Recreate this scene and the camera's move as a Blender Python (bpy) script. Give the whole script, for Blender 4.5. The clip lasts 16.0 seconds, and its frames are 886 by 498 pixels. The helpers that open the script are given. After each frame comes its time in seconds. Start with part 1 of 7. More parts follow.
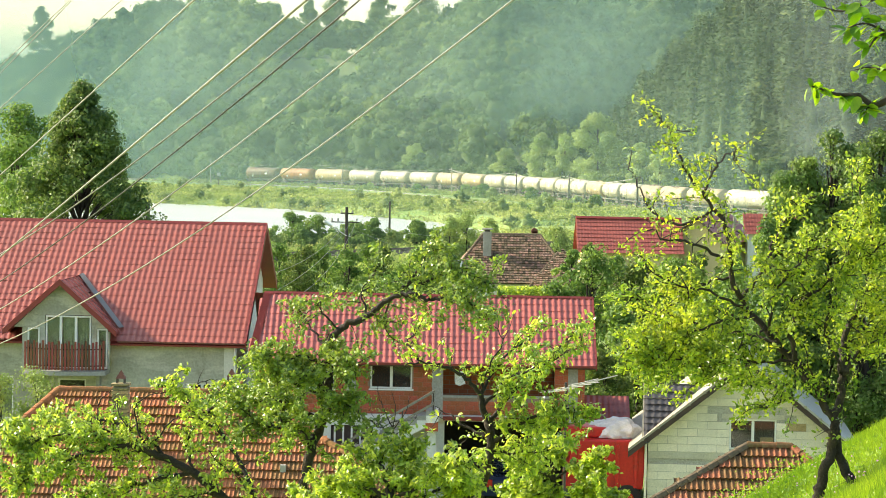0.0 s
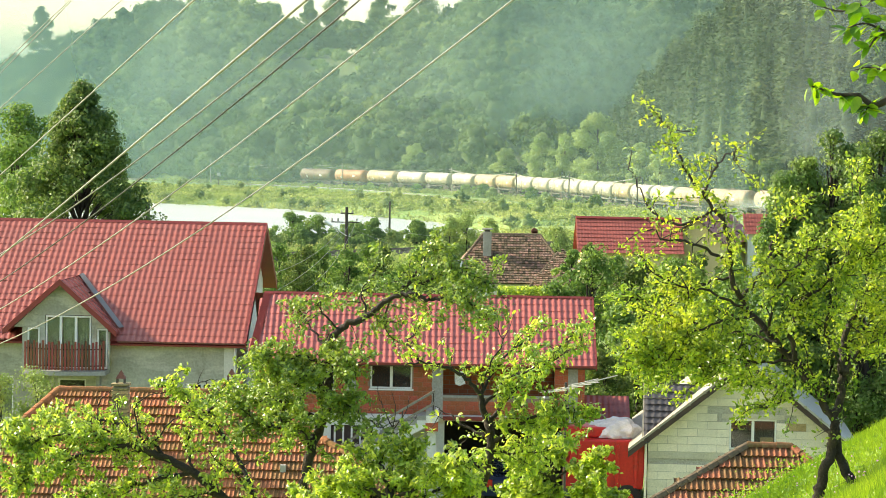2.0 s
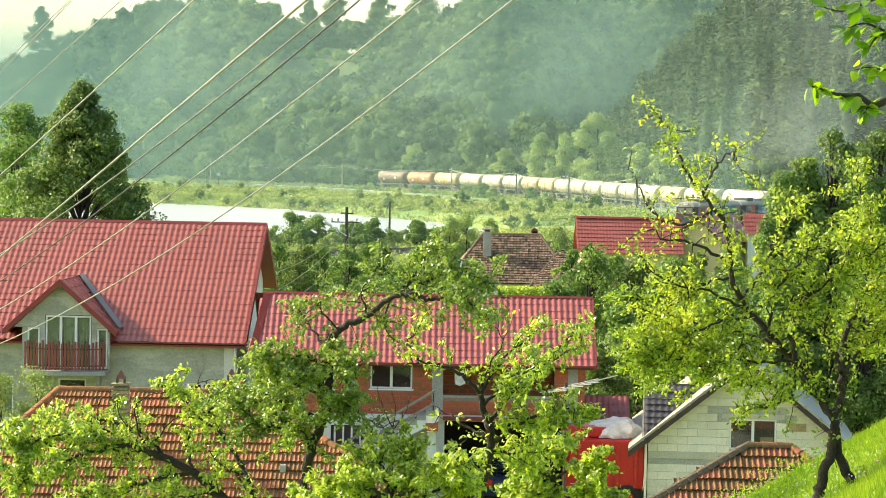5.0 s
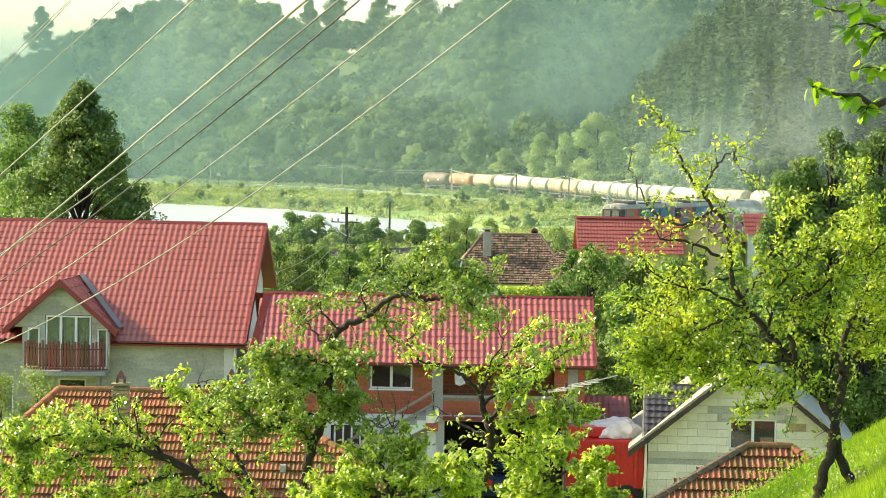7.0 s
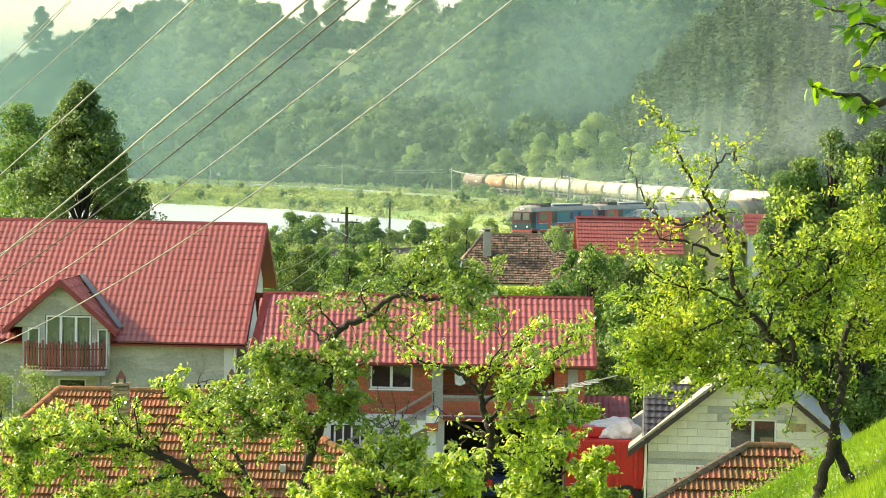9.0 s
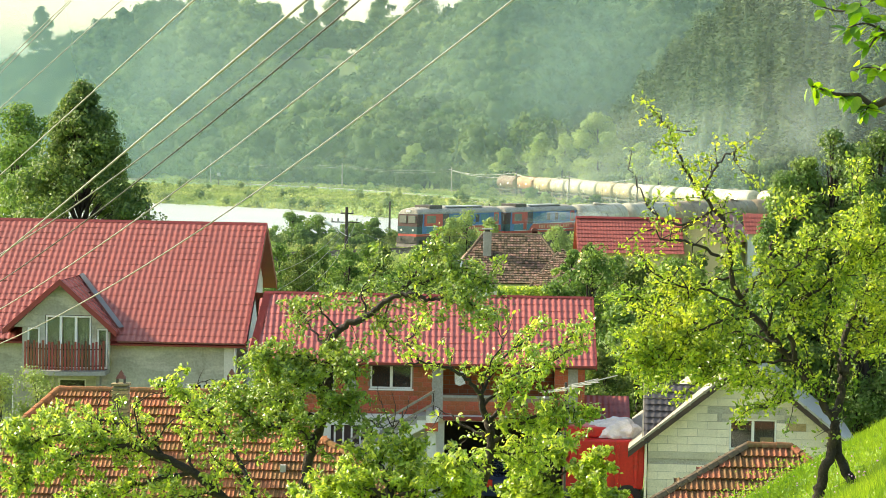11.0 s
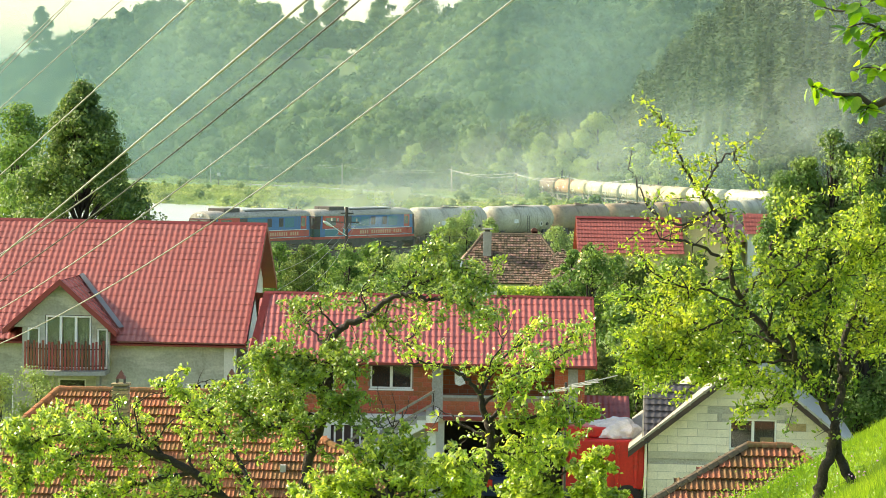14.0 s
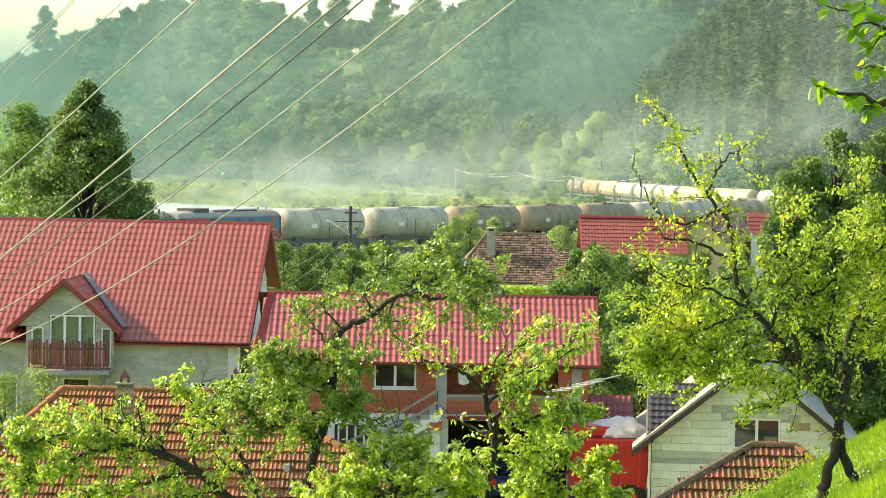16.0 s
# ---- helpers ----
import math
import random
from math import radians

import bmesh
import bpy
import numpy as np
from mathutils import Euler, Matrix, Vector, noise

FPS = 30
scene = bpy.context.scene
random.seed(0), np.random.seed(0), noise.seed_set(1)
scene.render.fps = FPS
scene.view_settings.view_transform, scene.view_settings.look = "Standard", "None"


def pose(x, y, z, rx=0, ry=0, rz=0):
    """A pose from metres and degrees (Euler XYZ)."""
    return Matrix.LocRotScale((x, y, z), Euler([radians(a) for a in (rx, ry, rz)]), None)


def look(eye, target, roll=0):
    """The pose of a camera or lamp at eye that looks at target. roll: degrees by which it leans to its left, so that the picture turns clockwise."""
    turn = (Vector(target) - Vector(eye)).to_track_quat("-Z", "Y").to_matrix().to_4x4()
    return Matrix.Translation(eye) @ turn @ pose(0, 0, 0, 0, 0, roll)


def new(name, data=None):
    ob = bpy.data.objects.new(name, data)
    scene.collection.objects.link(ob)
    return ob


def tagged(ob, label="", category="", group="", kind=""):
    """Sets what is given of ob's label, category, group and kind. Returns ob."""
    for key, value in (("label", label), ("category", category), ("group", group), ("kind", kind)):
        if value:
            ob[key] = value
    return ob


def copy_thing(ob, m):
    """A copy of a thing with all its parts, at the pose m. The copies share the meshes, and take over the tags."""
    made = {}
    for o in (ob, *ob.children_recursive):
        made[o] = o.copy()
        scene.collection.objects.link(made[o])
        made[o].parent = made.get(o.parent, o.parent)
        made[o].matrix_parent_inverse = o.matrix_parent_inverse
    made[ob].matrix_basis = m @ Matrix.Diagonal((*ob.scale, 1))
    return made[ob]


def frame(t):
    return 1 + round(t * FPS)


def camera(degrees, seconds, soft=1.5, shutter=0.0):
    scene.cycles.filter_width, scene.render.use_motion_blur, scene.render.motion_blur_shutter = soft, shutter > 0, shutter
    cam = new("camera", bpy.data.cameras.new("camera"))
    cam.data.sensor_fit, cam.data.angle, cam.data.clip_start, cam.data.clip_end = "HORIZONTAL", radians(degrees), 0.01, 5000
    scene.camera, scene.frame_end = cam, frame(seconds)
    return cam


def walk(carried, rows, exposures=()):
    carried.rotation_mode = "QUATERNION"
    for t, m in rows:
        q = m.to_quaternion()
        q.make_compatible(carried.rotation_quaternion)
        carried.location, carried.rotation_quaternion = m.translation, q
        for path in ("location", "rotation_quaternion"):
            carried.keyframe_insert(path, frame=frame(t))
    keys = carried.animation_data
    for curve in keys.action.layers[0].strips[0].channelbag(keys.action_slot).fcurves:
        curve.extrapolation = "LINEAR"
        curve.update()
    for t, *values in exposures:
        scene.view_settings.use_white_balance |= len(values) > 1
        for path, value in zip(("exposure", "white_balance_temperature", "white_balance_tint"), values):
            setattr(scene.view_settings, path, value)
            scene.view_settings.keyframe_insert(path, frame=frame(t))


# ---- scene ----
# ---- camera ----
CAM_Z = 11.33
cam = camera(19.77, 16.0, soft=0.7)
EYE = (0, 0, CAM_Z)
walk(cam, [(0.0, look(EYE, (0, 100, 6.886), 1.0)),
           (8.0, look(EYE, (0, 100, 6.886), 1.0)),
           (15.2, look(EYE, (0, 100, 6.886), 1.0)),
           (15.45, look(EYE, (0, 100, 6.910), 1.0)),
           (15.6, look(EYE, (-0.004, 100, 6.910), 1.0)),
           (15.8, look(EYE, (-0.078, 100, 6.886), 1.0)),
           (16.0, look(EYE, (-0.150, 100, 6.858), 1.0))],
     exposures=[(0.0, 1.4, 7500, 5), (16.0, 1.4, 7500, 5)])

# ---- light ----
scene.cycles.transparent_max_bounces = 24
SUN_TO = Vector((-0.80, 0.28, 0.50)).normalized()
world = bpy.data.worlds.new("sky")
scene.world = world
world.use_nodes = True
wn = world.node_tree
sky = wn.nodes.new("ShaderNodeTexSky")
sky.sky_type = "NISHITA"
sky.sun_disc = False
sky.sun_elevation = math.asin(SUN_TO.z)
sky.sun_rotation = math.atan2(SUN_TO.x, SUN_TO.y)
sky.air_density, sky.dust_density, sky.ozone_density = 1.0, 2.0, 1.0
wn.links.new(sky.outputs[0], wn.nodes["Background"].inputs[0])
wn.nodes["Background"].inputs[1].default_value = 0.15
sun = new("sun", bpy.data.lights.new("sun", "SUN"))
sun.data.energy, sun.data.angle, sun.data.color = 3.8, radians(1.2), (1.0, 0.93, 0.80)
sun.matrix_world = look((0, 0, 0), -SUN_TO)


# ---- materials ----
def mat(name, c1, c2=None, rough=0.8, metal=0.0, scale=3.0, fine=40.0, bump=0.15, spec=0.4, translucent=0.0, per="none", vary=0.25, grain=0.35):
    """A surface with two scales of colour variation and a fine relief. per: "object", "island" or "tint" adds variation from piece to piece."""
    c2 = c2 or tuple(x * 0.7 for x in c1)
    m = bpy.data.materials.new(name)
    m.use_nodes = True
    t = m.node_tree
    n, l = t.nodes, t.links
    bsdf = n["Principled BSDF"]
    co = n.new("ShaderNodeTexCoord")
    big, small = n.new("ShaderNodeTexNoise"), n.new("ShaderNodeTexNoise")
    big.inputs["Scale"].default_value, big.inputs["Detail"].default_value = scale, 5
    small.inputs["Scale"].default_value, small.inputs["Detail"].default_value = fine, 3
    l.new(co.outputs["Object"], big.inputs["Vector"]), l.new(co.outputs["Object"], small.inputs["Vector"])
    ramp = n.new("ShaderNodeMapRange")
    ramp.inputs[1].default_value, ramp.inputs[2].default_value = 0.3, 0.7
    l.new(big.outputs["Fac"], ramp.inputs[0])
    mix = n.new("ShaderNodeMix")
    mix.data_type = "RGBA"
    mix.inputs[6].default_value, mix.inputs[7].default_value = (*c1, 1), (*c2, 1)
    l.new(ramp.outputs[0], mix.inputs[0])
    hsv = n.new("ShaderNodeHueSaturation")
    l.new(mix.outputs[2], hsv.inputs["Color"])
    val = n.new("ShaderNodeMapRange")
    val.inputs[3].default_value, val.inputs[4].default_value = 1 - grain, 1 + grain
    val.inputs[1].default_value, val.inputs[2].default_value = 0.25, 0.75
    l.new(small.outputs["Fac"], val.inputs[0])
    last = val.outputs[0]
    if per != "none":
        if per == "object":
            src = n.new("ShaderNodeObjectInfo").outputs["Random"]
        elif per == "island":
            src = n.new("ShaderNodeNewGeometry").outputs["Random Per Island"]
        else:
            a = n.new("ShaderNodeAttribute")
            a.attribute_name = "tint"
            src = a.outputs["Fac"]
        pr = n.new("ShaderNodeMapRange")
        pr.inputs[3].default_value, pr.inputs[4].default_value = 1 - vary, 1 + vary
        l.new(src, pr.inputs[0])
        mul = n.new("ShaderNodeMath")
        mul.operation = "MULTIPLY"
        l.new(last, mul.inputs[0]), l.new(pr.outputs[0], mul.inputs[1])
        last = mul.outputs[0]
        hr = n.new("ShaderNodeMapRange")
        hr.inputs[3].default_value, hr.inputs[4].default_value = 0.5 + vary * 0.06, 0.5 - vary * 0.06
        l.new(src, hr.inputs[0]), l.new(hr.outputs[0], hsv.inputs["Hue"])
    l.new(last, hsv.inputs["Value"])
    l.new(hsv.outputs[0], bsdf.inputs["Base Color"])
    bsdf.inputs["Roughness"].default_value = rough
    bsdf.inputs["Metallic"].default_value = metal
    bsdf.inputs["Specular IOR Level"].default_value = spec
    if bump:
        b = n.new("ShaderNodeBump")
        b.inputs["Strength"].default_value, b.inputs["Distance"].default_value = bump, 0.02
        l.new(small.outputs["Fac"], b.inputs["Height"]), l.new(b.outputs[0], bsdf.inputs["Normal"])
    if translucent:
        tr, ms = n.new("ShaderNodeBsdfTranslucent"), n.new("ShaderNodeMixShader")
        g = n.new("ShaderNodeHueSaturation")
        g.inputs["Hue"].default_value, g.inputs["Value"].default_value, g.inputs["Saturation"].default_value = 0.485, 1.7, 1.1
        l.new(hsv.outputs[0], g.inputs["Color"]), l.new(g.outputs[0], tr.inputs[0])
        ms.inputs[0].default_value = translucent
        l.new(bsdf.outputs[0], ms.inputs[1]), l.new(tr.outputs[0], ms.inputs[2])
        l.new(ms.outputs[0], n["Material Output"].inputs[0])
    return m


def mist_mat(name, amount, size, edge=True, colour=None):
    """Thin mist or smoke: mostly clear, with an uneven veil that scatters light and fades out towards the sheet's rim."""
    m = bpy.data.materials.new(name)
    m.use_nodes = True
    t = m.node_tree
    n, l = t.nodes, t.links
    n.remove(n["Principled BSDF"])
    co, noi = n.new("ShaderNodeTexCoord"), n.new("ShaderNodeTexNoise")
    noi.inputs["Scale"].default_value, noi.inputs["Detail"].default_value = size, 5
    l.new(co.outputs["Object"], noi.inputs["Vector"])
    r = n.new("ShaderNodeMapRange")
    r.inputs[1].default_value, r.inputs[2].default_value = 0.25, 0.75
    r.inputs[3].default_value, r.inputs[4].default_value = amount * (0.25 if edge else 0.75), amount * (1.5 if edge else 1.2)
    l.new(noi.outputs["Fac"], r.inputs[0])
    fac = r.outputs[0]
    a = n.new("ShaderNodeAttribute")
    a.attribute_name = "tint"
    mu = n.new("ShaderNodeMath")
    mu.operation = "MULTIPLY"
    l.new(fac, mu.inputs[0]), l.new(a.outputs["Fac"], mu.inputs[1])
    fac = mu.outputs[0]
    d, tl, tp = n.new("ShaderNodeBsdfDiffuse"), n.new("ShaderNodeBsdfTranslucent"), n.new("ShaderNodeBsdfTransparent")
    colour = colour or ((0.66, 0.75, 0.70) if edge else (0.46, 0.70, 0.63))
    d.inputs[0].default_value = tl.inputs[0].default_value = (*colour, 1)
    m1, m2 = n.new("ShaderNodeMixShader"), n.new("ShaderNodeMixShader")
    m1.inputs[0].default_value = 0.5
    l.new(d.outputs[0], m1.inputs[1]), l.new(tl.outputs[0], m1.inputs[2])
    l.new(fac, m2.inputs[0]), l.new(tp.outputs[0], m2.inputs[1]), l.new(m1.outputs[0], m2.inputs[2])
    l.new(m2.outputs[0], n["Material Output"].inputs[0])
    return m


def glass_mat(name, colour=(0.85, 0.9, 0.87)):
    m = bpy.data.materials.new(name)
    m.use_nodes = True
    b = m.node_tree.nodes["Principled BSDF"]
    b.inputs["Base Color"].default_value = (*colour, 1)
    b.inputs["Roughness"].default_value = 0.03
    b.inputs["Transmission Weight"].default_value = 1.0
    return m


M = {}
M["grass"] = mat("grass", (0.10, 0.19, 0.035), (0.20, 0.26, 0.06), 0.9, scale=0.08, fine=6, bump=0.5)
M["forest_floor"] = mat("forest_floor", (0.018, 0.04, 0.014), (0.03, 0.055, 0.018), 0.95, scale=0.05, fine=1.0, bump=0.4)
M["meadow"] = mat("meadow_blades", (0.13, 0.25, 0.03), (0.24, 0.34, 0.05), 0.8, scale=0.3, fine=9, bump=0, translucent=0.35, per="tint", vary=0.35)
M["weeds"] = mat("weeds", (0.16, 0.24, 0.06), (0.27, 0.31, 0.11), 0.9, scale=0.05, fine=3, bump=0, translucent=0.3, per="tint", vary=0.35)
# Base colour is raised to stand for bright sky reflected in the ripples.
M["water"] = mat("water", (0.33, 0.34, 0.30), (0.42, 0.42, 0.37), 0.30, scale=0.02, fine=0.6, bump=1.0, spec=1.0, grain=0.05)
for _n in M["water"].node_tree.nodes:
    if _n.type == "BUMP":
        _n.inputs["Distance"].default_value = 0.5
M["red_roof"] = mat("red_metal_tile", (0.315, 0.080, 0.057), (0.268, 0.069, 0.05), 0.42, scale=0.5, fine=12, bump=0.05, spec=0.5, grain=0.12)
M["red_gloss"] = mat("glossy_red_tile", (0.385, 0.098, 0.074), (0.315, 0.082, 0.063), 0.22, scale=0.5, fine=12, bump=0.05, spec=0.7, grain=0.12)
M["dark_roof"] = mat("dark_metal_tile", (0.062, 0.058, 0.058), (0.08, 0.074, 0.074), 0.4, scale=1.0, fine=15, bump=0.05, grain=0.12)
M["red_trim"] = mat("red_trim", (0.25, 0.04, 0.034), (0.20, 0.034, 0.03), 0.45, scale=2, bump=0.05, grain=0.15)
M["clay"] = mat("clay_tile", (0.345, 0.142, 0.047), (0.18, 0.08, 0.033), 0.85, scale=1.3, fine=22, bump=0.4, per="object", vary=0.28)
M["clay_rest"] = mat("clay_tile_rows", (0.345, 0.142, 0.047), (0.18, 0.08, 0.033), 0.85, scale=1.3, fine=22, bump=0.4, per="island", vary=0.28)
M["old_clay"] = mat("weathered_clay_tile", (0.125, 0.085, 0.054), (0.21, 0.15, 0.098), 0.9, scale=0.6, fine=8, bump=0.3, per="island", vary=0.65)
M["old_red_clay"] = mat("weathered_red_tile", (0.25, 0.10, 0.038), (0.13, 0.066, 0.032), 0.9, scale=1.6, fine=18, bump=0.45, per="object", vary=0.35)
M["plaster"] = mat("grey_render", (0.47, 0.465, 0.39), (0.32, 0.32, 0.26), 0.95, scale=0.7, fine=14, bump=0.2, grain=0.15)
M["white_wall"] = mat("white_render", (0.72, 0.72, 0.68), (0.6, 0.6, 0.56), 0.9, scale=0.7, fine=20, bump=0.1, grain=0.1)
M["yellow_wall"] = mat("yellow_render", (0.56, 0.47, 0.25), (0.48, 0.40, 0.21), 0.9, scale=0.6, fine=20, bump=0.1, grain=0.1)
M["concrete"] = mat("concrete", (0.36, 0.35, 0.32), (0.26, 0.26, 0.24), 0.9, scale=0.8, fine=18, bump=0.2, grain=0.2)
M["pvc"] = mat("white_pvc", (0.80, 0.80, 0.77), (0.74, 0.74, 0.71), 0.4, scale=2, bump=0.02, grain=0.05)
M["glass"] = glass_mat("window_glass")
# Near-black colour that stands for the darkness of unlit rooms.
M["room_shade"] = mat("unlit_room_shade", (0.05, 0.045, 0.04), (0.03, 0.03, 0.03), 0.9, bump=0.05)
M["curtain"] = mat("curtain", (0.34, 0.37, 0.25), (0.22, 0.25, 0.16), 0.9, scale=4, bump=0.05)
M["wood_red"] = mat("stained_wood", (0.24, 0.07, 0.035), (0.13, 0.04, 0.025), 0.6, scale=3, fine=60, bump=0.2, per="object", vary=0.35)
M["block"] = mat("aerated_block", (0.82, 0.74, 0.58), (0.72, 0.65, 0.51), 0.95, scale=2, fine=30, bump=0.25, per="object", vary=0.10, grain=0.12)
M["ring_beam"] = mat("cast_ring_beam", (0.58, 0.53, 0.41), (0.48, 0.44, 0.35), 0.95, scale=1.5, fine=20, bump=0.2, grain=0.15)
M["chimney_core"] = mat("chimney_mortar", (0.20, 0.19, 0.16), (0.15, 0.14, 0.12), 0.95, fine=30, bump=0.2)
M["mortar"] = mat("mortar", (0.46, 0.43, 0.36), (0.38, 0.355, 0.30), 0.95, fine=30, bump=0.2)
M["rust"] = mat("rusty_sheet", (0.20, 0.07, 0.045), (0.12, 0.05, 0.035), 0.7, scale=5, fine=40, bump=0.2)
M["tan_block"] = mat("tan_block", (0.45, 0.34, 0.17), (0.36, 0.27, 0.14), 0.95, scale=2, fine=30, bump=0.25)
M["stone"] = mat("cladding_stone", (0.36, 0.28, 0.13), (0.17, 0.135, 0.075), 0.9, scale=5, fine=30, bump=0.4, per="object", vary=0.5)
M["brick_joint"] = mat("brick_joint", (0.30, 0.21, 0.155), (0.23, 0.165, 0.125), 0.95, fine=30, bump=0.2)
M["wall_brick"] = mat("hollow_wall_brick", (0.40, 0.118, 0.055), (0.31, 0.09, 0.045), 0.9, scale=3, fine=30, bump=0.3, per="object", vary=0.22)
M["red_brick"] = mat("red_brick", (0.42, 0.13, 0.06), (0.33, 0.10, 0.05), 0.9, scale=4, fine=30, bump=0.3, per="object", vary=0.2)
M["foil"] = mat("pale_underlay", (0.34, 0.31, 0.235), (0.27, 0.25, 0.19), 0.6, scale=1.5, fine=20, bump=0.1, grain=0.1)
M["zinc"] = mat("grey_sheet", (0.44, 0.43, 0.40), (0.36, 0.355, 0.335), 0.45, metal=0.3, scale=1.0, fine=20, bump=0.05, grain=0.08)
M["dark_wood"] = mat("dark_timber", (0.09, 0.06, 0.045), (0.05, 0.035, 0.03), 0.8, scale=3, fine=40, bump=0.3)
M["pole_wood"] = mat("weathered_pole", (0.085, 0.072, 0.06), (0.05, 0.043, 0.036), 0.9, scale=2, fine=30, bump=0.4)
M["old_board"] = mat("weathered_board", (0.26, 0.24, 0.20), (0.19, 0.175, 0.145), 0.9, scale=2, fine=30, bump=0.2)
M["pale_pole"] = mat("pale_weathered_pole", (0.34, 0.31, 0.23), (0.26, 0.24, 0.18), 0.9, scale=2, fine=30, bump=0.2)
M["tele_wire"] = mat("pale_copper_wire", (0.55, 0.52, 0.45), (0.45, 0.43, 0.37), 0.6, bump=0, grain=0.1)
M["grey_wire"] = mat("dull_wire", (0.11, 0.105, 0.10), (0.08, 0.077, 0.073), 0.5, bump=0, grain=0.1)
M["wire"] = mat("aluminium_wire", (0.25, 0.245, 0.235), (0.17, 0.167, 0.16), 0.45, metal=0.3, bump=0, grain=0.1)
M["cable"] = mat("dark_cable", (0.012, 0.012, 0.011), (0.03, 0.028, 0.025), 0.6, scale=20, bump=0)
M["bark"] = mat("bark", (0.048, 0.038, 0.030), (0.026, 0.021, 0.018), 0.95, scale=6, fine=50, bump=0.8)
M["leaf_lime"] = mat("sunny_leaf", (0.185, 0.30, 0.05), (0.33, 0.42, 0.08), 0.32, scale=1.2, fine=8, bump=0, spec=0.6, translucent=0.44, per="island", vary=0.5)
M["leaf_plum"] = mat("plum_leaf", (0.158, 0.268, 0.042), (0.31, 0.39, 0.06), 0.4, scale=1.2, fine=8, bump=0, spec=0.45, translucent=0.46, per="island", vary=0.5)
M["leaf_green"] = mat("orchard_leaf", (0.125, 0.215, 0.038), (0.215, 0.305, 0.054), 0.34, scale=1.2, fine=8, bump=0, spec=0.5, translucent=0.3, per="island", vary=0.45)
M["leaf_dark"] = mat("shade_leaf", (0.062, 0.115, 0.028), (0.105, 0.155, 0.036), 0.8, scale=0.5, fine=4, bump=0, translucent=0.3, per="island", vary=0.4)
M["leaf_linden"] = mat("linden_leaf", (0.075, 0.14, 0.036), (0.125, 0.195, 0.048), 0.55, scale=0.5, fine=4, bump=0, translucent=0.32, per="island", vary=0.4)
M["leaf_bush"] = mat("bush_leaf", (0.085, 0.168, 0.036), (0.145, 0.235, 0.055), 0.6, scale=0.3, fine=3, bump=0, translucent=0.35, per="tint", vary=0.4)
M["leaf_far"] = mat("woodland_leaf", (0.045, 0.092, 0.034), (0.108, 0.168, 0.046), 0.9, scale=0.03, fine=1.5, bump=0.6, translucent=0.15, per="tint", vary=0.6, grain=0.4)
M["leaf_willow"] = mat("willow_leaf", (0.19, 0.28, 0.085), (0.27, 0.345, 0.11), 0.7, scale=0.1, fine=1.0, bump=0, translucent=0.3, per="tint", vary=0.25)
M["leaf_pine"] = mat("pine_needles", (0.046, 0.084, 0.032), (0.068, 0.106, 0.037), 0.9, scale=0.03, fine=0.9, bump=0, translucent=0.1, per="tint", vary=0.5, grain=0.3)
for _n in M["leaf_far"].node_tree.nodes:
    if _n.type == "BUMP":
        _n.inputs["Distance"].default_value = 0.9
M["hill_meadow"] = mat("hillside_grass", (0.065, 0.10, 0.032), (0.085, 0.115, 0.035), 0.95, scale=0.08, fine=0.8, bump=0.4)
M["ballast"] = mat("ballast", (0.085, 0.085, 0.055), (0.06, 0.058, 0.042), 0.95, scale=0.6, fine=12, bump=0.6)
M["rail"] = mat("rail_steel", (0.10, 0.07, 0.05), (0.14, 0.11, 0.09), 0.75, metal=0.0, bump=0.1)
M["tank_white"] = mat("tank_pale_paint", (0.47, 0.435, 0.325), (0.335, 0.31, 0.23), 0.5, scale=0.35, fine=5, bump=0.05, grain=0.15)
M["tank_dark"] = mat("tank_dark_rust", (0.17, 0.105, 0.072), (0.12, 0.078, 0.056), 0.6, scale=0.35, fine=5, bump=0.05, grain=0.2)
M["tank_grey"] = mat("tank_grey_paint", (0.49, 0.455, 0.34), (0.375, 0.35, 0.265), 0.55, scale=0.35, fine=5, bump=0.05, grain=0.2)
M["tank_cream"] = mat("tank_cream_paint", (0.46, 0.36, 0.20), (0.36, 0.26, 0.14), 0.55, scale=0.35, fine=5, bump=0.05, grain=0.2)
M["tank_rust"] = mat("tank_rusty_orange", (0.33, 0.13, 0.05), (0.40, 0.21, 0.095), 0.6, scale=0.4, fine=5, bump=0.05, grain=0.25)
M["tank_brown"] = mat("tank_brown_paint", (0.27, 0.20, 0.125), (0.35, 0.28, 0.18), 0.6, scale=0.35, fine=5, bump=0.05, grain=0.2)
M["under"] = mat("grimy_steel", (0.06, 0.052, 0.045), (0.10, 0.085, 0.07), 0.7, scale=1.5, fine=10, bump=0.2)
M["loco_blue"] = mat("loco_blue", (0.045, 0.15, 0.36), (0.05, 0.15, 0.31), 0.4, scale=0.8, fine=6, bump=0.03, grain=0.15)
M["loco_teal"] = mat("loco_dull_blue", (0.05, 0.18, 0.24), (0.06, 0.18, 0.22), 0.45, scale=0.8, fine=6, bump=0.03, grain=0.15)
M["loco_red"] = mat("loco_red", (0.52, 0.075, 0.05), (0.44, 0.065, 0.045), 0.45, scale=0.8, fine=6, bump=0.03, grain=0.15)
# Maroon and teal of the engine's ends, darkened to stand for shade there.
M["loco_maroon"] = mat("loco_cab_front_shaded", (0.085, 0.04, 0.036), (0.06, 0.035, 0.03), 0.85, scale=0.8, fine=6, bump=0.03, grain=0.15)
M["loco_nose"] = mat("loco_front_shaded", (0.03, 0.075, 0.075), (0.035, 0.07, 0.07), 0.85, scale=0.8, fine=6, bump=0.03, grain=0.15)
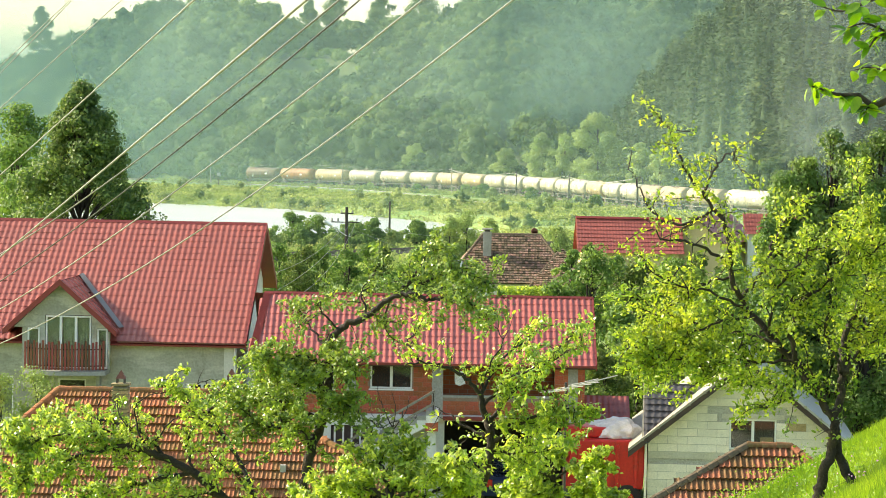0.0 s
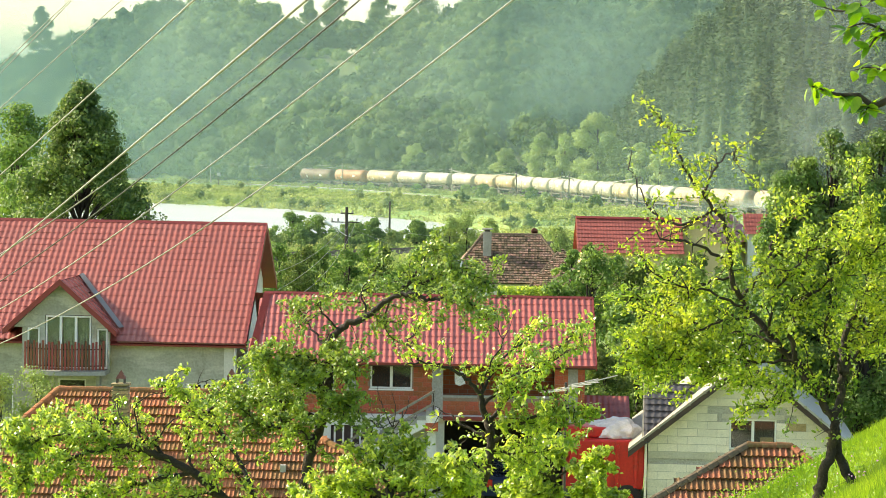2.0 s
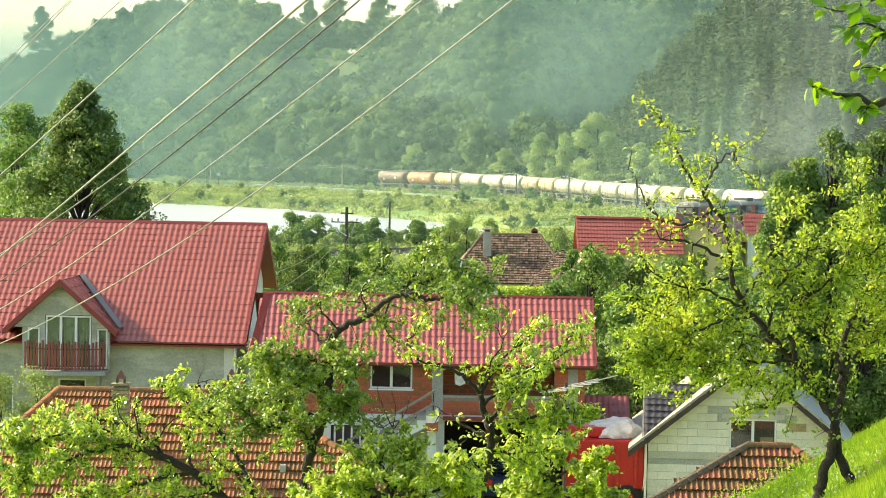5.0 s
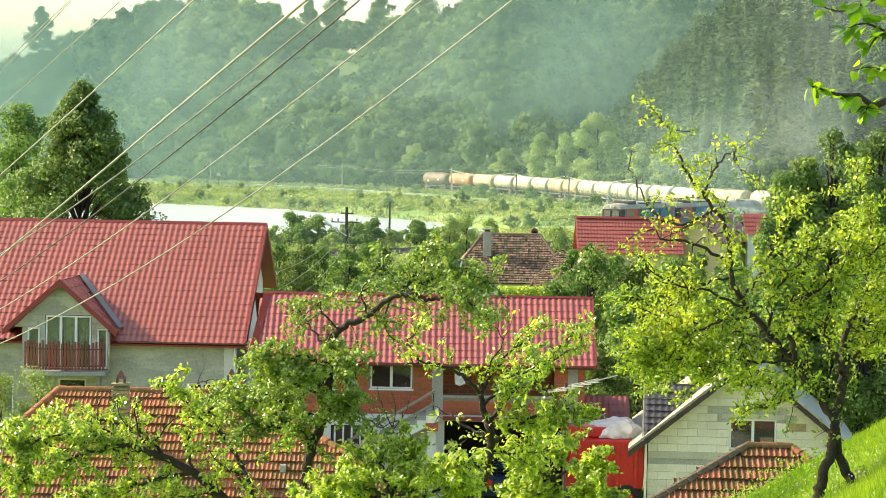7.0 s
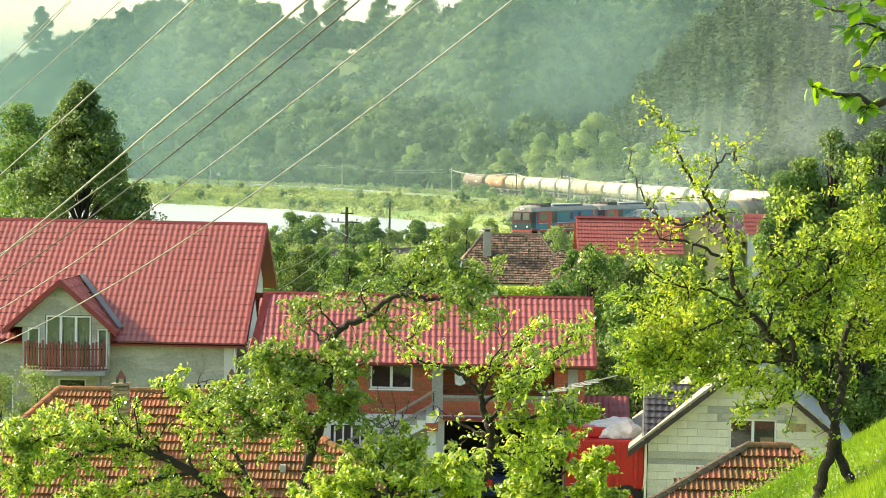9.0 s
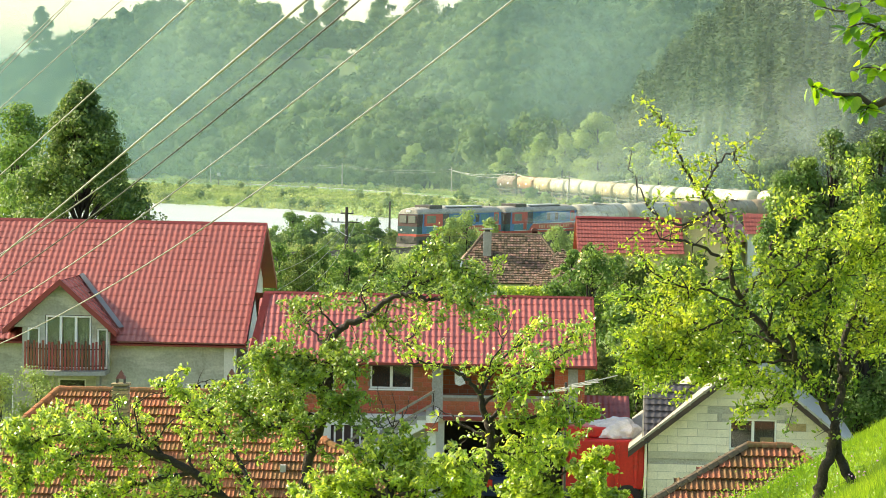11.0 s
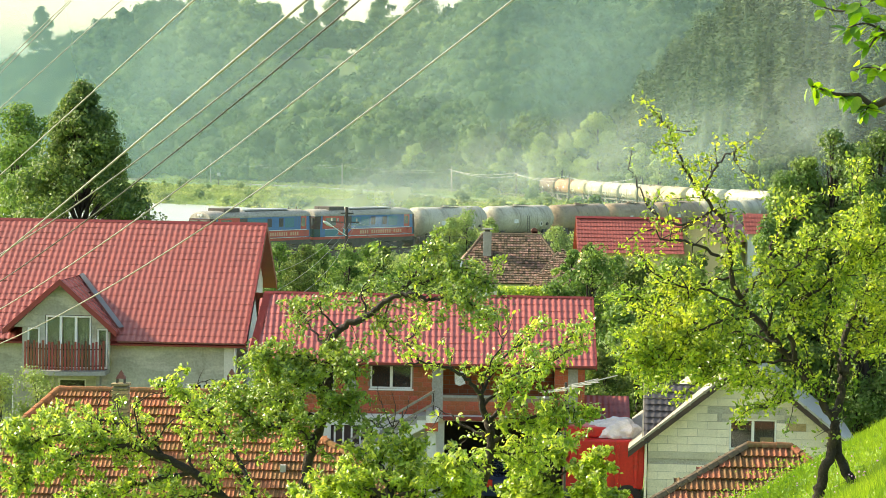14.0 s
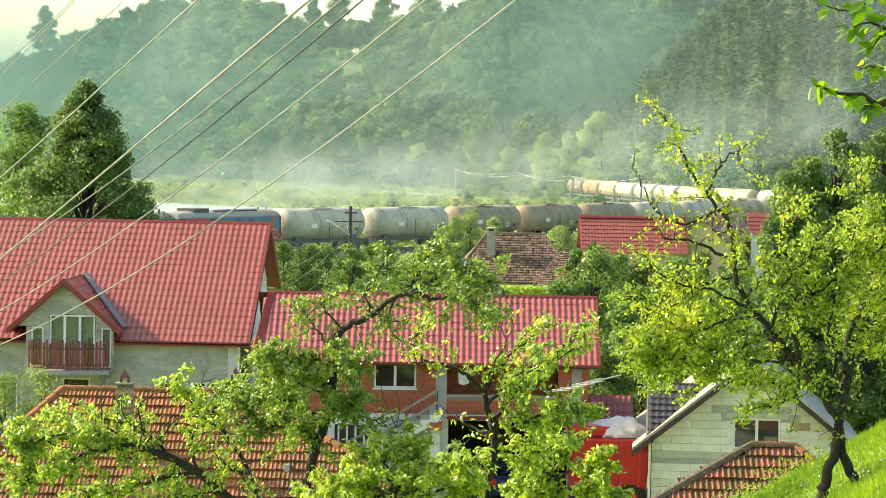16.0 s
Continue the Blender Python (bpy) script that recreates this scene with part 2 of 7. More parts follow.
M["loco_roof"] = mat("sooty_roof", (0.40, 0.37, 0.30), (0.28, 0.26, 0.21), 0.7, scale=0.8, fine=6, bump=0.1)
M["faded_letter"] = mat("faded_gold_letter", (0.62, 0.40, 0.26), (0.54, 0.32, 0.20), 0.5, bump=0.02, grain=0.1)
M["cab_glass"] = mat("dusty_cab_glass", (0.12, 0.13, 0.13), (0.18, 0.18, 0.16), 0.15, scale=2, bump=0.0, grain=0.1, spec=0.8)
M["loco_white"] = mat("white_paint", (0.75, 0.75, 0.72), (0.65, 0.65, 0.6), 0.5, bump=0.02, grain=0.1)
M["machine_red"] = mat("machine_red", (0.50, 0.02, 0.015), (0.48, 0.015, 0.015), 0.4, scale=1.2, fine=10, bump=0.05, grain=0.15)
M["bag"] = mat("white_plastic", (0.66, 0.64, 0.62), (0.5, 0.48, 0.46), 0.35, scale=4, fine=20, bump=0.3, grain=0.1)
M["car_paint"] = mat("dark_blue_paint", (0.02, 0.03, 0.06), (0.025, 0.035, 0.06), 0.2, bump=0, grain=0.05)
M["tail_red"] = mat("tail_lamp_red", (0.5, 0.02, 0.02), (0.4, 0.02, 0.02), 0.2, bump=0, grain=0.05)
M["rubber"] = mat("rubber", (0.02, 0.02, 0.02), (0.03, 0.03, 0.03), 0.8, bump=0.1)
M["flower"] = mat("pink_flower", (0.42, 0.20, 0.40), (0.55, 0.36, 0.50), 0.7, bump=0, translucent=0.3)
M["laundry"] = mat("cotton_cloth", (0.72, 0.72, 0.74), (0.6, 0.6, 0.64), 0.9, scale=3, bump=0.1)


def stained(m, colour, size, low, high, amount):
    """Adds blotches or streaks of dirt to a material; size is the noise's scale along x, y, z."""
    n, l = m.node_tree.nodes, m.node_tree.links
    hsv = next(k for k in n if k.type == "HUE_SAT" and k.inputs["Color"].is_linked)
    old = hsv.inputs["Color"].links[0].from_socket
    co, mp, noi, ra, mx = (n.new(k) for k in ("ShaderNodeTexCoord", "ShaderNodeMapping", "ShaderNodeTexNoise", "ShaderNodeMapRange", "ShaderNodeMix"))
    mp.inputs["Scale"].default_value = size
    noi.inputs["Scale"].default_value, noi.inputs["Detail"].default_value, noi.inputs["Roughness"].default_value = 1.0, 6, 0.65
    ra.inputs[1].default_value, ra.inputs[2].default_value, ra.inputs[4].default_value = low, high, amount
    mx.data_type = "RGBA"
    mx.inputs[7].default_value = (*colour, 1)
    l.new(co.outputs["Object"], mp.inputs[0]), l.new(mp.outputs[0], noi.inputs["Vector"]), l.new(noi.outputs["Fac"], ra.inputs[0])
    l.new(ra.outputs[0], mx.inputs[0]), l.new(old, mx.inputs[6]), l.new(mx.outputs[2], hsv.inputs["Color"])


stained(M["plaster"], (0.62, 0.61, 0.52), (0.5, 1.0, 1.7), 0.50, 0.58, 0.55)
stained(M["plaster"], (0.16, 0.165, 0.125), (2.5, 1.0, 0.8), 0.56, 0.70, 0.45)
stained(M["block"], (0.36, 0.33, 0.24), (1.2, 1.0, 1.6), 0.56, 0.72, 0.5)
stained(M["white_wall"], (0.40, 0.39, 0.33), (1.5, 1.0, 0.7), 0.52, 0.70, 0.5)
stained(M["old_red_clay"], (0.16, 0.14, 0.06), (2.5, 2.5, 2.5), 0.52, 0.66, 0.7)
stained(M["clay"], (0.10, 0.085, 0.04), (1.6, 1.6, 1.6), 0.54, 0.70, 0.55)
stained(M["clay_rest"], (0.10, 0.085, 0.04), (1.6, 1.6, 1.6), 0.54, 0.70, 0.55)
stained(M["old_clay"], (0.42, 0.34, 0.24), (2.2, 2.2, 2.2), 0.60, 0.70, 0.55)
stained(M["red_roof"], (0.25, 0.085, 0.065), (0.5, 0.8, 0.8), 0.50, 0.70, 0.5)
stained(M["machine_red"], (0.16, 0.03, 0.025), (2.0, 2.0, 1.2), 0.52, 0.66, 0.6)
for _m in ("tank_white", "tank_grey", "tank_cream", "tank_brown", "tank_rust"):
    stained(M[_m], (0.13, 0.10, 0.065), (2.2, 0.5, 0.35), 0.52, 0.68, 0.6)
stained(M["loco_blue"], (0.10, 0.11, 0.10), (1.6, 0.5, 0.4), 0.52, 0.70, 0.5)
stained(M["loco_red"], (0.16, 0.07, 0.055), (1.6, 0.5, 0.4), 0.52, 0.70, 0.5)


# ---- helpers of shape ----
def smooth(a, b, x):
    k = np.clip((np.asarray(x, float) - a) / (b - a), 0, 1)
    return k * k * (3 - 2 * k)


def mesh_np(name, verts, faces, material, tint=None, smoothed=False):
    """A mesh from arrays; all faces have the same number of corners."""
    me = bpy.data.meshes.new(name)
    verts, faces = np.asarray(verts, np.float32), np.asarray(faces, np.int32)
    k = faces.shape[1]
    me.vertices.add(len(verts)), me.loops.add(faces.size), me.polygons.add(len(faces))
    me.vertices.foreach_set("co", verts.ravel())
    me.loops.foreach_set("vertex_index", faces.ravel())
    me.polygons.foreach_set("loop_start", np.arange(len(faces), dtype=np.int32) * k)
    me.polygons.foreach_set("use_smooth", np.full(len(faces), bool(smoothed)))
    if tint is not None:
        me.attributes.new("tint", "FLOAT", "POINT").data.foreach_set("value", np.asarray(tint, np.float32))
    me.update(calc_edges=True)
    me.validate()
    if material:
        me.materials.append(material)
    return me


def part(name, bm, material, parent, label="", at=None):
    """Links a bmesh (or a mesh) as one mesh object under a thing or under a part."""
    if isinstance(bm, bmesh.types.BMesh):
        me = bpy.data.meshes.new(name)
        bm.normal_update()
        bm.to_mesh(me)
        bm.free()
        me.materials.append(material)
    else:
        me = bm
    ob = new(name, me)
    if parent:
        ob.parent = parent
    if at is not None:
        ob.matrix_basis = at
    if label:
        ob["label"] = label
    return ob


def thing(name, at, label, category, group="", kind=""):
    ob = new(name)
    ob.empty_display_size = 0.2
    ob.matrix_basis = at
    return tagged(ob, label, category, group, kind)


def box(x0, x1, y0, y1, z0, z1, bm=None, bevel=0.0):
    bm2 = bmesh.new()
    bmesh.ops.create_cube(bm2, size=1, matrix=Matrix.Translation(((x0 + x1) / 2, (y0 + y1) / 2, (z0 + z1) / 2)) @ Matrix.Diagonal((x1 - x0, y1 - y0, z1 - z0, 1)))
    if bevel:
        bmesh.ops.bevel(bm2, geom=bm2.edges[:], offset=bevel, segments=2, affect="EDGES", profile=0.6)
    if bm is None:
        return bm2
    tmp = bpy.data.meshes.new("tmp")
    bm2.to_mesh(tmp)
    bm2.free()
    bm.from_mesh(tmp)
    bpy.data.meshes.remove(tmp)
    return bm


def prism(poly, axis, a, b, bm=None):
    """A polygon given in two coordinates, pulled along the third axis ("x", "y" or "z") from a to b."""
    bm = bm or bmesh.new()
    def at(p, k):
        return {"x": (k, p[0], p[1]), "y": (p[0], k, p[1]), "z": (p[0], p[1], k)}[axis]
    lo = [bm.verts.new(at(p, a)) for p in poly]
    hi = [bm.verts.new(at(p, b)) for p in poly]
    n = len(poly)
    bm.faces.new(lo), bm.faces.new(hi[::-1])
    for i in range(n):
        bm.faces.new((lo[i], hi[i], hi[(i + 1) % n], lo[(i + 1) % n]))
    bmesh.ops.recalc_face_normals(bm, faces=bm.faces[:])
    return bm


def rod(p, q, r, bm=None, sides=8, r2=None):
    bm = bm or bmesh.new()
    p, q = Vector(p), Vector(q)
    d = q - p
    m = Matrix.Translation((p + q) / 2) @ d.to_track_quat("Z", "Y").to_matrix().to_4x4()
    bmesh.ops.create_cone(bm, cap_ends=True, segments=sides, radius1=r, radius2=r if r2 is None else r2, depth=d.length, matrix=m)
    return bm


def tubes(lines, sides=6):
    """Tapered tubes along lines of (points, first radius, last radius), as arrays of vertices and quads."""
    vs, fs, base = [], [], 0
    ring = np.linspace(0, 2 * math.pi, sides, endpoint=False)
    for pts, ra, rb in lines:
        pts = np.asarray(pts, float)
        n = len(pts)
        tan = np.gradient(pts, axis=0)
        tan /= np.linalg.norm(tan, axis=1)[:, None] + 1e-9
        side = np.cross(tan, (0.31, 0.87, 0.23))
        side /= np.linalg.norm(side, axis=1)[:, None] + 1e-9
        up = np.cross(tan, side)
        rad = np.linspace(ra, rb, n)
        v = pts[:, None, :] + rad[:, None, None] * (np.cos(ring)[None, :, None] * side[:, None, :] + np.sin(ring)[None, :, None] * up[:, None, :])
        vs.append(v.reshape(-1, 3))
        i = np.arange(n - 1)[:, None] * sides
        j = np.arange(sides)[None, :]
        k = (np.arange(sides)[None, :] + 1) % sides
        fs.append((base + np.stack([i + j, i + k, i + sides + k, i + sides + j], -1)).reshape(-1, 4))
        base += n * sides
    return np.concatenate(vs), np.concatenate(fs)


def curve_through(pts, n):
    """A smooth line through a few points."""
    pts = np.asarray(pts, float)
    t = np.arange(len(pts))
    out = []
    for k in np.linspace(0, len(pts) - 1, n):
        i = min(int(k), len(pts) - 2)
        f = k - i
        p0, p1, p2, p3 = pts[max(i - 1, 0)], pts[i], pts[i + 1], pts[min(i + 2, len(pts) - 1)]
        out.append(0.5 * (2 * p1 + (p2 - p0) * f + (2 * p0 - 5 * p1 + 4 * p2 - p3) * f * f + (3 * p1 - p0 - 3 * p2 + p3) * f ** 3))
    return np.array(out)


def unit(v):
    return v / (np.linalg.norm(v, axis=-1, keepdims=True) + 1e-9)


def leaves(rng, centres, outward, size, spread=0.9, narrow=0.5, droop=0.0):
    """Folded leaves, two triangles each, as arrays: they face outward with some scatter."""
    n = len(centres)
    nor = unit(outward + spread * rng.normal(size=(n, 3)))
    along = rng.normal(size=(n, 3))
    along[:, 2] -= droop
    along = unit(along - nor * (along * nor).sum(1)[:, None])
    across = np.cross(nor, along)
    s = size * rng.uniform(0.65, 1.3, n)[:, None]
    a = centres - along * s * 0.5
    b = centres + along * s * 0.5
    c = centres + across * s * 0.5 * narrow + nor * s * 0.10 - along * s * 0.05
    d = centres - across * s * 0.5 * narrow + nor * s * 0.10 - along * s * 0.05
    v = np.stack([a, c, b, d], 1).reshape(-1, 3)
    i = np.arange(n)[:, None] * 4
    return v, np.concatenate([i + (0, 1, 2), i + (0, 2, 3)], 1).reshape(-1, 3)


def oval_leaves(rng, centres, outward, size, spread=0.9, narrow=0.5, droop=0.0):
    """Oval leaves with a bent tip and sides folded up from the midrib, six corners each, as arrays."""
    n = len(centres)
    nor = unit(outward + spread * rng.normal(size=(n, 3)))
    along = rng.normal(size=(n, 3))
    along[:, 2] -= droop
    along = unit(along - nor * (along * nor).sum(1)[:, None])
    across = np.cross(nor, along)
    s = size * rng.uniform(0.6, 1.3, n)[:, None]
    bend = rng.uniform(0.05, 0.28, n)[:, None]
    w = 0.5 * narrow * rng.uniform(0.8, 1.2, n)[:, None]
    v = [centres - along * s * 0.5]
    for t, wide in ((-0.18, 0.95), (0.20, 0.85)):
        for k in (1, -1):
            v.append(centres + s * (along * t + across * (k * w * wide) + nor * (0.09 - bend * max(t, 0.0))))
    v.append(centres + s * (along * 0.5 - nor * bend))
    v = np.stack(v, 1).reshape(-1, 3)
    i = np.arange(n)[:, None] * 6
    return v, np.concatenate([i + (0, 1, 2), i + (1, 3, 4), i + (1, 4, 2), i + (3, 5, 4)], 1).reshape(-1, 3)


# ---- railway line: headings along the way, going back from the head of the train at the end of the clip ----
SPEED, FALL = 11.274, 0.0041
WAYS = (0, 50, 100, 140, 170, 200, 235, 270, 307, 357, 407, 457, 507)
HEADINGS = (66.3, 54.1, 61.5, 63.0, 66.0, 81.2, 119.2, 101.0, 99.7, 100.0, 107.6, 119.8, 133.9)
TS = np.arange(-160.0, 900.0, 2.0)
_a = np.radians(np.interp(TS, WAYS, HEADINGS))
_k = int(np.argmin(np.abs(TS)))
TX = np.cumsum(np.cos(_a)) * 2.0
TY = np.cumsum(np.sin(_a)) * 2.0
TX, TY = TX - TX[_k] - 32.57, TY - TY[_k] + 212.31


def track(s):
    return np.array([np.interp(s, TS, TX), np.interp(s, TS, TY), -FALL * s])


# ---- ground ----
def bumps(x, y, size, seed=0.0):
    return (np.sin(x / size + seed) * np.cos(y / size * 1.13 + seed * 2) + np.sin(x / size * 2.3 + y / size * 1.7 + seed * 3) * 0.5
            + np.cos(x / size * 4.1 - y / size * 3.7 + seed) * 0.25)


def river_gap(x, y):
    """How far inside the river's bed a place lies, in metres (negative outside)."""
    far = np.interp(x, [-300, -59, -31, -1.4, 6, 14], [640, 513, 490, 432, 400, 372])
    near = np.interp(x, [-300, -60, -20, 5, 14], [330, 280, 288, 312, 372])
    return np.minimum(far - y, y - near)


def foot_line(x):
    """Where the hill begins, behind the far track."""
    return np.interp(x, [-500, -84, -42, -22, -5, 8, 17, 24, 30, 35, 40, 46, 60, 120], [900, 748, 704, 682, 657, 631, 603, 575, 546, 518, 490, 458, 430, 400])


def hill_foot(x):
    """Where the slope of the main hill begins: behind the spur it draws back into a hollow."""
    return np.interp(x, [-500, -84, -42, -22, -5, 8, 17, 30, 46, 60, 120], [900, 748, 704, 682, 657, 631, 612, 640, 690, 720, 745])


def clearing(x, y):
    """Open grassy patches on the hillside: a pasture under the skyline and a strip at the foot."""
    high = ((x + 43) / (25 + 4 * np.sin(y / 11))) ** 2 + ((y - 925 + 0.3 * x) / 46) ** 2 < 1
    low = ((x - 17 - 0.03 * (y - 660)) / (5.5 + 1.5 * np.sin(y / 9))) ** 2 + ((y - 668) / 42) ** 2 < 1
    return high | low


def spur_edge(y):
    """Where the steep wooded spur begins, from the track back into the hollow."""
    return np.maximum(45 + 0.06 * np.clip(620 - y, 0, 400), 0.091 * y - 14.5) - 6.0


def ground(x, y):
    x, y = np.asarray(x, float), np.asarray(y, float)
    near = np.interp(y, [-200, -20, 0, 14, 30, 58, 75], [26, 12, 9.65, 7.9, 5.0, -0.2, -0.6])
    side = 0.60 * np.clip(x - 0.6, 0, 9) - 0.22 * np.clip(-x, 0, 12)
    z = near + side * (1 - smooth(34, 60, y)) + 0.10 * bumps(x, y, 3.0) * (1 - smooth(40, 70, y)) * smooth(6, 14, y)
    z -= smooth(78, 90, y) * 0.3
    wet = river_gap(x, y)
    z = np.where(y > 250, z * (1 - smooth(-14, 0, wet)) + smooth(-14, 0, wet) * (-2.9 - smooth(-2, 9, wet) * 2.2), z)
    z -= smooth(330, 560, y) * 1.8
    k = (y > 195) & (y < 780)
    if np.any(k):
        xs, ys = np.broadcast_to(x, z.shape)[k], np.broadcast_to(y, z.shape)[k]
        zs, best, rail = z[k], np.full(xs.shape, 1e9), np.zeros(xs.shape)
        for i in range(0, len(TX), 3):
            d = np.hypot(xs - TX[i], ys - TY[i])
            rail = np.where(d < best, -FALL * TS[i], rail)
            best = np.minimum(d, best)
        zs = np.where(best < 2.6, np.minimum(np.maximum(zs, rail - 0.6), rail - 0.5), np.maximum(zs, rail - 0.6 - 0.45 * (best - 2.6)))
        z = z.copy()
        z[k] = zs
    foot = hill_foot(x) + 4
    top = np.interp(x, [-400, -185, -160, -142, -125, -114, -76, -66, 0, 12, 90, 171, 400], [20, 30, 38, 48, 55, 60, 60, 48, 47, 58, 70, 78, 90])
    rise = np.clip((y - foot) / 330, 0, 1)
    hill = top * (0.35 * rise + 0.65 * smooth(0, 1, rise)) * (1 - 0.75 * smooth(1250, 1700, y)) + 2.5 * bumps(x, y, 38) * smooth(0, 0.2, rise)
    spur = 62 * (1 - np.exp(-np.clip(x - spur_edge(y), 0, 130) / 40)) * smooth(395, 520, y) * (1 - smooth(850, 1050, y))
    far = (80 + 8 * bumps(x, y, 150)) * smooth(1900, 2600, y)
    return np.where(y > foot - 1, np.maximum(np.maximum(hill, spur) + z, far), np.maximum(z, spur + z) + far)


def axis(*spans):
    return np.unique(np.concatenate([np.arange(a, b, c) for a, b, c in spans]))


gx = axis((-1200, -150, 50), (-150, -40, 3), (-40, 40, 1.2), (40, 160, 6), (160, 1201, 40))
gy = axis((-200, 0, 10), (0, 90, 1.2), (90, 195, 5), (195, 380, 5), (380, 730, 3), (720, 1300, 14), (1300, 3400, 70))
GX, GY = np.meshgrid(gx, gy)
cols = len(gx)
ii = (np.arange(len(gy) - 1)[:, None] * cols + np.arange(cols - 1)[None, :]).ravel()
gm = mesh_np("ground", np.stack([GX.ravel(), GY.ravel(), ground(GX, GY).ravel()], 1), np.stack([ii, ii + 1, ii + cols + 1, ii + cols], 1), M["grass"], smoothed=True)
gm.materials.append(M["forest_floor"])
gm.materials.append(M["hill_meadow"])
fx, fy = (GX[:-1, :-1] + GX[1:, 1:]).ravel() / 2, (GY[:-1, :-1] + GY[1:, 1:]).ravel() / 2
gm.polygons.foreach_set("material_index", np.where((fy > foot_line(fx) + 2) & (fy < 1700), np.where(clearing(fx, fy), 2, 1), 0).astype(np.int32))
tagged(new("ground", gm), "green grassy valley floor rising to hills", "ground", kind="structure")

wx, wy = axis((-420, 16, 4)), axis((300, 660, 4))
WX, WY = np.meshgrid(wx, wy)
ii = (np.arange(len(wy) - 1)[:, None] * len(wx) + np.arange(len(wx) - 1)[None, :]).ravel()
keep = (river_gap(WX, WY) > -12).ravel()[ii]
ii = ii[keep]
wv = np.stack([WX.ravel(), WY.ravel(), np.full(WX.size, -3.4) + 0.012 * bumps(WX, WY, 2.2).ravel()], 1)
tagged(new("water", mesh_np("water", wv, np.stack([ii, ii + 1, ii + len(wx) + 1, ii + len(wx)], 1), M["water"], smoothed=True)),
       "pale bright river, its colour lightened for the hazy sky's reflection", "river", kind="structure")

# ---- track bed, rails ----
line = np.stack([TX, TY, -FALL * TS], 1)
tang = unit(np.gradient(line, axis=0))
side = np.stack([tang[:, 1], -tang[:, 0], np.zeros(len(TS))], 1)


def strip(profile):
    """Sweeps a profile of (sideways, up) along the line."""
    k = len(profile)
    v = np.concatenate([(line + side * a + np.array((0, 0, b)))[:, None, :] for a, b in profile], 1).reshape(-1, 3)
    i = np.arange(len(line) - 1)[:, None] * k + np.arange(k - 1)[None, :]
    i = i.ravel()
    return v, np.stack([i, i + 1, i + k + 1, i + k], 1)


railway = thing("railway_track", Matrix(), "curved single railway track on a stony ballast bank", "railway", kind="structure")
part("ballast", mesh_np("ballast", *strip([(-2.3, -0.75), (-1.6, -0.34), (1.6, -0.34), (2.3, -0.75)]), M["ballast"]), None, railway)
for off in (-0.75, 0.75):
    part("rail", mesh_np("rail", *strip([(off - 0.07, -0.3), (off - 0.035, 0.0), (off + 0.035, 0.0), (off + 0.07, -0.3)]), M["rail"]), None, railway)


# ---- woods ----
def ball():
    """The corners and triangles of a round lump."""
    bm = bmesh.new()
    bmesh.ops.create_icosphere(bm, subdivisions=1, radius=1.0)
    bm.verts.index_update()
    v, f = np.array([p.co for p in bm.verts]), np.array([[p.index for p in q.verts] for q in bm.faces])
    bm.free()
    return v, f


def woodland(name, spots, height, radius, per, size, material, label, seed, lumps=11, category="trees"):
    """Many broad-leaved trees as one stuff: each crown is a dome of many small lumps, closely set with leaf clumps."""
    rng = np.random.default_rng(seed)
    n = len(spots)
    bv, bf = ball()
    k = len(bv)
    r, h = radius[:, None], height[:, None]
    d = unit(rng.normal(size=(n, lumps, 3)) * (1, 1, 0.8) + (0, -0.15, 0.45))
    d[:, 0] = (0, 0, 1)
    axes = np.stack([r, r, np.minimum(0.44 * h, 1.15 * r)], 2)
    mid = spots[:, None, :] + np.stack([0 * h, 0 * h, 0.54 * h], 2) + d * axes * rng.uniform(0.45, 0.80, (n, lumps, 1))
    rad = (r * rng.uniform(0.26, 0.46, (n, lumps)))[:, :, None] * np.array((1.0, 1.0, 0.85))
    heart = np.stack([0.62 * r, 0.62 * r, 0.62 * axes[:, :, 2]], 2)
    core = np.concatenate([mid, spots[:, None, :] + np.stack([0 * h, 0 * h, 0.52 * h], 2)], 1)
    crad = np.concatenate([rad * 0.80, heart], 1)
    rough = 1 + rng.normal(0, 0.12, (n, lumps + 1, k, 1))
    v = core[:, :, None, :] + bv * rough * crad[:, :, None, :]
    f = bf[None] + (np.arange(n * (lumps + 1)) * k)[:, None, None]
    tint = np.clip(rng.normal(0.5, 0.24, n), 0, 1)[:, None] + rng.normal(0, 0.09, (n, lumps))
    # Core lumps are tinted darker to stand for shade inside the crowns.
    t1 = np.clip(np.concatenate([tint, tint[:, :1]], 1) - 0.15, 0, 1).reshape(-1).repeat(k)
    pick = rng.integers(0, lumps, (n, per))
    three = pick[:, :, None].repeat(3, 2)
    e = unit(rng.normal(size=(n, per, 3)) + 0.75 * np.take_along_axis(d, three, 1))
    c = np.take_along_axis(mid, three, 1) + e * np.take_along_axis(rad, three, 1) * rng.uniform(0.70, 1.22, (n, per, 1))
    v2, f2 = leaves(rng, c.reshape(-1, 3), e.reshape(-1, 3), size, spread=0.55, narrow=0.8)
    t2 = np.clip(np.take_along_axis(tint, pick, 1).reshape(-1) + rng.normal(0, 0.10, n * per), 0, 1).repeat(4)
    v = v.reshape(-1, 3)
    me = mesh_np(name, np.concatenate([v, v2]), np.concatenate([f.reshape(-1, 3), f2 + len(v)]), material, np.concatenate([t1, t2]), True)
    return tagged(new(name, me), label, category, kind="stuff")


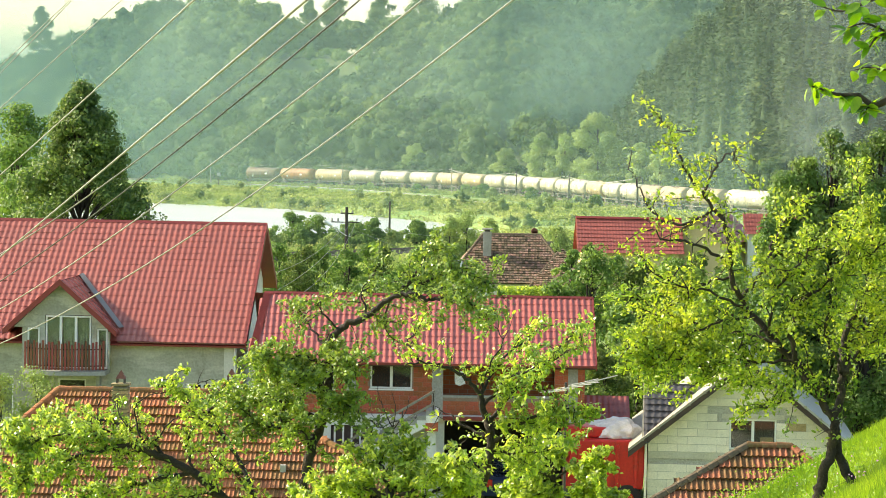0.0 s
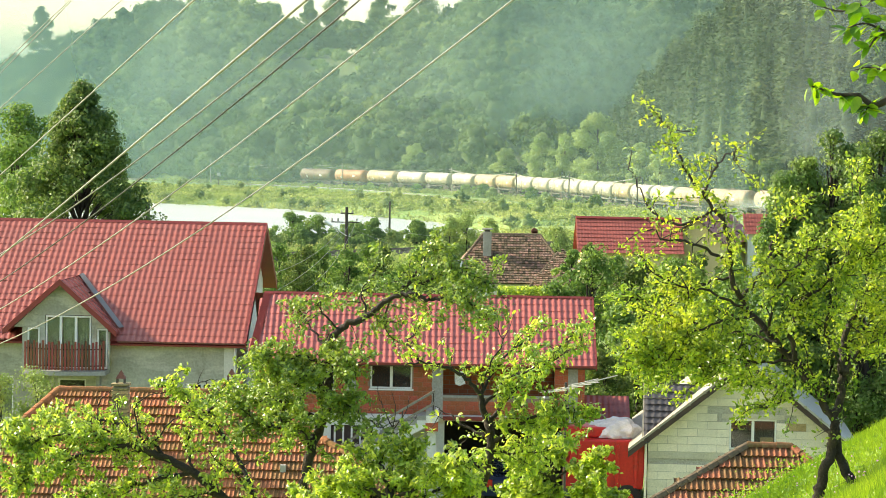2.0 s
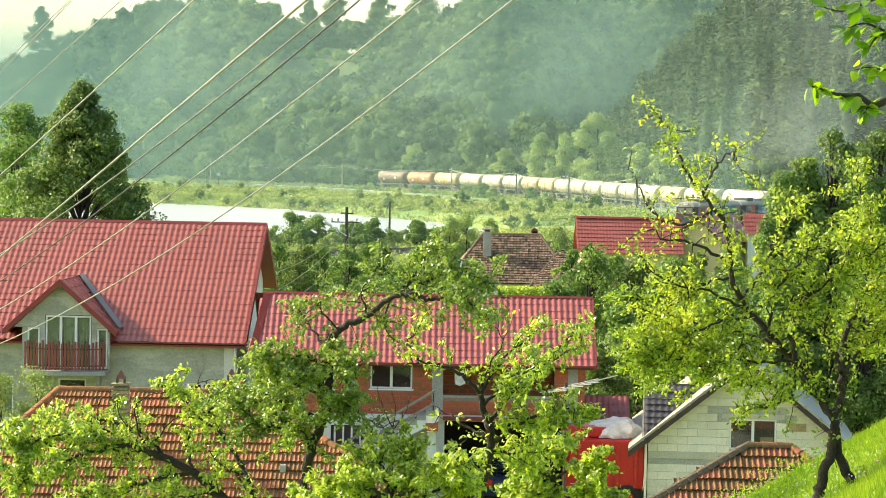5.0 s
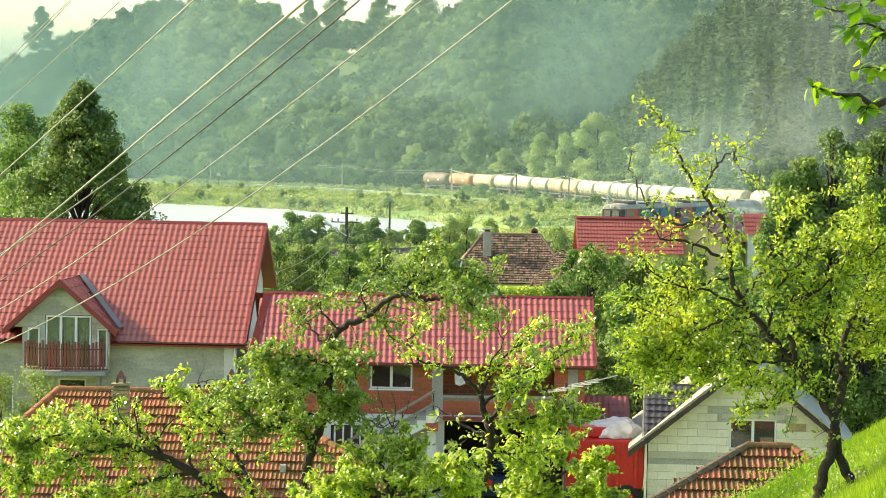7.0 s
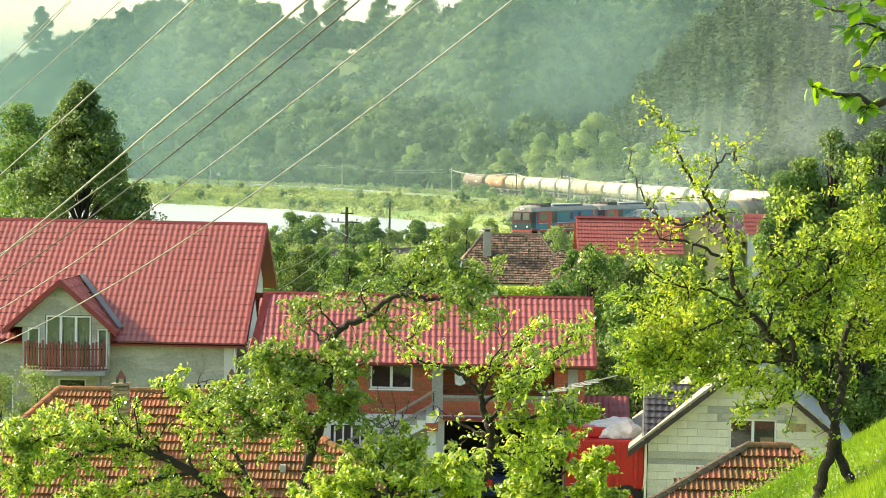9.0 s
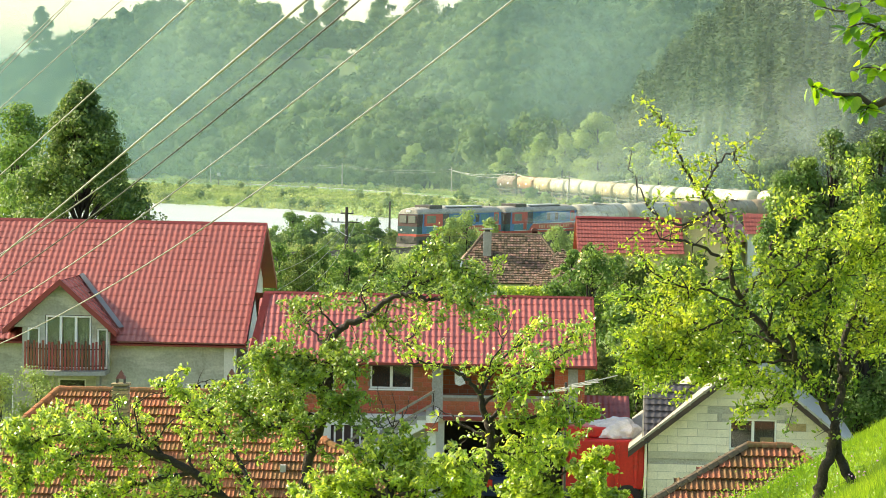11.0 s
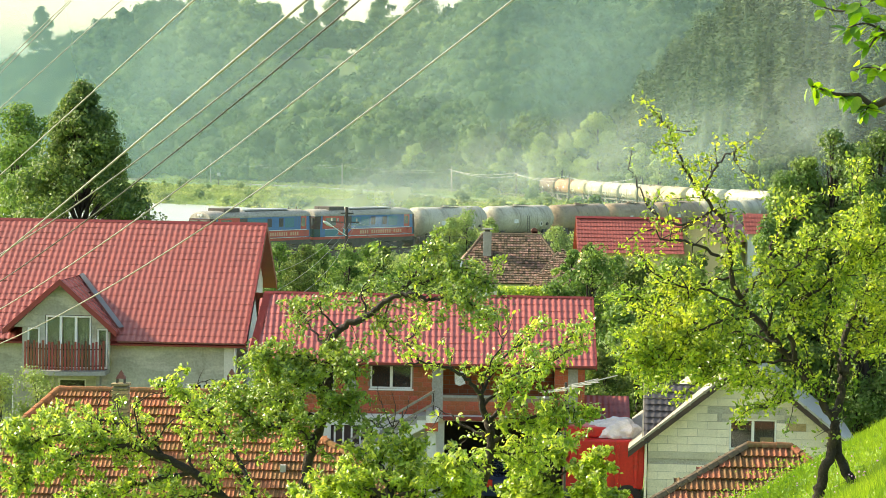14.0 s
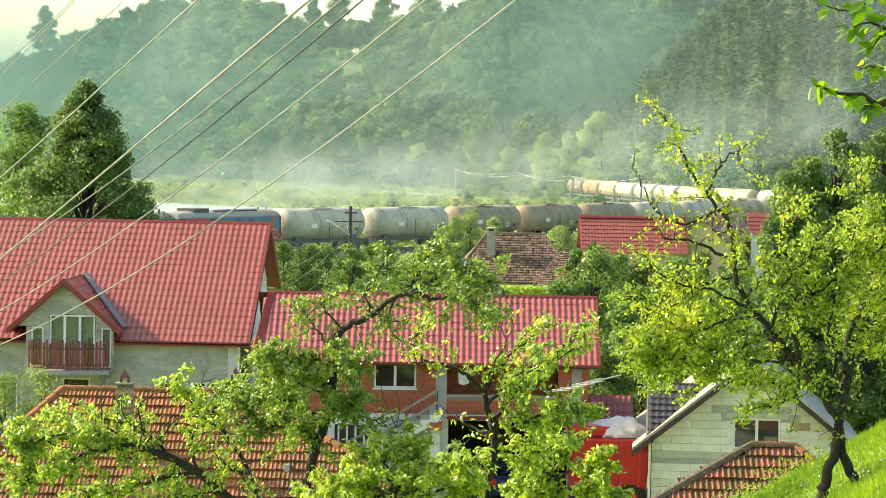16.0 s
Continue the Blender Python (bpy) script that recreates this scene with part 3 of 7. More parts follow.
def pinewood(name, spots, height, radius, per, material, label, seed):
    """Many conifers as one stuff: slim cones of drooping boughs set round the stem in ragged tiers."""
    rng = np.random.default_rng(seed)
    n, sides = len(spots), 6
    a = np.linspace(0, 2 * math.pi, sides, endpoint=False)
    ring = np.stack([np.cos(a), np.sin(a), np.zeros(sides)], 1)
    r, h = radius[:, None], height[:, None]
    low = spots[:, None, :] + ring * (0.5 * r)[:, :, None] + np.stack([0 * h, 0 * h, 0.12 * h], 2)
    v = np.concatenate([low, spots[:, None, :] + np.stack([0 * h, 0 * h, 0.96 * h], 2)], 1)
    i = np.arange(sides)
    f = np.stack([i, (i + 1) % sides, np.full(sides, sides)], 1)[None] + (np.arange(n) * (sides + 1))[:, None, None]
    tint = np.clip(rng.normal(0.5, 0.24, n), 0, 1)
    w = np.round(rng.uniform(0.10, 0.98, (n, per)) * 9) / 9 + rng.normal(0, 0.03, (n, per))
    w = np.clip(w, 0.08, 0.985)
    b = rng.uniform(0, 2 * math.pi, (n, per))
    reach = r * (1.03 - w) ** 0.6 * rng.uniform(0.45, 1.2, (n, per)) + 0.25
    out = np.stack([np.cos(b), np.sin(b), rng.normal(-0.18, 0.30, b.shape)], 2)
    across = np.stack([-np.sin(b), np.cos(b), rng.normal(0, 0.35, b.shape)], 2) * rng.uniform(0.28, 0.55, (n, per, 1))
    base = spots[:, None, :] + np.stack([0 * w, 0 * w, w * h], 2)
    p = base + out * np.maximum(reach - 1.5, 0.1)[:, :, None]
    q = base + out * reach[:, :, None]
    m = base + out * np.maximum(reach - 0.6, 0.2)[:, :, None] - np.array((0, 0, 0.12))
    v2 = np.stack([p, m + across, q, m - across], 2).reshape(-1, 3)
    i = np.arange(n * per)[:, None] * 4
    f2 = np.concatenate([i + (0, 1, 2), i + (0, 2, 3)], 1).reshape(-1, 3)
    t2 = np.clip(np.repeat(tint, per) + rng.normal(0, 0.12, n * per), 0, 1).repeat(4)
    v = v.reshape(-1, 3)
    # The inner cone's tint is halved, standing for shade within the boughs.
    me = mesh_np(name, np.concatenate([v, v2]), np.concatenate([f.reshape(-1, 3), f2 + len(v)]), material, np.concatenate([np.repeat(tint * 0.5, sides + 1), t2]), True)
    return tagged(new(name, me), label, "trees", kind="stuff")


def planted(rng, x0, x1, y0, y1, gap, ok):
    """Places on an uneven grid, where ok(x, y) holds."""
    x, y = np.meshgrid(np.arange(x0, x1, gap), np.arange(y0, y1, gap))
    x, y = x.ravel() + rng.normal(0, gap * 0.35, x.size), y.ravel() + rng.normal(0, gap * 0.35, x.size)
    k = ok(x, y)
    return np.stack([x[k], y[k], ground(x[k], y[k]) - 0.3], 1)


rng = np.random.default_rng(5)
s = np.linspace(-98, 24, 120)
s = np.stack([s, foot_line(s) + rng.uniform(-11, 11, 120)], 1)
s = np.stack([s[:, 0], s[:, 1], ground(s[:, 0], s[:, 1]) - 0.3], 1)
s = s[~clearing(s[:, 0], s[:, 1])]
woodland("foot_woods", s, rng.uniform(4, 9, len(s)), rng.uniform(2.6, 4.8, len(s)), 330, 0.62, M["leaf_far"], "green trees along the foot of the hill", 6)


def on_hill(x, y):
    spur = x > spur_edge(y) - 4
    return (y > foot_line(x) + np.where((x > 16) & (x < 44), 10, -4)) & (np.abs(x) < 0.18 * y + 8) & ~clearing(x, y) & ~(spur & (y < 760)) & (y < hill_foot(x) + 380)


s = planted(rng, -215, 190, 520, 1080, 9.6, on_hill)
low = s[:, 1] < hill_foot(s[:, 0]) + 6
woodland("hill_woods", s, np.where(low, rng.uniform(4, 8.5, len(s)), rng.uniform(9, 18, len(s))), np.where(low, rng.uniform(3.0, 4.8, len(s)), rng.uniform(4.4, 8.4, len(s))), 215, 1.3, M["leaf_far"], "dense hazy green deciduous woods on the hillside", 1)
s = planted(rng, -85, 0, 850, 1010, 12.0, lambda x, y: clearing(x, y) & (rng.random(len(x)) < 0.55))
woodland("pasture_bushes", s, rng.uniform(2.5, 7, len(s)), rng.uniform(2.0, 4.2, len(s)), 300, 0.65, M["leaf_bush"], "pale green bushes and young trees on the hill pasture", 12, 8, "bushes")
s = planted(rng, 38, 150, 440, 780, 5.6, lambda x, y: (x > spur_edge(y) - 1) & (x < 0.18 * y + 8) & ((y > 500) | (x > spur_edge(y) + 4)) & (rng.random(len(x)) < 0.95))
pinewood("pine_woods", s, rng.uniform(11, 19, len(s)), rng.uniform(2.8, 4.4, len(s)), 215, M["leaf_pine"], "dark brownish-green pine forest on the steep spur", 2)
s = planted(rng, 40, 82, 335, 540, 4.6, lambda x, y: (x > np.interp(y, TY[_k:], TX[_k:]) + 8) & (x < 0.19 * y) & (x < np.interp(y, TY[_k:], TX[_k:]) + 30))
woodland("spur_foot_woods", s, rng.uniform(4, 9, len(s)), rng.uniform(2.0, 3.8, len(s)), 190, 0.6, M["leaf_far"], "green trees at the foot of the spur beside the railway", 3, 8)
x, y = rng.uniform(-75, 40, 1500), rng.uniform(380, 690, 1500)
gap = np.min(np.hypot(x[:, None] - TX[None, ::4], y[:, None] - TY[None, ::4]), 1)
k = (river_gap(x, y) < -1) & (river_gap(x, y) > -120) & (gap > 8) & (np.abs(x) < 0.18 * y) & (rng.random(1500) < np.where(river_gap(x, y) > -14, 0.5, 0.08))
s = np.stack([x[k], y[k], ground(x[k], y[k]) - 0.2], 1)
woodland("bank_shrubs", s, rng.uniform(1.0, 3.2, len(s)), rng.uniform(0.8, 2.2, len(s)), 110, 0.34, M["weeds"], "low green shrubs along the river bank", 4, 5, "shrubs")
# ---- train ----
def lathe(profile, sides=28):
    """Turns a profile of (x, radius) round the x axis."""
    bm = bmesh.new()
    rings = []
    for x, r in profile:
        rings.append([bm.verts.new((x, r * math.cos(a), r * math.sin(a))) for a in (2 * math.pi * i / sides for i in range(sides))])
    for p, q in zip(rings, rings[1:]):
        for i in range(sides):
            bm.faces.new((p[i], p[(i + 1) % sides], q[(i + 1) % sides], q[i]))
    bm.faces.new(rings[0][::-1]), bm.faces.new(rings[-1])
    bmesh.ops.recalc_face_normals(bm, faces=bm.faces[:])
    for f in bm.faces:
        f.smooth = True
    return bm


def bogie(parent, x, wheelbase=1.8):
    b = bmesh.new()
    for y in (-1.02, 1.02):
        prism([(x - wheelbase / 2 - 0.4, 0.45), (x - 0.45, 0.32), (x + 0.45, 0.32), (x + wheelbase / 2 + 0.4, 0.45), (x + wheelbase / 2 + 0.35, 0.68), (x - wheelbase / 2 - 0.35, 0.68)], "y", y - 0.06, y + 0.06, b)
    box(x - 0.3, x + 0.3, -1.0, 1.0, 0.4, 0.8, b)
    ob = part("bogie", b, M["under"], parent)
    for dx in (-wheelbase / 2, wheelbase / 2):
        w = bmesh.new()
        for y in (-0.76, 0.76):
            rod((x + dx, y - 0.06, 0.46), (x + dx, y + 0.06, 0.46), 0.46, w, 20)
        rod((x + dx, -0.9, 0.46), (x + dx, 0.9, 0.46), 0.08, w, 8)
        part("wheelset", w, M["under"], ob)


WAGON = 14.37


def tank_wagon(paint, label, band, ladder=True):
    w = thing("tank_wagon", Matrix(), label, "tank wagon", "tank wagons of the train")
    half, r, zc = 6.20, 1.5, 2.68
    prof = [(-half, 0.05), (-half + 0.04, 0.5), (-half + 0.14, 1.0), (-half + 0.28, 1.34), (-half + 0.42, r)]
    prof += [(x, r) for x in (-4.0, -2.0, 0.0, 2.0, 4.0)] + [(-x, q) for x, q in prof[::-1]]
    b = lathe(prof)
    bmesh.ops.translate(b, verts=b.verts[:], vec=(0, 0, zc))
    barrel = part("barrel", b, paint, w)
    for x in (-2.1, 2.1) if band else (-4.2, 0.0, 4.2):
        b = lathe([(x - 0.05, r + 0.004), (x - 0.05, r + 0.03), (x + 0.05, r + 0.03), (x + 0.05, r + 0.004)], 28)
        bmesh.ops.translate(b, verts=b.verts[:], vec=(0, 0, zc))
        part("strap", b, paint, barrel)
    b = box(-6.6, 6.6, -0.45, 0.45, 0.85, 1.12)
    for y in (-1.15, 1.15):
        box(-6.6, 6.6, y - 0.07, y + 0.07, 0.88, 1.1, b)
    for x in (-6.55, 6.55):
        box(x - 0.1, x + 0.1, -1.3, 1.3, 0.8, 1.18, b)
    for x in (-4.6, 4.6):
        for y in (-0.9, 0.9):
            box(x - 0.35, x + 0.35, y - 0.15, y + 0.15, 1.08, 1.55, b)
    part("underframe", b, M["under"], w)
    for x in (-1, 1):
        for y in (-0.87, 0.87):
            b = rod((x * 6.65, y, 1.03), (x * 6.9, y, 1.03), 0.10, None, 10)
            rod((x * 6.9, y, 1.03), (x * 6.98, y, 1.03), 0.22, b, 14)
            part("buffer", b, M["under"], w)
    bogie(w, -4.6), bogie(w, 4.6)
    b = rod((0, 0, zc + r - 0.1), (0, 0, zc + r + 0.16), 0.3, None, 16)
    rod((0.5, 0, zc + r - 0.05), (0.5, 0, zc + r + 0.12), 0.12, b, 10)
    part("manhole", b, paint, w)
    b = box(-1.6, 1.6, -0.62, -0.38, zc + r - 0.06, zc + r - 0.02)
    box(-1.6, 1.6, 0.38, 0.62, zc + r - 0.06, zc + r - 0.02, b)
    for y in (-0.5, 0.5):
        rod((-1.6, y, zc + r + 0.12), (1.6, y, zc + r + 0.12), 0.02, b, 6)
    part("walkway", b, M["under"], w)
    for y in (-1, 1):
        b = bmesh.new()
        for x in (-0.22, 0.22):
            rod((x, y * 1.56, 0.6), (x, y * 1.56, 3.0), 0.02, b, 6)
            rod((x, y * 1.56, 3.0), (x, y * 0.6, zc + r + 0.02), 0.02, b, 6)
        for k in range(8):
            rod((-0.22, y * 1.56, 0.7 + k * 0.3), (0.22, y * 1.56, 0.7 + k * 0.3), 0.015, b, 6)
        part("ladder", b, M["under"], w)
    for y in (-1, 1):
        b = box(2.1, 3.0, y * 1.515 - 0.01, y * 1.515 + 0.01, 2.35, 2.75)
        part("plate", b, M["loco_white"], w, "white notice plate")
        for x in (-4.4, -3.0):
            hatch = part("hatch", rod((x, y * 1.2, 2.15), (x, y * 1.52, 2.15), 0.16, None, 14), M["under"], w)
            if x > -4:
                part("hatch_ring", rod((x, y * 1.2, 2.15), (x, y * 1.512, 2.15), 0.27, None, 18), M["loco_white"], hatch, "white ring")
        part("valve_box", box(-4.9, -3.6, y * 1.05 - 0.2, y * 1.05 + 0.2, 0.55, 0.86), M["under"], w)
    return w


def hull(levels, xs=((-8.25, 0.80), (-8.1, 0.88), (-7.6, 0.97), (-6.9, 1.0), (6.9, 1.0), (7.6, 0.97), (8.1, 0.88), (8.25, 0.80)), drop=0.0):
    """A vehicle body between heights: levels are (half width, height) from the bottom up; the ends draw in."""
    bm = bmesh.new()
    ring = [(y, z) for y, z in levels] + [(-y, z) for y, z in levels[::-1]]
    top = max(z for _, z in levels)
    rows = []
    for x, k in xs:
        rows.append([bm.verts.new((x * (1 - 0.012 * max(0, z - 2.0)) if abs(x) > 7 else x, y * k, z - drop * (1 - k) * max(0, z - 3.0))) for y, z in ring])
    n = len(ring)
    for p, q in zip(rows, rows[1:]):
        for i in range(n):
            bm.faces.new((p[i], q[i], q[(i + 1) % n], p[(i + 1) % n]))
    bm.faces.new(rows[0]), bm.faces.new(rows[-1][::-1])
    bmesh.ops.recalc_face_normals(bm, faces=bm.faces[:])
    return bm


def locomotive():
    w = thing("locomotive", Matrix(), "blue and red diesel locomotive with a sooty grey roof", "locomotive", "locomotives of the train")
    part("frame", hull([(1.30, 0.85), (1.36, 1.26)]), M["under"], w)
    part("skirt", hull([(1.40, 1.26), (1.44, 1.50)]), M["loco_red"], w, "grimy red lower edge")
    body = part("body", hull([(1.43, 1.22), (1.47, 1.30), (1.47, 3.25)]), M["loco_blue"], w, at=Matrix.Translation((0, 0, 0.28)))
    b = hull([(1.46, 3.53), (1.42, 3.68), (1.22, 3.92), (0.8, 4.10), (0.3, 4.18)], drop=0.7)
    for f in b.faces:
        f.smooth = len(f.verts) == 4
    roof = part("roof", b, M["loco_roof"], w, "soot-stained grey roof")
    for x, l in ((4.4, 1.2),):
        part("fan_housing", box(x - l, x + l, -0.95, 0.95, 3.85, 4.42, None, 0.06), M["under"], roof)
    # The hatch takes a pale sheet colour to stand for the sunlit roof top.
    part("roof_hatch", box(-4.8, 2.4, -0.75, 0.75, 4.0, 4.28, None, 0.05), M["zinc"], roof, "roof hatch, pale for the sunlit strip on the roof")
    part("roof_rail", box(-4.6, 2.2, -0.9, -0.8, 4.06, 4.16), M["under"], roof)
    part("roof_rail", box(-4.6, 2.2, 0.8, 0.9, 4.06, 4.16), M["under"], roof)
    for x in (-6.9, -5.6, 6.5):
        part("horn", rod((x, 0.3, 4.05), (x, 0.3, 4.4), 0.07), M["under"], roof)
    for y in (-1, 1):
        def panel(name, x0, x1, z0, z1, m, proud=0.006, parent=body, label=""):
            part(name, box(x0, x1, y * (1.47 + proud) - 0.004, y * (1.47 + proud) + 0.004, z0, z1), m, parent, label)
        panel("red_band", -7.4, 2.6, 1.30, 1.92, M["loco_red"], 0.006, body, "red band")
        part("red_band_end", prism([(2.6, 1.3), (3.6, 1.3), (2.6, 1.92)], "y", y * 1.476 - 0.004, y * 1.476 + 0.004), M["loco_red"], body)
        part("red_band_end", prism([(-6.4, 1.3), (-6.4, 1.92), (-7.0, 1.92)], "y", y * 1.476 - 0.004, y * 1.476 + 0.004), M["loco_red"], body)
        for k in range(19):
            x = -5.6 + k * 0.37
            if k in (4, 14):
                continue
            panel("lettering_bar", x, x + 0.20, 1.44, 1.77, M["faded_letter"], 0.012)
        panel("white_line", -7.0, 6.9, 1.94, 1.99, M["loco_white"], 0.010)
        panel("white_line", -7.0, 6.9, 1.225, 1.265, M["loco_white"], 0.010)
        panel("cab_panel", 3.9, 7.3, 2.02, 3.24, M["loco_red"], 0.005, body, "red cab side")
        panel("cab_panel", -6.95, -6.0, 2.02, 3.24, M["loco_red"], 0.005, body, "red cab side")
        panel("nose_panel", 3.4, 6.9, 1.30, 1.92, M["loco_teal"], 0.004, body, "dull blue lower cab side")
        for x0, x1 in ((5.2, 6.8), (-6.75, -6.1)):
            panel("cab_window", x0, x1, 2.30, 3.08, M["cab_glass"], 0.012)
        panel("door", 4.1, 4.8, 1.35, 3.16, M["loco_red"], 0.012)
        panel("dark_grille", 2.7, 3.88, 1.95, 3.2, M["under"], 0.012)
        for x0, x1 in ((-4.9, -3.4), (-0.2, 1.2), (1.35, 2.6)):
            panel("grille", x0, x1, 2.2, 3.12, M["loco_teal"], 0.012)
        for x0, x1 in ((-3.1, -2.4), (-1.2, -0.5)):
            panel("engine_window", x0, x1, 2.3, 3.1, M["under"], 0.014)
    for x in (-1, 1):
        ends = [(x * 7.62, 0.972), (x * 8.1, 0.884), (x * 8.262, 0.804)]
        part("nose", hull([(1.434, 1.225), (1.476, 1.30), (1.476, 1.98)], ends if x > 0 else ends[::-1]), M["loco_nose"], body, "teal lower front, darkened for its shade")
        part("cab_front", hull([(1.476, 1.984), (1.476, 3.24)], ends if x > 0 else ends[::-1]), M["loco_maroon"], body, "maroon cab front, darkened for its shade")
        for y in (-0.55, 0.55):
            part("windscreen", box(min(x * 8.16, x * 8.28), max(x * 8.16, x * 8.28), y - 0.42, y + 0.42, 2.35, 3.1), M["cab_glass"], body, "dusty windscreen")
            part("headlight", rod((x * 8.2, y * 1.3, 1.6), (x * 8.3, y * 1.3, 1.6), 0.12), M["pvc"], body)
        part("headlight", rod((x * 7.95, -0.15, 3.55), (x * 8.18, -0.15, 3.55), 0.13), M["pvc"], body)
        part("headlight", rod((x * 7.95, 0.15, 3.55), (x * 8.18, 0.15, 3.55), 0.13), M["pvc"], body)
        part("bumper_beam", box(min(x * 8.0, x * 8.3), max(x * 8.0, x * 8.3), -1.3, 1.3, 0.55, 1.0), M["under"], w)
        part("plough", prism([(x * 8.0, 0.12), (x * 8.45, 0.15), (x * 8.2, 0.6), (x * 8.0, 0.6)], "y", -1.25, 1.25), M["under"], w)
        for y in (-0.87, 0.87):
            b = rod((x * 8.25, y, 1.03), (x * 8.45, y, 1.03), 0.10)
            rod((x * 8.43, y, 1.03), (x * 8.5, y, 1.03), 0.23, b, 14)
            part("buffer", b, M["under"], w)
    part("fuel_tank", box(-2.2, 2.2, -1.2, 1.2, 0.35, 0.98, None, 0.1), M["under"], w)
    for x in (-4.6, 4.6):
        bogie(w, x, 3.4)
    return w


loco = locomotive()
wagon_kinds = {"g": tank_wagon(M["tank_grey"], "dull grey-olive tank wagon with a dusty barrel", True),
               "d": tank_wagon(M["tank_dark"], "dark rusty red-brown tank wagon at the train's tail", True),
               "w": tank_wagon(M["tank_white"], "pale grey-white tank wagon with stained barrel", True),
               "c": tank_wagon(M["tank_cream"], "cream-yellow tank wagon with dusty barrel", False),
               "b": tank_wagon(M["tank_brown"], "brown tank wagon with grimy barrel", True),
               "r": tank_wagon(M["tank_rust"], "rusty orange tank wagon", True)}
ORDER = "ggbbbgwcwwwwwwccwwwcrd"
vehicles = [(loco, 8.5), (copy_thing(loco, Matrix()), 25.5)]
taken = set()
for k, c in enumerate(ORDER):
    ob = wagon_kinds[c]
    if c in taken:
        ob = copy_thing(ob, Matrix())
    taken.add(c)
    vehicles.append((ob, 34.0 + WAGON * (k + 0.5)))


def vehicle_pose(s):
    a, b = track(s - 4.0), track(s + 4.0)
    d = a - b
    m = (a + b) / 2
    return pose(m[0], m[1], m[2], 0, 0, math.degrees(math.atan2(d[1], d[0])))


def motions():
    for ob, back in vehicles:
        walk(ob, [(t, vehicle_pose(SPEED * (16.0 - t) + back)) for t in np.arange(0.0, 16.01, 0.5)])
    for ob, rows in drifting:
        walk(ob, rows)


drifting = []


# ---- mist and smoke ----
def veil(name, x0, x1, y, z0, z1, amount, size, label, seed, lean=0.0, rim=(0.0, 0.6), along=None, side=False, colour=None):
    """A wavy translucent sheet standing for thin mist or smoke, that fades out above and at its rim."""
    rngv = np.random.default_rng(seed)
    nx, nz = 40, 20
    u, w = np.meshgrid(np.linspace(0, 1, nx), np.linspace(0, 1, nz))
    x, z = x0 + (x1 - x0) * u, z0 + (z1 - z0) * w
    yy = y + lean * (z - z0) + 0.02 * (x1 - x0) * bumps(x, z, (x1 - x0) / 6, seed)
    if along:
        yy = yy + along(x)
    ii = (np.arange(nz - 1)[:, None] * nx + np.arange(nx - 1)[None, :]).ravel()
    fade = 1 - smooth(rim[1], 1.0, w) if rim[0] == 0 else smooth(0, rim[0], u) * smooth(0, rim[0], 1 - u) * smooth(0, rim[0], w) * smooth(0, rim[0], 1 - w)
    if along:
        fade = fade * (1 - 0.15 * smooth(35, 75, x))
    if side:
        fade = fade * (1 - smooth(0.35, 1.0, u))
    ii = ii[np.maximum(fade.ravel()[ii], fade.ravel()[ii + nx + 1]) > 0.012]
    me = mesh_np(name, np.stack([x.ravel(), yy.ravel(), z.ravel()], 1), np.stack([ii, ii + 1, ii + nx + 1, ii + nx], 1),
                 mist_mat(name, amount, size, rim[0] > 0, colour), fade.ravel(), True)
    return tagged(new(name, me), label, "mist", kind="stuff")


# Aerial haze is put in as pale sheets hung across valley and hills.
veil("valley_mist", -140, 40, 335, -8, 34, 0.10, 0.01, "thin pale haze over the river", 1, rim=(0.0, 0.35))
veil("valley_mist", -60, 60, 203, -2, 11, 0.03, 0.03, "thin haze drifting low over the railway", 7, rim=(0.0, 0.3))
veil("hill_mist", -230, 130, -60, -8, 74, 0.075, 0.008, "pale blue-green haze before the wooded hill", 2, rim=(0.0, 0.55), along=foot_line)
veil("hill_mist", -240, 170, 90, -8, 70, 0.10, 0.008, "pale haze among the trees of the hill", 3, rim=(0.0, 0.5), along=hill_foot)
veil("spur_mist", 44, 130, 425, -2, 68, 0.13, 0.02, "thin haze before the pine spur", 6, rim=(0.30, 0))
# This sheet's darker colour stands for haze lying in the hill's shadow.
veil("hollow_mist", -22, 130, 690, -34, 84, 0.36, 0.012, "blue-grey haze behind the spur, coloured dark for the hollow's shade", 4, rim=(0.30, 0), colour=(0.185, 0.335, 0.295))


def smoke(lag, stop, wide, high, amount, seed, lift, drift):
    """A torn veil of exhaust smoke: it lies along the roofs behind the engines, then stays behind, unrolls upwards and drifts slowly."""
    ob = veil("exhaust_smoke", -wide / 2, wide / 2, 0, -high / 2, high / 2, amount, 0.16, "thin grey diesel smoke trailing behind the locomotives", seed, rim=(0.36, 0))
    ob["category"] = "smoke"
    rows = []
    for t in np.arange(0.0, 16.01, 0.5):
        u = min(t, stop) + 0.5 * (1 - math.exp(-max(0.0, t - stop) / 0.5))
        p = track(SPEED * (16.0 - u) + lag)
        age = max(0.0, t - stop)
        up = float(smooth(-0.3, 1.8, age))
        rows.append((t, pose(p[0] + drift * age, p[1] + 5, p[2] + 2.6 + (lift - 2.6) * up + 0.12 * age, -89 * (1 - up))))
    drifting.append((ob, rows))


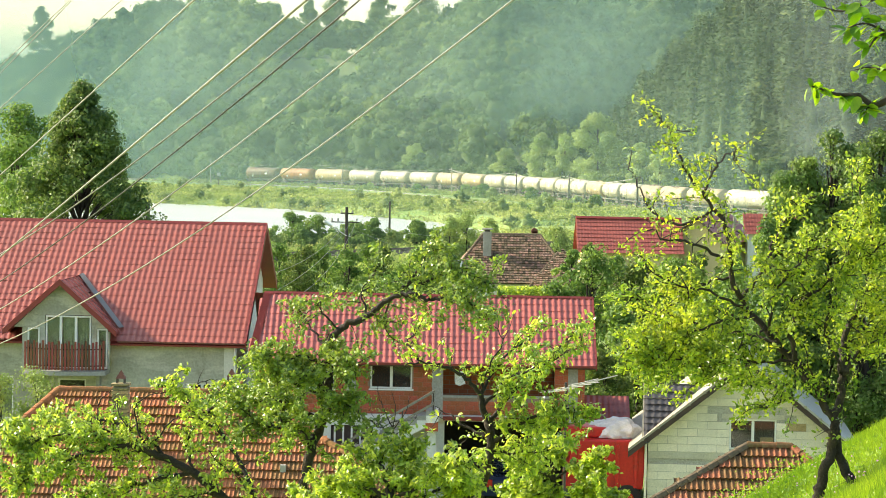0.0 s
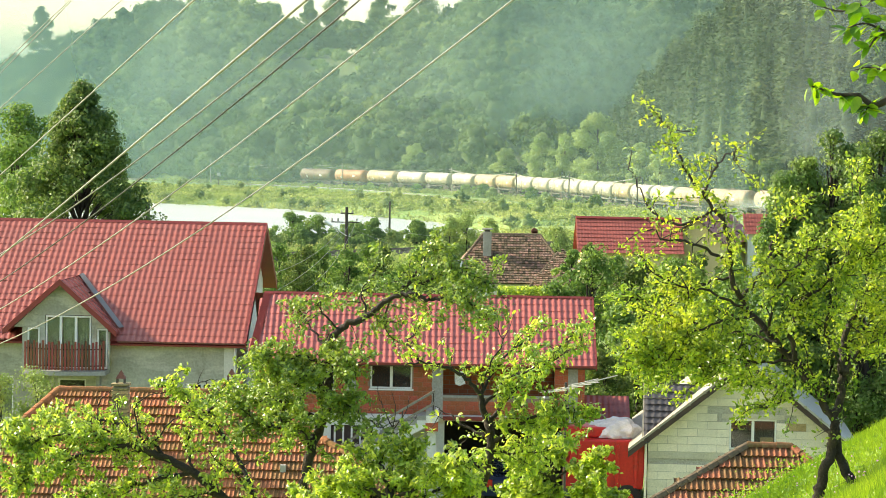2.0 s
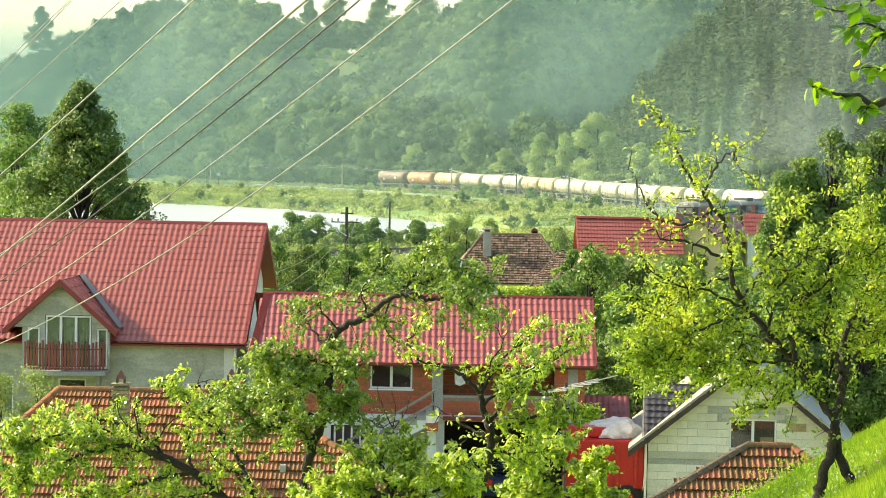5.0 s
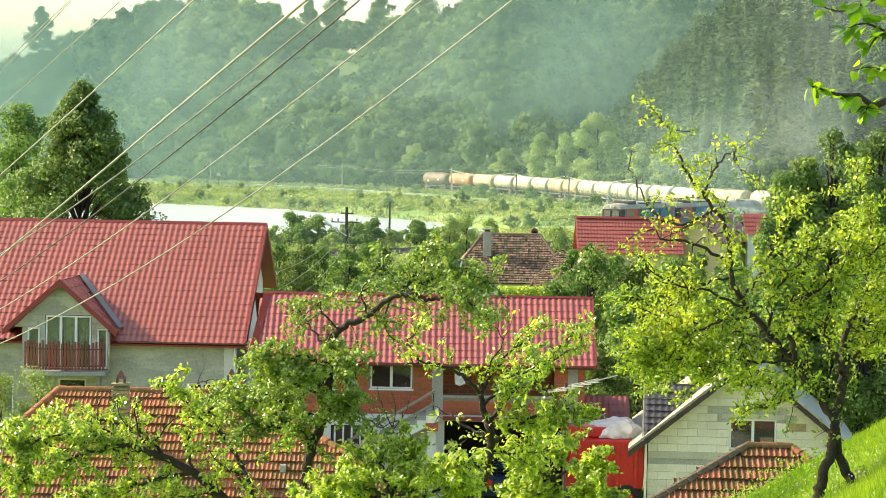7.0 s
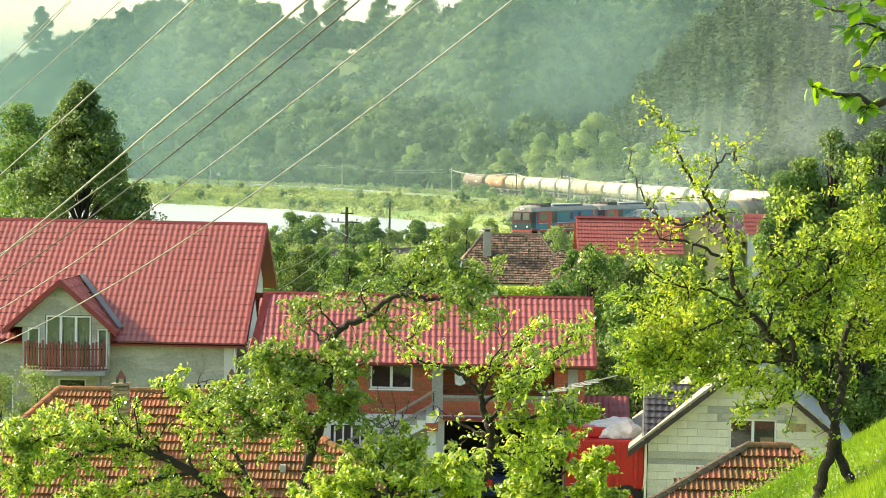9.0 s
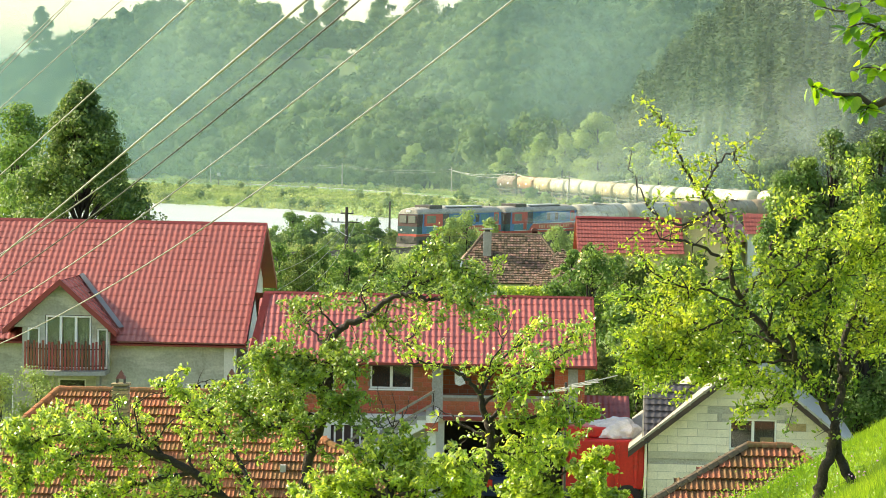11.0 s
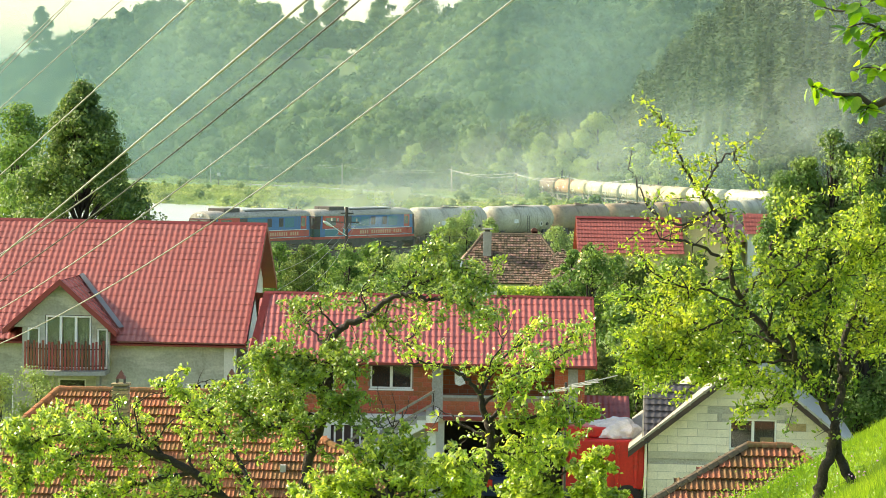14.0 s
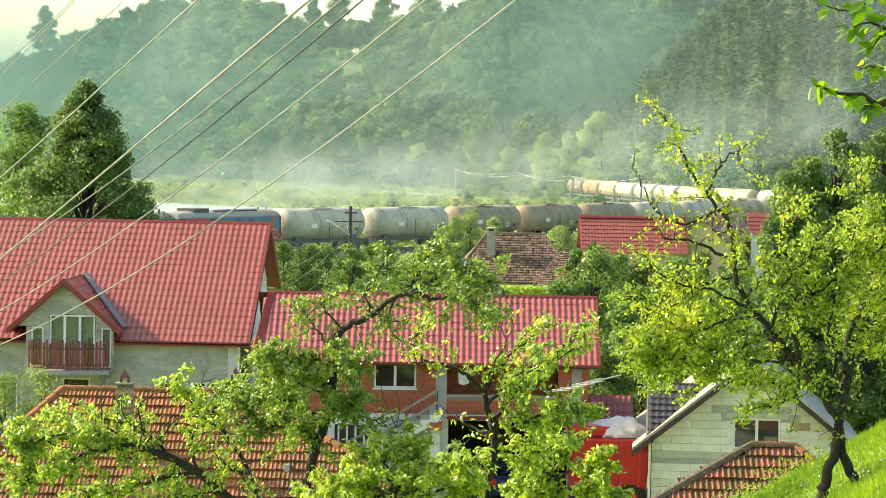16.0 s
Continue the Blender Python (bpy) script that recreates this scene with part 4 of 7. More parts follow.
for k, (lag, stop, wide, high, amount, lift, drift) in enumerate((
        (12, 16.2, 20, 5, 0.34, 6.0, 0.2), (16, 14.6, 24, 7, 0.38, 6.6, 0.3), (20, 13.2, 26, 8, 0.36, 7.0, 0.3), (22, 11.8, 28, 9, 0.20, 7.4, 0.3),
        (24, 10.2, 30, 12, 0.17, 9.0, 0.2), (26, 8.4, 28, 13, 0.13, 10.6, 0.1), (16, 5.6, 20, 13, 0.16, 11.5, 0.3), (4, 2.2, 18, 15, 0.13, 13.5, 0.4), (0, -3.0, 15, 16, 0.17, 14.5, 0.0))):
    smoke(lag, stop, wide, high, amount, 20 + k, lift, drift)
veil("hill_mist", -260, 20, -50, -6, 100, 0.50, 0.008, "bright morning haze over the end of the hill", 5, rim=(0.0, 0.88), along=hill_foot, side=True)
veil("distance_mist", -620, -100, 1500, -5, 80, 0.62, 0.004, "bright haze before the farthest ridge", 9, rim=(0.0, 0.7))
# ---- roofs ----
def metal_tiles(width, length, pitch_u=0.2, pitch_v=0.35, material=None, clip=None, curl=0.016, step=0.020, scallop=0.038):
    """Pressed metal tiles, each row lapping over the one below with a scalloped lower edge: x along the eave, y up the slope from the eave, z out of the slope."""
    cols_, rows_, k = max(1, round(width / pitch_u)), max(1, round(length / pitch_v)), 7
    pu, pv = width / cols_, length / rows_
    u = np.concatenate([(c + np.arange(k) / k) * pu for c in range(cols_)] + [[width]])
    lobe = np.sin(math.pi * u / pu) ** 2
    wave = curl * lobe
    vs, fs, base, n = [], [], 0, len(u)
    edge = 0.020 + scallop * lobe
    for r in range(rows_):
        under = 0.06 if r < rows_ - 1 else 0.0
        for v, lift in ((r * pv - edge, step), ((r + 1) * pv + under + 0 * u, 0.004 - step * under / pv)):
            vs.append(np.stack([u, v, wave + lift], 1))
        for j in range(1 if r == rows_ - 1 else 2):
            i = base + j * n + np.arange(n - 1)
            fs.append(np.stack([i, i + 1, i + n + 1, i + n], 1))
        base += 2 * n
    vs, fs = np.concatenate(vs), np.concatenate(fs)
    if clip is not None:
        mid = vs[fs].mean(1)
        fs = fs[clip((np.floor(mid[:, 0] / pu) + 0.5) * pu, (np.floor((mid[:, 1] - 0.004) / pv) + 0.5) * pv)]
        used, fs = np.unique(fs, return_inverse=True)
        vs, fs = vs[used], fs.reshape(-1, 4)
    return mesh_np("metal_tiles", vs, fs, material, smoothed=False)


def slope_at(origin, along, up):
    """The pose of a roof plane: x along the eave, y up the slope."""
    a, u = Vector(along).normalized(), Vector(up).normalized()
    n = a.cross(u).normalized()
    u = n.cross(a)
    return Matrix((( a.x, u.x, n.x, origin[0]), (a.y, u.y, n.y, origin[1]), (a.z, u.z, n.z, origin[2]), (0, 0, 0, 1)))


def clay_tile_mesh(w=0.225, l=0.40, roll=1.0):
    """One interlocking clay tile: a pan and a roll, slightly curved, with a thick lower edge."""
    prof = [(0.0, 0.018), (0.10, 0.0), (0.34, 0.0), (0.44, 0.020), (0.52, 0.020), (0.60, 0.0), (0.84, 0.0), (0.93, 0.020), (1.0, 0.020)]
    v, f, k = [], [], len(prof)
    for y, lift in ((0.0, 0.072), (l, 0.006)):
        v += [(x * w, y, z * roll + lift) for x, z in prof]
    f += [(i, i + 1, k + i + 1, k + i) for i in range(k - 1)]
    v += [(x * w, 0.022, z * roll + 0.004) for x, z in prof]
    f += [(2 * k + i, 2 * k + i + 1, i + 1, i) for i in range(k - 1)]
    return np.array(v), np.array(f)


def clay_roof(parent, m, x0, x1, length, inside, single, material, rest_material, w=0.24, row=0.37, roll=1.0):
    """Clay tiles on a slope at pose m, where inside(x, y) holds; those where single(x, y) holds are parts, the others one stuff."""
    row = length / round(length / row)
    tv, tf = clay_tile_mesh(w, row + 0.05, roll)
    me = mesh_np("clay_tile", tv, tf, material, smoothed=False)
    rngc = np.random.default_rng(3)
    rv, rf, base, made = [], [], 0, 0
    for r in range(round(length / row)):
        for c in range(int((x1 - x0) / w)):
            x, y = x0 + c * w, r * row
            if not inside(x + w / 2, y + row / 2):
                continue
            tilt = pose(x, y, rngc.uniform(0, 0.008), rngc.normal(0, 0.7), rngc.normal(0, 0.8), rngc.normal(0, 0.5))
            if made < 300 and single(x, y):
                part("tile", me, None, parent, at=m @ tilt)
                made += 1
            else:
                t = np.array(m @ tilt)
                rv.append(tv @ t[:3, :3].T + t[:3, 3])
                rf.append(tf + base)
                base += len(tv)
    if rv:
        ob = part("tiling", mesh_np("tiling", np.concatenate(rv), np.concatenate(rf), rest_material), None, parent)
        ob["kind"] = "stuff"


def ridge_tiles(parent, p, q, material, r=0.12, step=0.36):
    """Half-round ridge tiles from p to q."""
    p, q = Vector(p), Vector(q)
    d = q - p
    n = max(1, round(d.length / step))
    bm = bmesh.new()
    prof = [(r * math.cos(a), r * math.sin(a) - 0.02) for a in np.linspace(0, math.pi, 7)]
    x = d.normalized()
    s = x.cross(Vector((0, 0, 1))).normalized()
    u = s.cross(x)
    a, b = [], []
    for k, (t, g) in enumerate(((0.0, 1.12), (d.length / n + 0.03, 0.92))):
        (b if k else a).extend(bm.verts.new(x * t + s * (px * g) + u * (pz * g)) for px, pz in prof)
    for i in range(6):
        bm.faces.new((a[i], a[i + 1], b[i + 1], b[i]))
    bm.faces.new(a[::-1]), bm.faces.new(b)
    me = bpy.data.meshes.new("ridge_tile")
    bm.to_mesh(me)
    bm.free()
    me.materials.append(material)
    for k in range(n):
        part("ridge_tile", me, None, parent, at=Matrix.Translation(p + x * (k * d.length / n)))


def window(parent, x0, x1, z0, z1, y, leaves_=2, depth=0.09, back=None, sill=True, name="window"):
    """A white framed window in a wall that faces -y: frame, sashes, panes, and behind them a curtain or a dark panel
    standing for the unlit room.
    """
    fr = bmesh.new()
    t = 0.055
    box(x0, x1, y, y + depth, z0, z0 + t, fr), box(x0, x1, y, y + depth, z1 - t, z1, fr)
    box(x0, x0 + t, y, y + depth, z0 + t, z1 - t, fr), box(x1 - t, x1, y, y + depth, z0 + t, z1 - t, fr)
    mullions = []
    for k in range(1, leaves_):
        x = x0 + (x1 - x0) * k / leaves_
        mullions.append(box(x - t * 0.8, x + t * 0.8, y, y + depth, z0 + t, z1 - t))
    bmesh.ops.remove_doubles(fr, verts=fr.verts[:], dist=0.0005)
    f = part(name, fr, M["pvc"], parent, "white framed window")
    for b in mullions:
        part("mullion", b, M["pvc"], f)
    for k in range(leaves_):
        a, b = x0 + (x1 - x0) * k / leaves_ + 0.05, x0 + (x1 - x0) * (k + 1) / leaves_ - 0.05
        part("pane", box(a, b, y + 0.04, y + 0.05, z0 + 0.05, z1 - 0.05), M["glass"], f).visible_shadow = False
    part("room_behind", box(x0, x1, y + 0.12, y + 0.14, z0, z1), back or M["room_shade"], f)
    if sill:
        part("sill", box(x0 - 0.05, x1 + 0.05, y - 0.10, y + 0.02, z0 - 0.05, z0 - 0.004), M["pvc"], f)
    return f


def wall_with_holes(x0, x1, z0, z1, y0, y1, holes):
    """A wall that faces -y, cut by openings (x0, x1, z0, z1)."""
    bm = bmesh.new()
    xs = sorted({x0, x1, *[h[0] for h in holes], *[h[1] for h in holes]})
    for a, b in zip(xs, xs[1:]):
        cuts = sorted((h[2], h[3]) for h in holes if h[0] <= a and h[1] >= b)
        z = z0
        for lo, hi in cuts:
            if lo > z:
                box(a, b, y0, y1, z, lo, bm)
            z = hi
        if z < z1:
            box(a, b, y0, y1, z, z1, bm)
    bmesh.ops.remove_doubles(bm, verts=bm.verts[:], dist=0.0005)
    return bm


# ---- house with the grey walls, the dormer and the balcony ----
def grey_house():
    h = thing("house", pose(-6.5, 84.0, 0, 0, 0, -2.6), "grey rendered house with red metal tile roof and dormer balcony", "house")
    E, R, RUN, OUT = 4.35, 8.10, 5.6, 15.0
    slope = math.hypot(RUN, R - E)
    k = (R - E) / RUN
    BACK = 3.4
    BZ = R - k * BACK

    def off_dormer(x, y):
        u, w = x - OUT, y * RUN / slope
        half = np.clip((2.95 - w) / 3.4 * 1.75, 0, 9)
        return (np.abs(u + 6.1) > half) | (half <= 0)
    part("roof", metal_tiles(OUT, slope, material=M["red_roof"], clip=off_dormer), None, h, at=slope_at((-OUT, 0, E), (1, 0, 0), (0, RUN, R - E)))
    part("roof_back", metal_tiles(OUT, math.hypot(BACK, R - BZ), 0.4, 0.7, M["red_roof"]), None, h, at=slope_at((0, RUN + BACK, BZ), (-1, 0, 0), (0, -BACK, R - BZ)))
    part("ridge_cap", prism([(RUN - 0.08, R - 0.02), (RUN, R + 0.07), (RUN + 0.08, R - 0.02)], "x", -OUT, 0.02), M["red_trim"], h)
    b = prism([(-0.02, E - 0.22), (-0.02, E + 0.05), (RUN, R + 0.06), (RUN, R - 0.2)], "x", 0.0, 0.04)
    part("bargeboard", b, M["red_trim"], h)
    b = prism([(RUN + BACK + 0.02, BZ - 0.22), (RUN + BACK + 0.02, BZ + 0.05), (RUN, R + 0.06), (RUN, R - 0.2)], "x", 0.0, 0.04)
    part("bargeboard", b, M["red_trim"], h)
    part("soffit", prism([(0.02, E - 0.16), (RUN, R - 0.14), (RUN + BACK, BZ - 0.16), (RUN + BACK, BZ - 0.12), (RUN, R - 0.06), (0.02, E - 0.1)], "x", -OUT, -0.01), M["red_trim"], h)
    b = wall_with_holes(-OUT + 0.3, -0.42, -0.7, E + 0.25, 0.55, 0.85, [(-6.35, -5.4, 1.9, 3.0), (-3.05, -2.5, 1.9, 2.94), (-2.05, -0.95, 1.9, 2.94), (-8.95, -7.85, 1.6, 3.05), (-7.5, -4.55, 3.4, E + 0.25)])
    part("wall_front", b, M["plaster"], h, "grey cement-rendered wall")
    part("wall_gable", prism([(0.85, -0.7), (0.85, E + 0.25), (RUN, R - 0.2), (RUN + BACK - 0.6, BZ + 0.2), (RUN + BACK - 0.6, -0.7)], "x", -0.72, -0.42), M["white_wall"], h, "pale gable wall")
    part("wall_back", box(-OUT + 0.3, -0.724, RUN + BACK - 0.9, RUN + BACK - 0.6, -0.7, BZ + 0.2), M["plaster"], h)
    part("corner_board", box(-0.75, -0.40, 0.43, 0.53, -0.6, E - 0.16), M["white_wall"], h, "white corner strip")
    part("downpipe", rod((-0.36, 0.30, -0.6), (-0.36, 0.30, E - 0.1), 0.05), M["pvc"], h)
    for a, c in ((-OUT, -8.05), (-4.25, 0.0)):
        part("gutter", box(a, c, -0.09, -0.04, E - 0.05, E - 0.01), M["rust"], h)
    window(h, -6.35, -5.4, 1.9, 3.0, 0.6, 1)
    for x in (-6.95, -5.0):
        part("bracket_post", box(x, x + 0.12, 0.2, 0.54, 2.3, 3.24), M["concrete"], h)
    window(h, -3.05, -2.5, 1.9, 2.94, 0.6, 1, sill=False)
    window(h, -2.05, -0.95, 1.9, 2.94, 0.6, 2, sill=False)
    window(h, -8.95, -7.85, 1.6, 3.05, 0.6, 1, back=M["curtain"])
    # dormer
    cx, fy, half, zb, zt = -6.12, -0.45, 1.82, 4.62, 6.30
    d = thing("dormer", Matrix(), "gabled dormer", "dormer")
    d.parent = h
    for key in ("category", "label"):
        del d[key]
    kz = (zt - zb) / half
    for s in (-1, 1):
        ln = math.hypot(half + 0.06, zt - zb)
        deep = 4.1

        def clip(x, y, s=s, ln=ln):
            w = x if s > 0 else deep - x
            z = zb + (zt - zb) * y / ln
            return w + fy < (z - E) / k + 0.12
        if s > 0:
            m = slope_at((cx + half, fy, zb), (0, 1, 0), (-half, 0, zt - zb))
        else:
            m = slope_at((cx - half, fy + deep, zb), (0, -1, 0), (half, 0, zt - zb))
        part("dormer_roof", metal_tiles(deep, ln, 0.6, 0.35, M["red_gloss"], clip), None, d, at=m)
        b = prism([(cx + s * (half + 0.08), zb - 0.12), (cx + s * (half + 0.08), zb + 0.08), (cx, zt + 0.1), (cx, zt - 0.12)], "y", fy - 0.05, fy + 0.02)
        part("bargeboard", b, M["red_trim"], d)
        b = prism([(cx + s * half, zb - 0.06), (cx + s * half, zb - 0.01), (cx, zt - 0.01), (cx, zt - 0.08)], "y", fy + 0.02, fy + 1.1)
        part("soffit", b, M["red_trim"], d)
    p, q = Vector((cx + 0.05, 2.86, zt + 0.09)), Vector((cx + half + 0.06, 0.42, zb + 0.14))
    b = bmesh.new()
    for a, c in ((p, q),):
        n = Vector((0.10, 0.10, 0.02))
        vs = [b.verts.new(v) for v in (a - n * 0.4, a + n, c + n, c - n * 0.4)]
        f = b.faces.new(vs)
        bmesh.ops.solidify(b, geom=[f], thickness=0.012)
    part("valley_flashing", b, M["zinc"], d, "bare grey metal valley flashing")
    top_x, cx = cx, cx + 0.2
    part("gable_wall", prism([(cx - 1.34, 5.18), (top_x, zt - 0.09), (cx + 0.96, 5.18)], "y", -0.15, 0.05), M["plaster"], d)
    for a, c, z in ((cx - 1.5, cx - 1.34, 4.75), (cx - 0.91, cx - 0.74, 5.18), (cx + 0.82, cx + 0.99, 5.18), (cx + 1.36, cx + 1.42, 4.65)):
        part("gable_post", box(a, c, -0.15, 0.05, 3.38, z), M["plaster"], d)
    part("gable_wall", prism([(cx - 1.78, 4.76), (cx - 0.912, 4.76), (cx - 0.912, 5.178), (cx - 1.34, 5.178)], "y", -0.15, 0.05), M["plaster"], d)
    part("gable_wall", prism([(cx + 0.992, 4.76), (cx + 1.3, 4.76), (cx + 1.0, 5.06), (cx + 0.992, 5.06)], "y", -0.15, 0.05), M["plaster"], d)
    win = window(d, cx - 0.72, cx + 0.80, 3.42, 5.16, -0.13, 3, back=M["curtain"], sill=False, name="balcony_door")
    window(d, cx - 1.33, cx - 0.92, 3.42, 4.75, -0.13, 1, back=M["curtain"], sill=False)
    window(d, cx + 1.0, cx + 1.35, 3.42, 4.75, -0.13, 1, back=M["curtain"], sill=False)
    # balcony
    bal = new("balcony")
    bal.parent = h
    edge = [(cx - 1.36, 0.42)] + [(cx - 1.36 + 2.72 * i / 12, -0.62 - 0.42 * math.sin(math.pi * i / 12)) for i in range(13)] + [(cx + 1.36, 0.42)]
    part("slab", prism(edge, "z", 3.24, 3.38), M["concrete"], bal)
    n = 25
    for i in range(n):
        t = i / (n - 1)
        x, y = cx - 1.3 + 2.6 * t, -0.58 - 0.40 * math.sin(math.pi * t)
        hgt = 4.32 + 0.07 * math.sin(i * 2.4)
        part("paling", box(-0.036, 0.036, -0.012, 0.012, 0, hgt - 3.42, None, 0.006), M["wood_red"], bal, at=pose(x, y, 3.42, 0, 0, -14 * math.cos(math.pi * t)))
    for z in (3.55, 4.1):
        pts = [(cx - 1.3 + 2.6 * i / 12, -0.55 - 0.40 * math.sin(math.pi * i / 12), z) for i in range(13)]
        v, f = tubes([(pts, 0.025, 0.025)], 6)
        part("railing_bar", mesh_np("railing_bar", v, f, M["dark_wood"]), None, bal)
    return h


grey_house()


# ---- the long brick house with the balcony and the garage ----
def brick_texture(name):
    m = mat(name, (0.40, 0.12, 0.06), (0.30, 0.09, 0.05), 0.9, scale=1.5, fine=25, bump=0.2)
    t = m.node_tree
    n, l = t.nodes, t.links
    b = n.new("ShaderNodeTexBrick")
    b.inputs["Scale"].default_value = 1.0
    b.inputs["Brick Width"].default_value, b.inputs["Row Height"].default_value, b.inputs["Mortar Size"].default_value = 0.30, 0.15, 0.008
    b.inputs["Color1"].default_value, b.inputs["Color2"].default_value, b.inputs["Mortar"].default_value = (0.45, 0.13, 0.055, 1), (0.34, 0.095, 0.045, 1), (0.30, 0.22, 0.17, 1)
    co, mp = n.new("ShaderNodeTexCoord"), n.new("ShaderNodeMapping")
    mp.inputs["Rotation"].default_value = (math.pi / 2, 0, 0)
    l.new(co.outputs["Object"], mp.inputs[0]), l.new(mp.outputs[0], b.inputs[0])
    l.new(b.outputs[0], n["Principled BSDF"].inputs["Base Color"])
    return m


M["hollow_brick"] = brick_texture("hollow_brick")


def brick_house():
    h = thing("house", pose(0, 83.0, 0), "unplastered red brick house with a glossy red metal tile roof", "house")
    E, R, RUN, x0, x1 = 3.88, 5.92, 2.85, -6.35, 5.08
    slope = math.hypot(RUN, R - E)
    part("roof", metal_tiles(x1 - x0, slope, 0.2, 0.35, M["red_gloss"], lambda x, y: x > 0.35 * y / slope, 0.026, 0.018), None, h, at=slope_at((x0, 0, E), (1, 0, 0), (0, RUN, R - E)))
    part("roof_back", metal_tiles(x1 - x0, slope, 0.2, 0.35, M["red_roof"]), None, h, at=slope_at((x1, 2 * RUN, E), (-1, 0, 0), (0, -RUN, R - E)))
    part("ridge_cap", prism([(RUN - 0.07, R), (RUN, R + 0.07), (RUN + 0.07, R)], "x", x0 + 0.35, x1 + 0.02), M["red_trim"], h)
    part("bargeboard", prism([(0, E - 0.15), (0, E + 0.04), (RUN, R + 0.05), (RUN, R - 0.15)], "x", x1, x1 + 0.04), M["red_trim"], h)
    part("soffit", prism([(0.03, E - 0.12), (RUN, R - 0.1), (2 * RUN, E - 0.12), (2 * RUN, E - 0.08), (RUN, R - 0.05), (0.03, E - 0.08)], "x", x0 + 0.8, x1 - 0.01), M["dark_wood"], h)
    b = bmesh.new()
    vs = [b.verts.new(v) for v in ((x0 - 0.02, -0.02, E + 0.05), (x0 + 0.24, -0.02, E + 0.05), (x0 + 0.59, RUN, R + 0.05), (x0 + 0.33, RUN, R + 0.05))]
    bmesh.ops.solidify(b, geom=[b.faces.new(vs)], thickness=0.03)
    part("verge_strip", b, M["red_trim"], h)
    part("gutter", box(x0, x1, -0.1, -0.01, E - 0.06, E + 0.02), M["red_trim"], h)
    y0, y1 = 0.5, 0.75
    part("wall_upper", wall_with_holes(-6.0, 0.05, 2.15, E + 0.1, y0, y1, [(-2.32, -0.94, 2.98, 3.85), (-4.75, -3.52, 2.95, 3.8)]), M["brick_joint"], h, "bare red hollow brick wall")
    part("wall_upper", box(3.75, 4.75, y0, y1, 2.15, E + 0.1), M["brick_joint"], h, "bare red hollow brick wall")
    part("parapet", box(0.05, 3.75, y0, y1 - 0.1, 2.15, 2.72), M["brick_joint"], h)
    part("parapet_rail", box(0.05, 3.75, y0 - 0.03, y1 - 0.07, 2.724, 2.80), M["concrete"], h)
    part("balcony_back_wall", box(0.05, 3.75, 2.1, 2.3, 2.15, E + 0.3), M["hollow_brick"], h)
    for a, b in ((-3.12, -2.78), (-0.28, 0.08), (4.2, 4.52)):
        part("column", box(a, b, y0 - 0.02, y1, -0.7 if a > 0 else 2.15, E + 0.05), M["concrete"], h, "bare concrete column")
    part("floor_slab", box(-6.0, 4.78, y0 - 0.12, 2.5, 1.96, 2.146), M["white_wall"], h, "pale concrete floor slab")
    part("balcony_edge", box(0.1, 4.2, y0 - 0.35, y0 - 0.124, 2.0, 2.12), M["red_trim"], h)
    part("wall_lower", wall_with_holes(-6.0, -0.05, -0.8, 1.956, y0, y1, [(-3.6, -2.3, -0.7, 1.75)]), M["white_wall"], h, "white rendered lower wall")
    part("garage_side", box(-0.05, 0.15, y0, 5.2, -0.8, 1.956), M["white_wall"], h)
    # The garage's back wall is coloured near-black for the dark inside.
    part("garage_back", box(-0.05, 4.75, 5.0, 5.2, -0.8, 1.956), M["room_shade"], h)
    part("wall_right", box(4.55, 4.75, y1 + 0.004, 5.2, -0.8, E + 0.1), M["hollow_brick"], h)
    part("wall_back", box(-6.0, 4.75, 5.2, 5.4, -0.8, E + 0.1), M["hollow_brick"], h)
    part("door", box(-3.6, -2.3, y0 + 0.1, y0 + 0.16, -0.7, 1.75), M["dark_wood"], h, "dark door")
    for k in range(5):
        part("door_rail", box(-3.5 + k * 0.28, -3.44 + k * 0.28, y0 + 0.05, y0 + 0.09, -0.6, 1.7), M["pvc"], h)
    window(h, -2.32, -0.94, 2.98, 3.85, y0 + 0.06, 2)
    window(h, -4.75, -3.52, 2.95, 3.8, y0 + 0.06, 2)
    # the bricks of the visible walls, in running bond
    shapes = {}
    for a, b, top in ((-6.0, 0.05, E + 0.1), (3.75, 4.75, E + 0.1), (0.05, 3.75, 2.72)):
        row = 0
        while 2.155 + row * 0.152 + 0.142 < top:
            z = 2.155 + row * 0.152
            x = a - (row % 2) * 0.15
            while x < b:
                p, q = max(x, a) + 0.005, min(x + 0.30, b) - 0.005
                x += 0.30
                for hx0, hx1, hz0, hz1 in ((-2.36, -0.90, 2.92, 3.87), (-4.79, -3.48, 2.89, 3.82), (-3.12, -2.78, 0, 9), (-0.28, 0.08, 0, 9), (4.2, 4.52, 0, 9)):
                    if z + 0.142 > hz0 and z < hz1 and q > hx0 and p < hx1:
                        if p < hx0:
                            q = hx0 - 0.004
                        else:
                            p = max(p, hx1 + 0.004)
                if q - p < 0.04:
                    continue
                key = round(q - p, 2)
                if key not in shapes:
                    bm = box(0, key, -0.012, 0.02, 0, 0.142)
                    shapes[key] = bpy.data.meshes.new("brick")
                    bm.normal_update()
                    bm.to_mesh(shapes[key])
                    bm.free()
                    shapes[key].materials.append(M["wall_brick"])
                part("brick", shapes[key], None, h, at=Matrix.Translation((p, y0, z)))
            row += 1
    # outside stairs up to the balcony
    st = new("staircase")
    st.parent = h
    run, rise = 0.30, 0.16
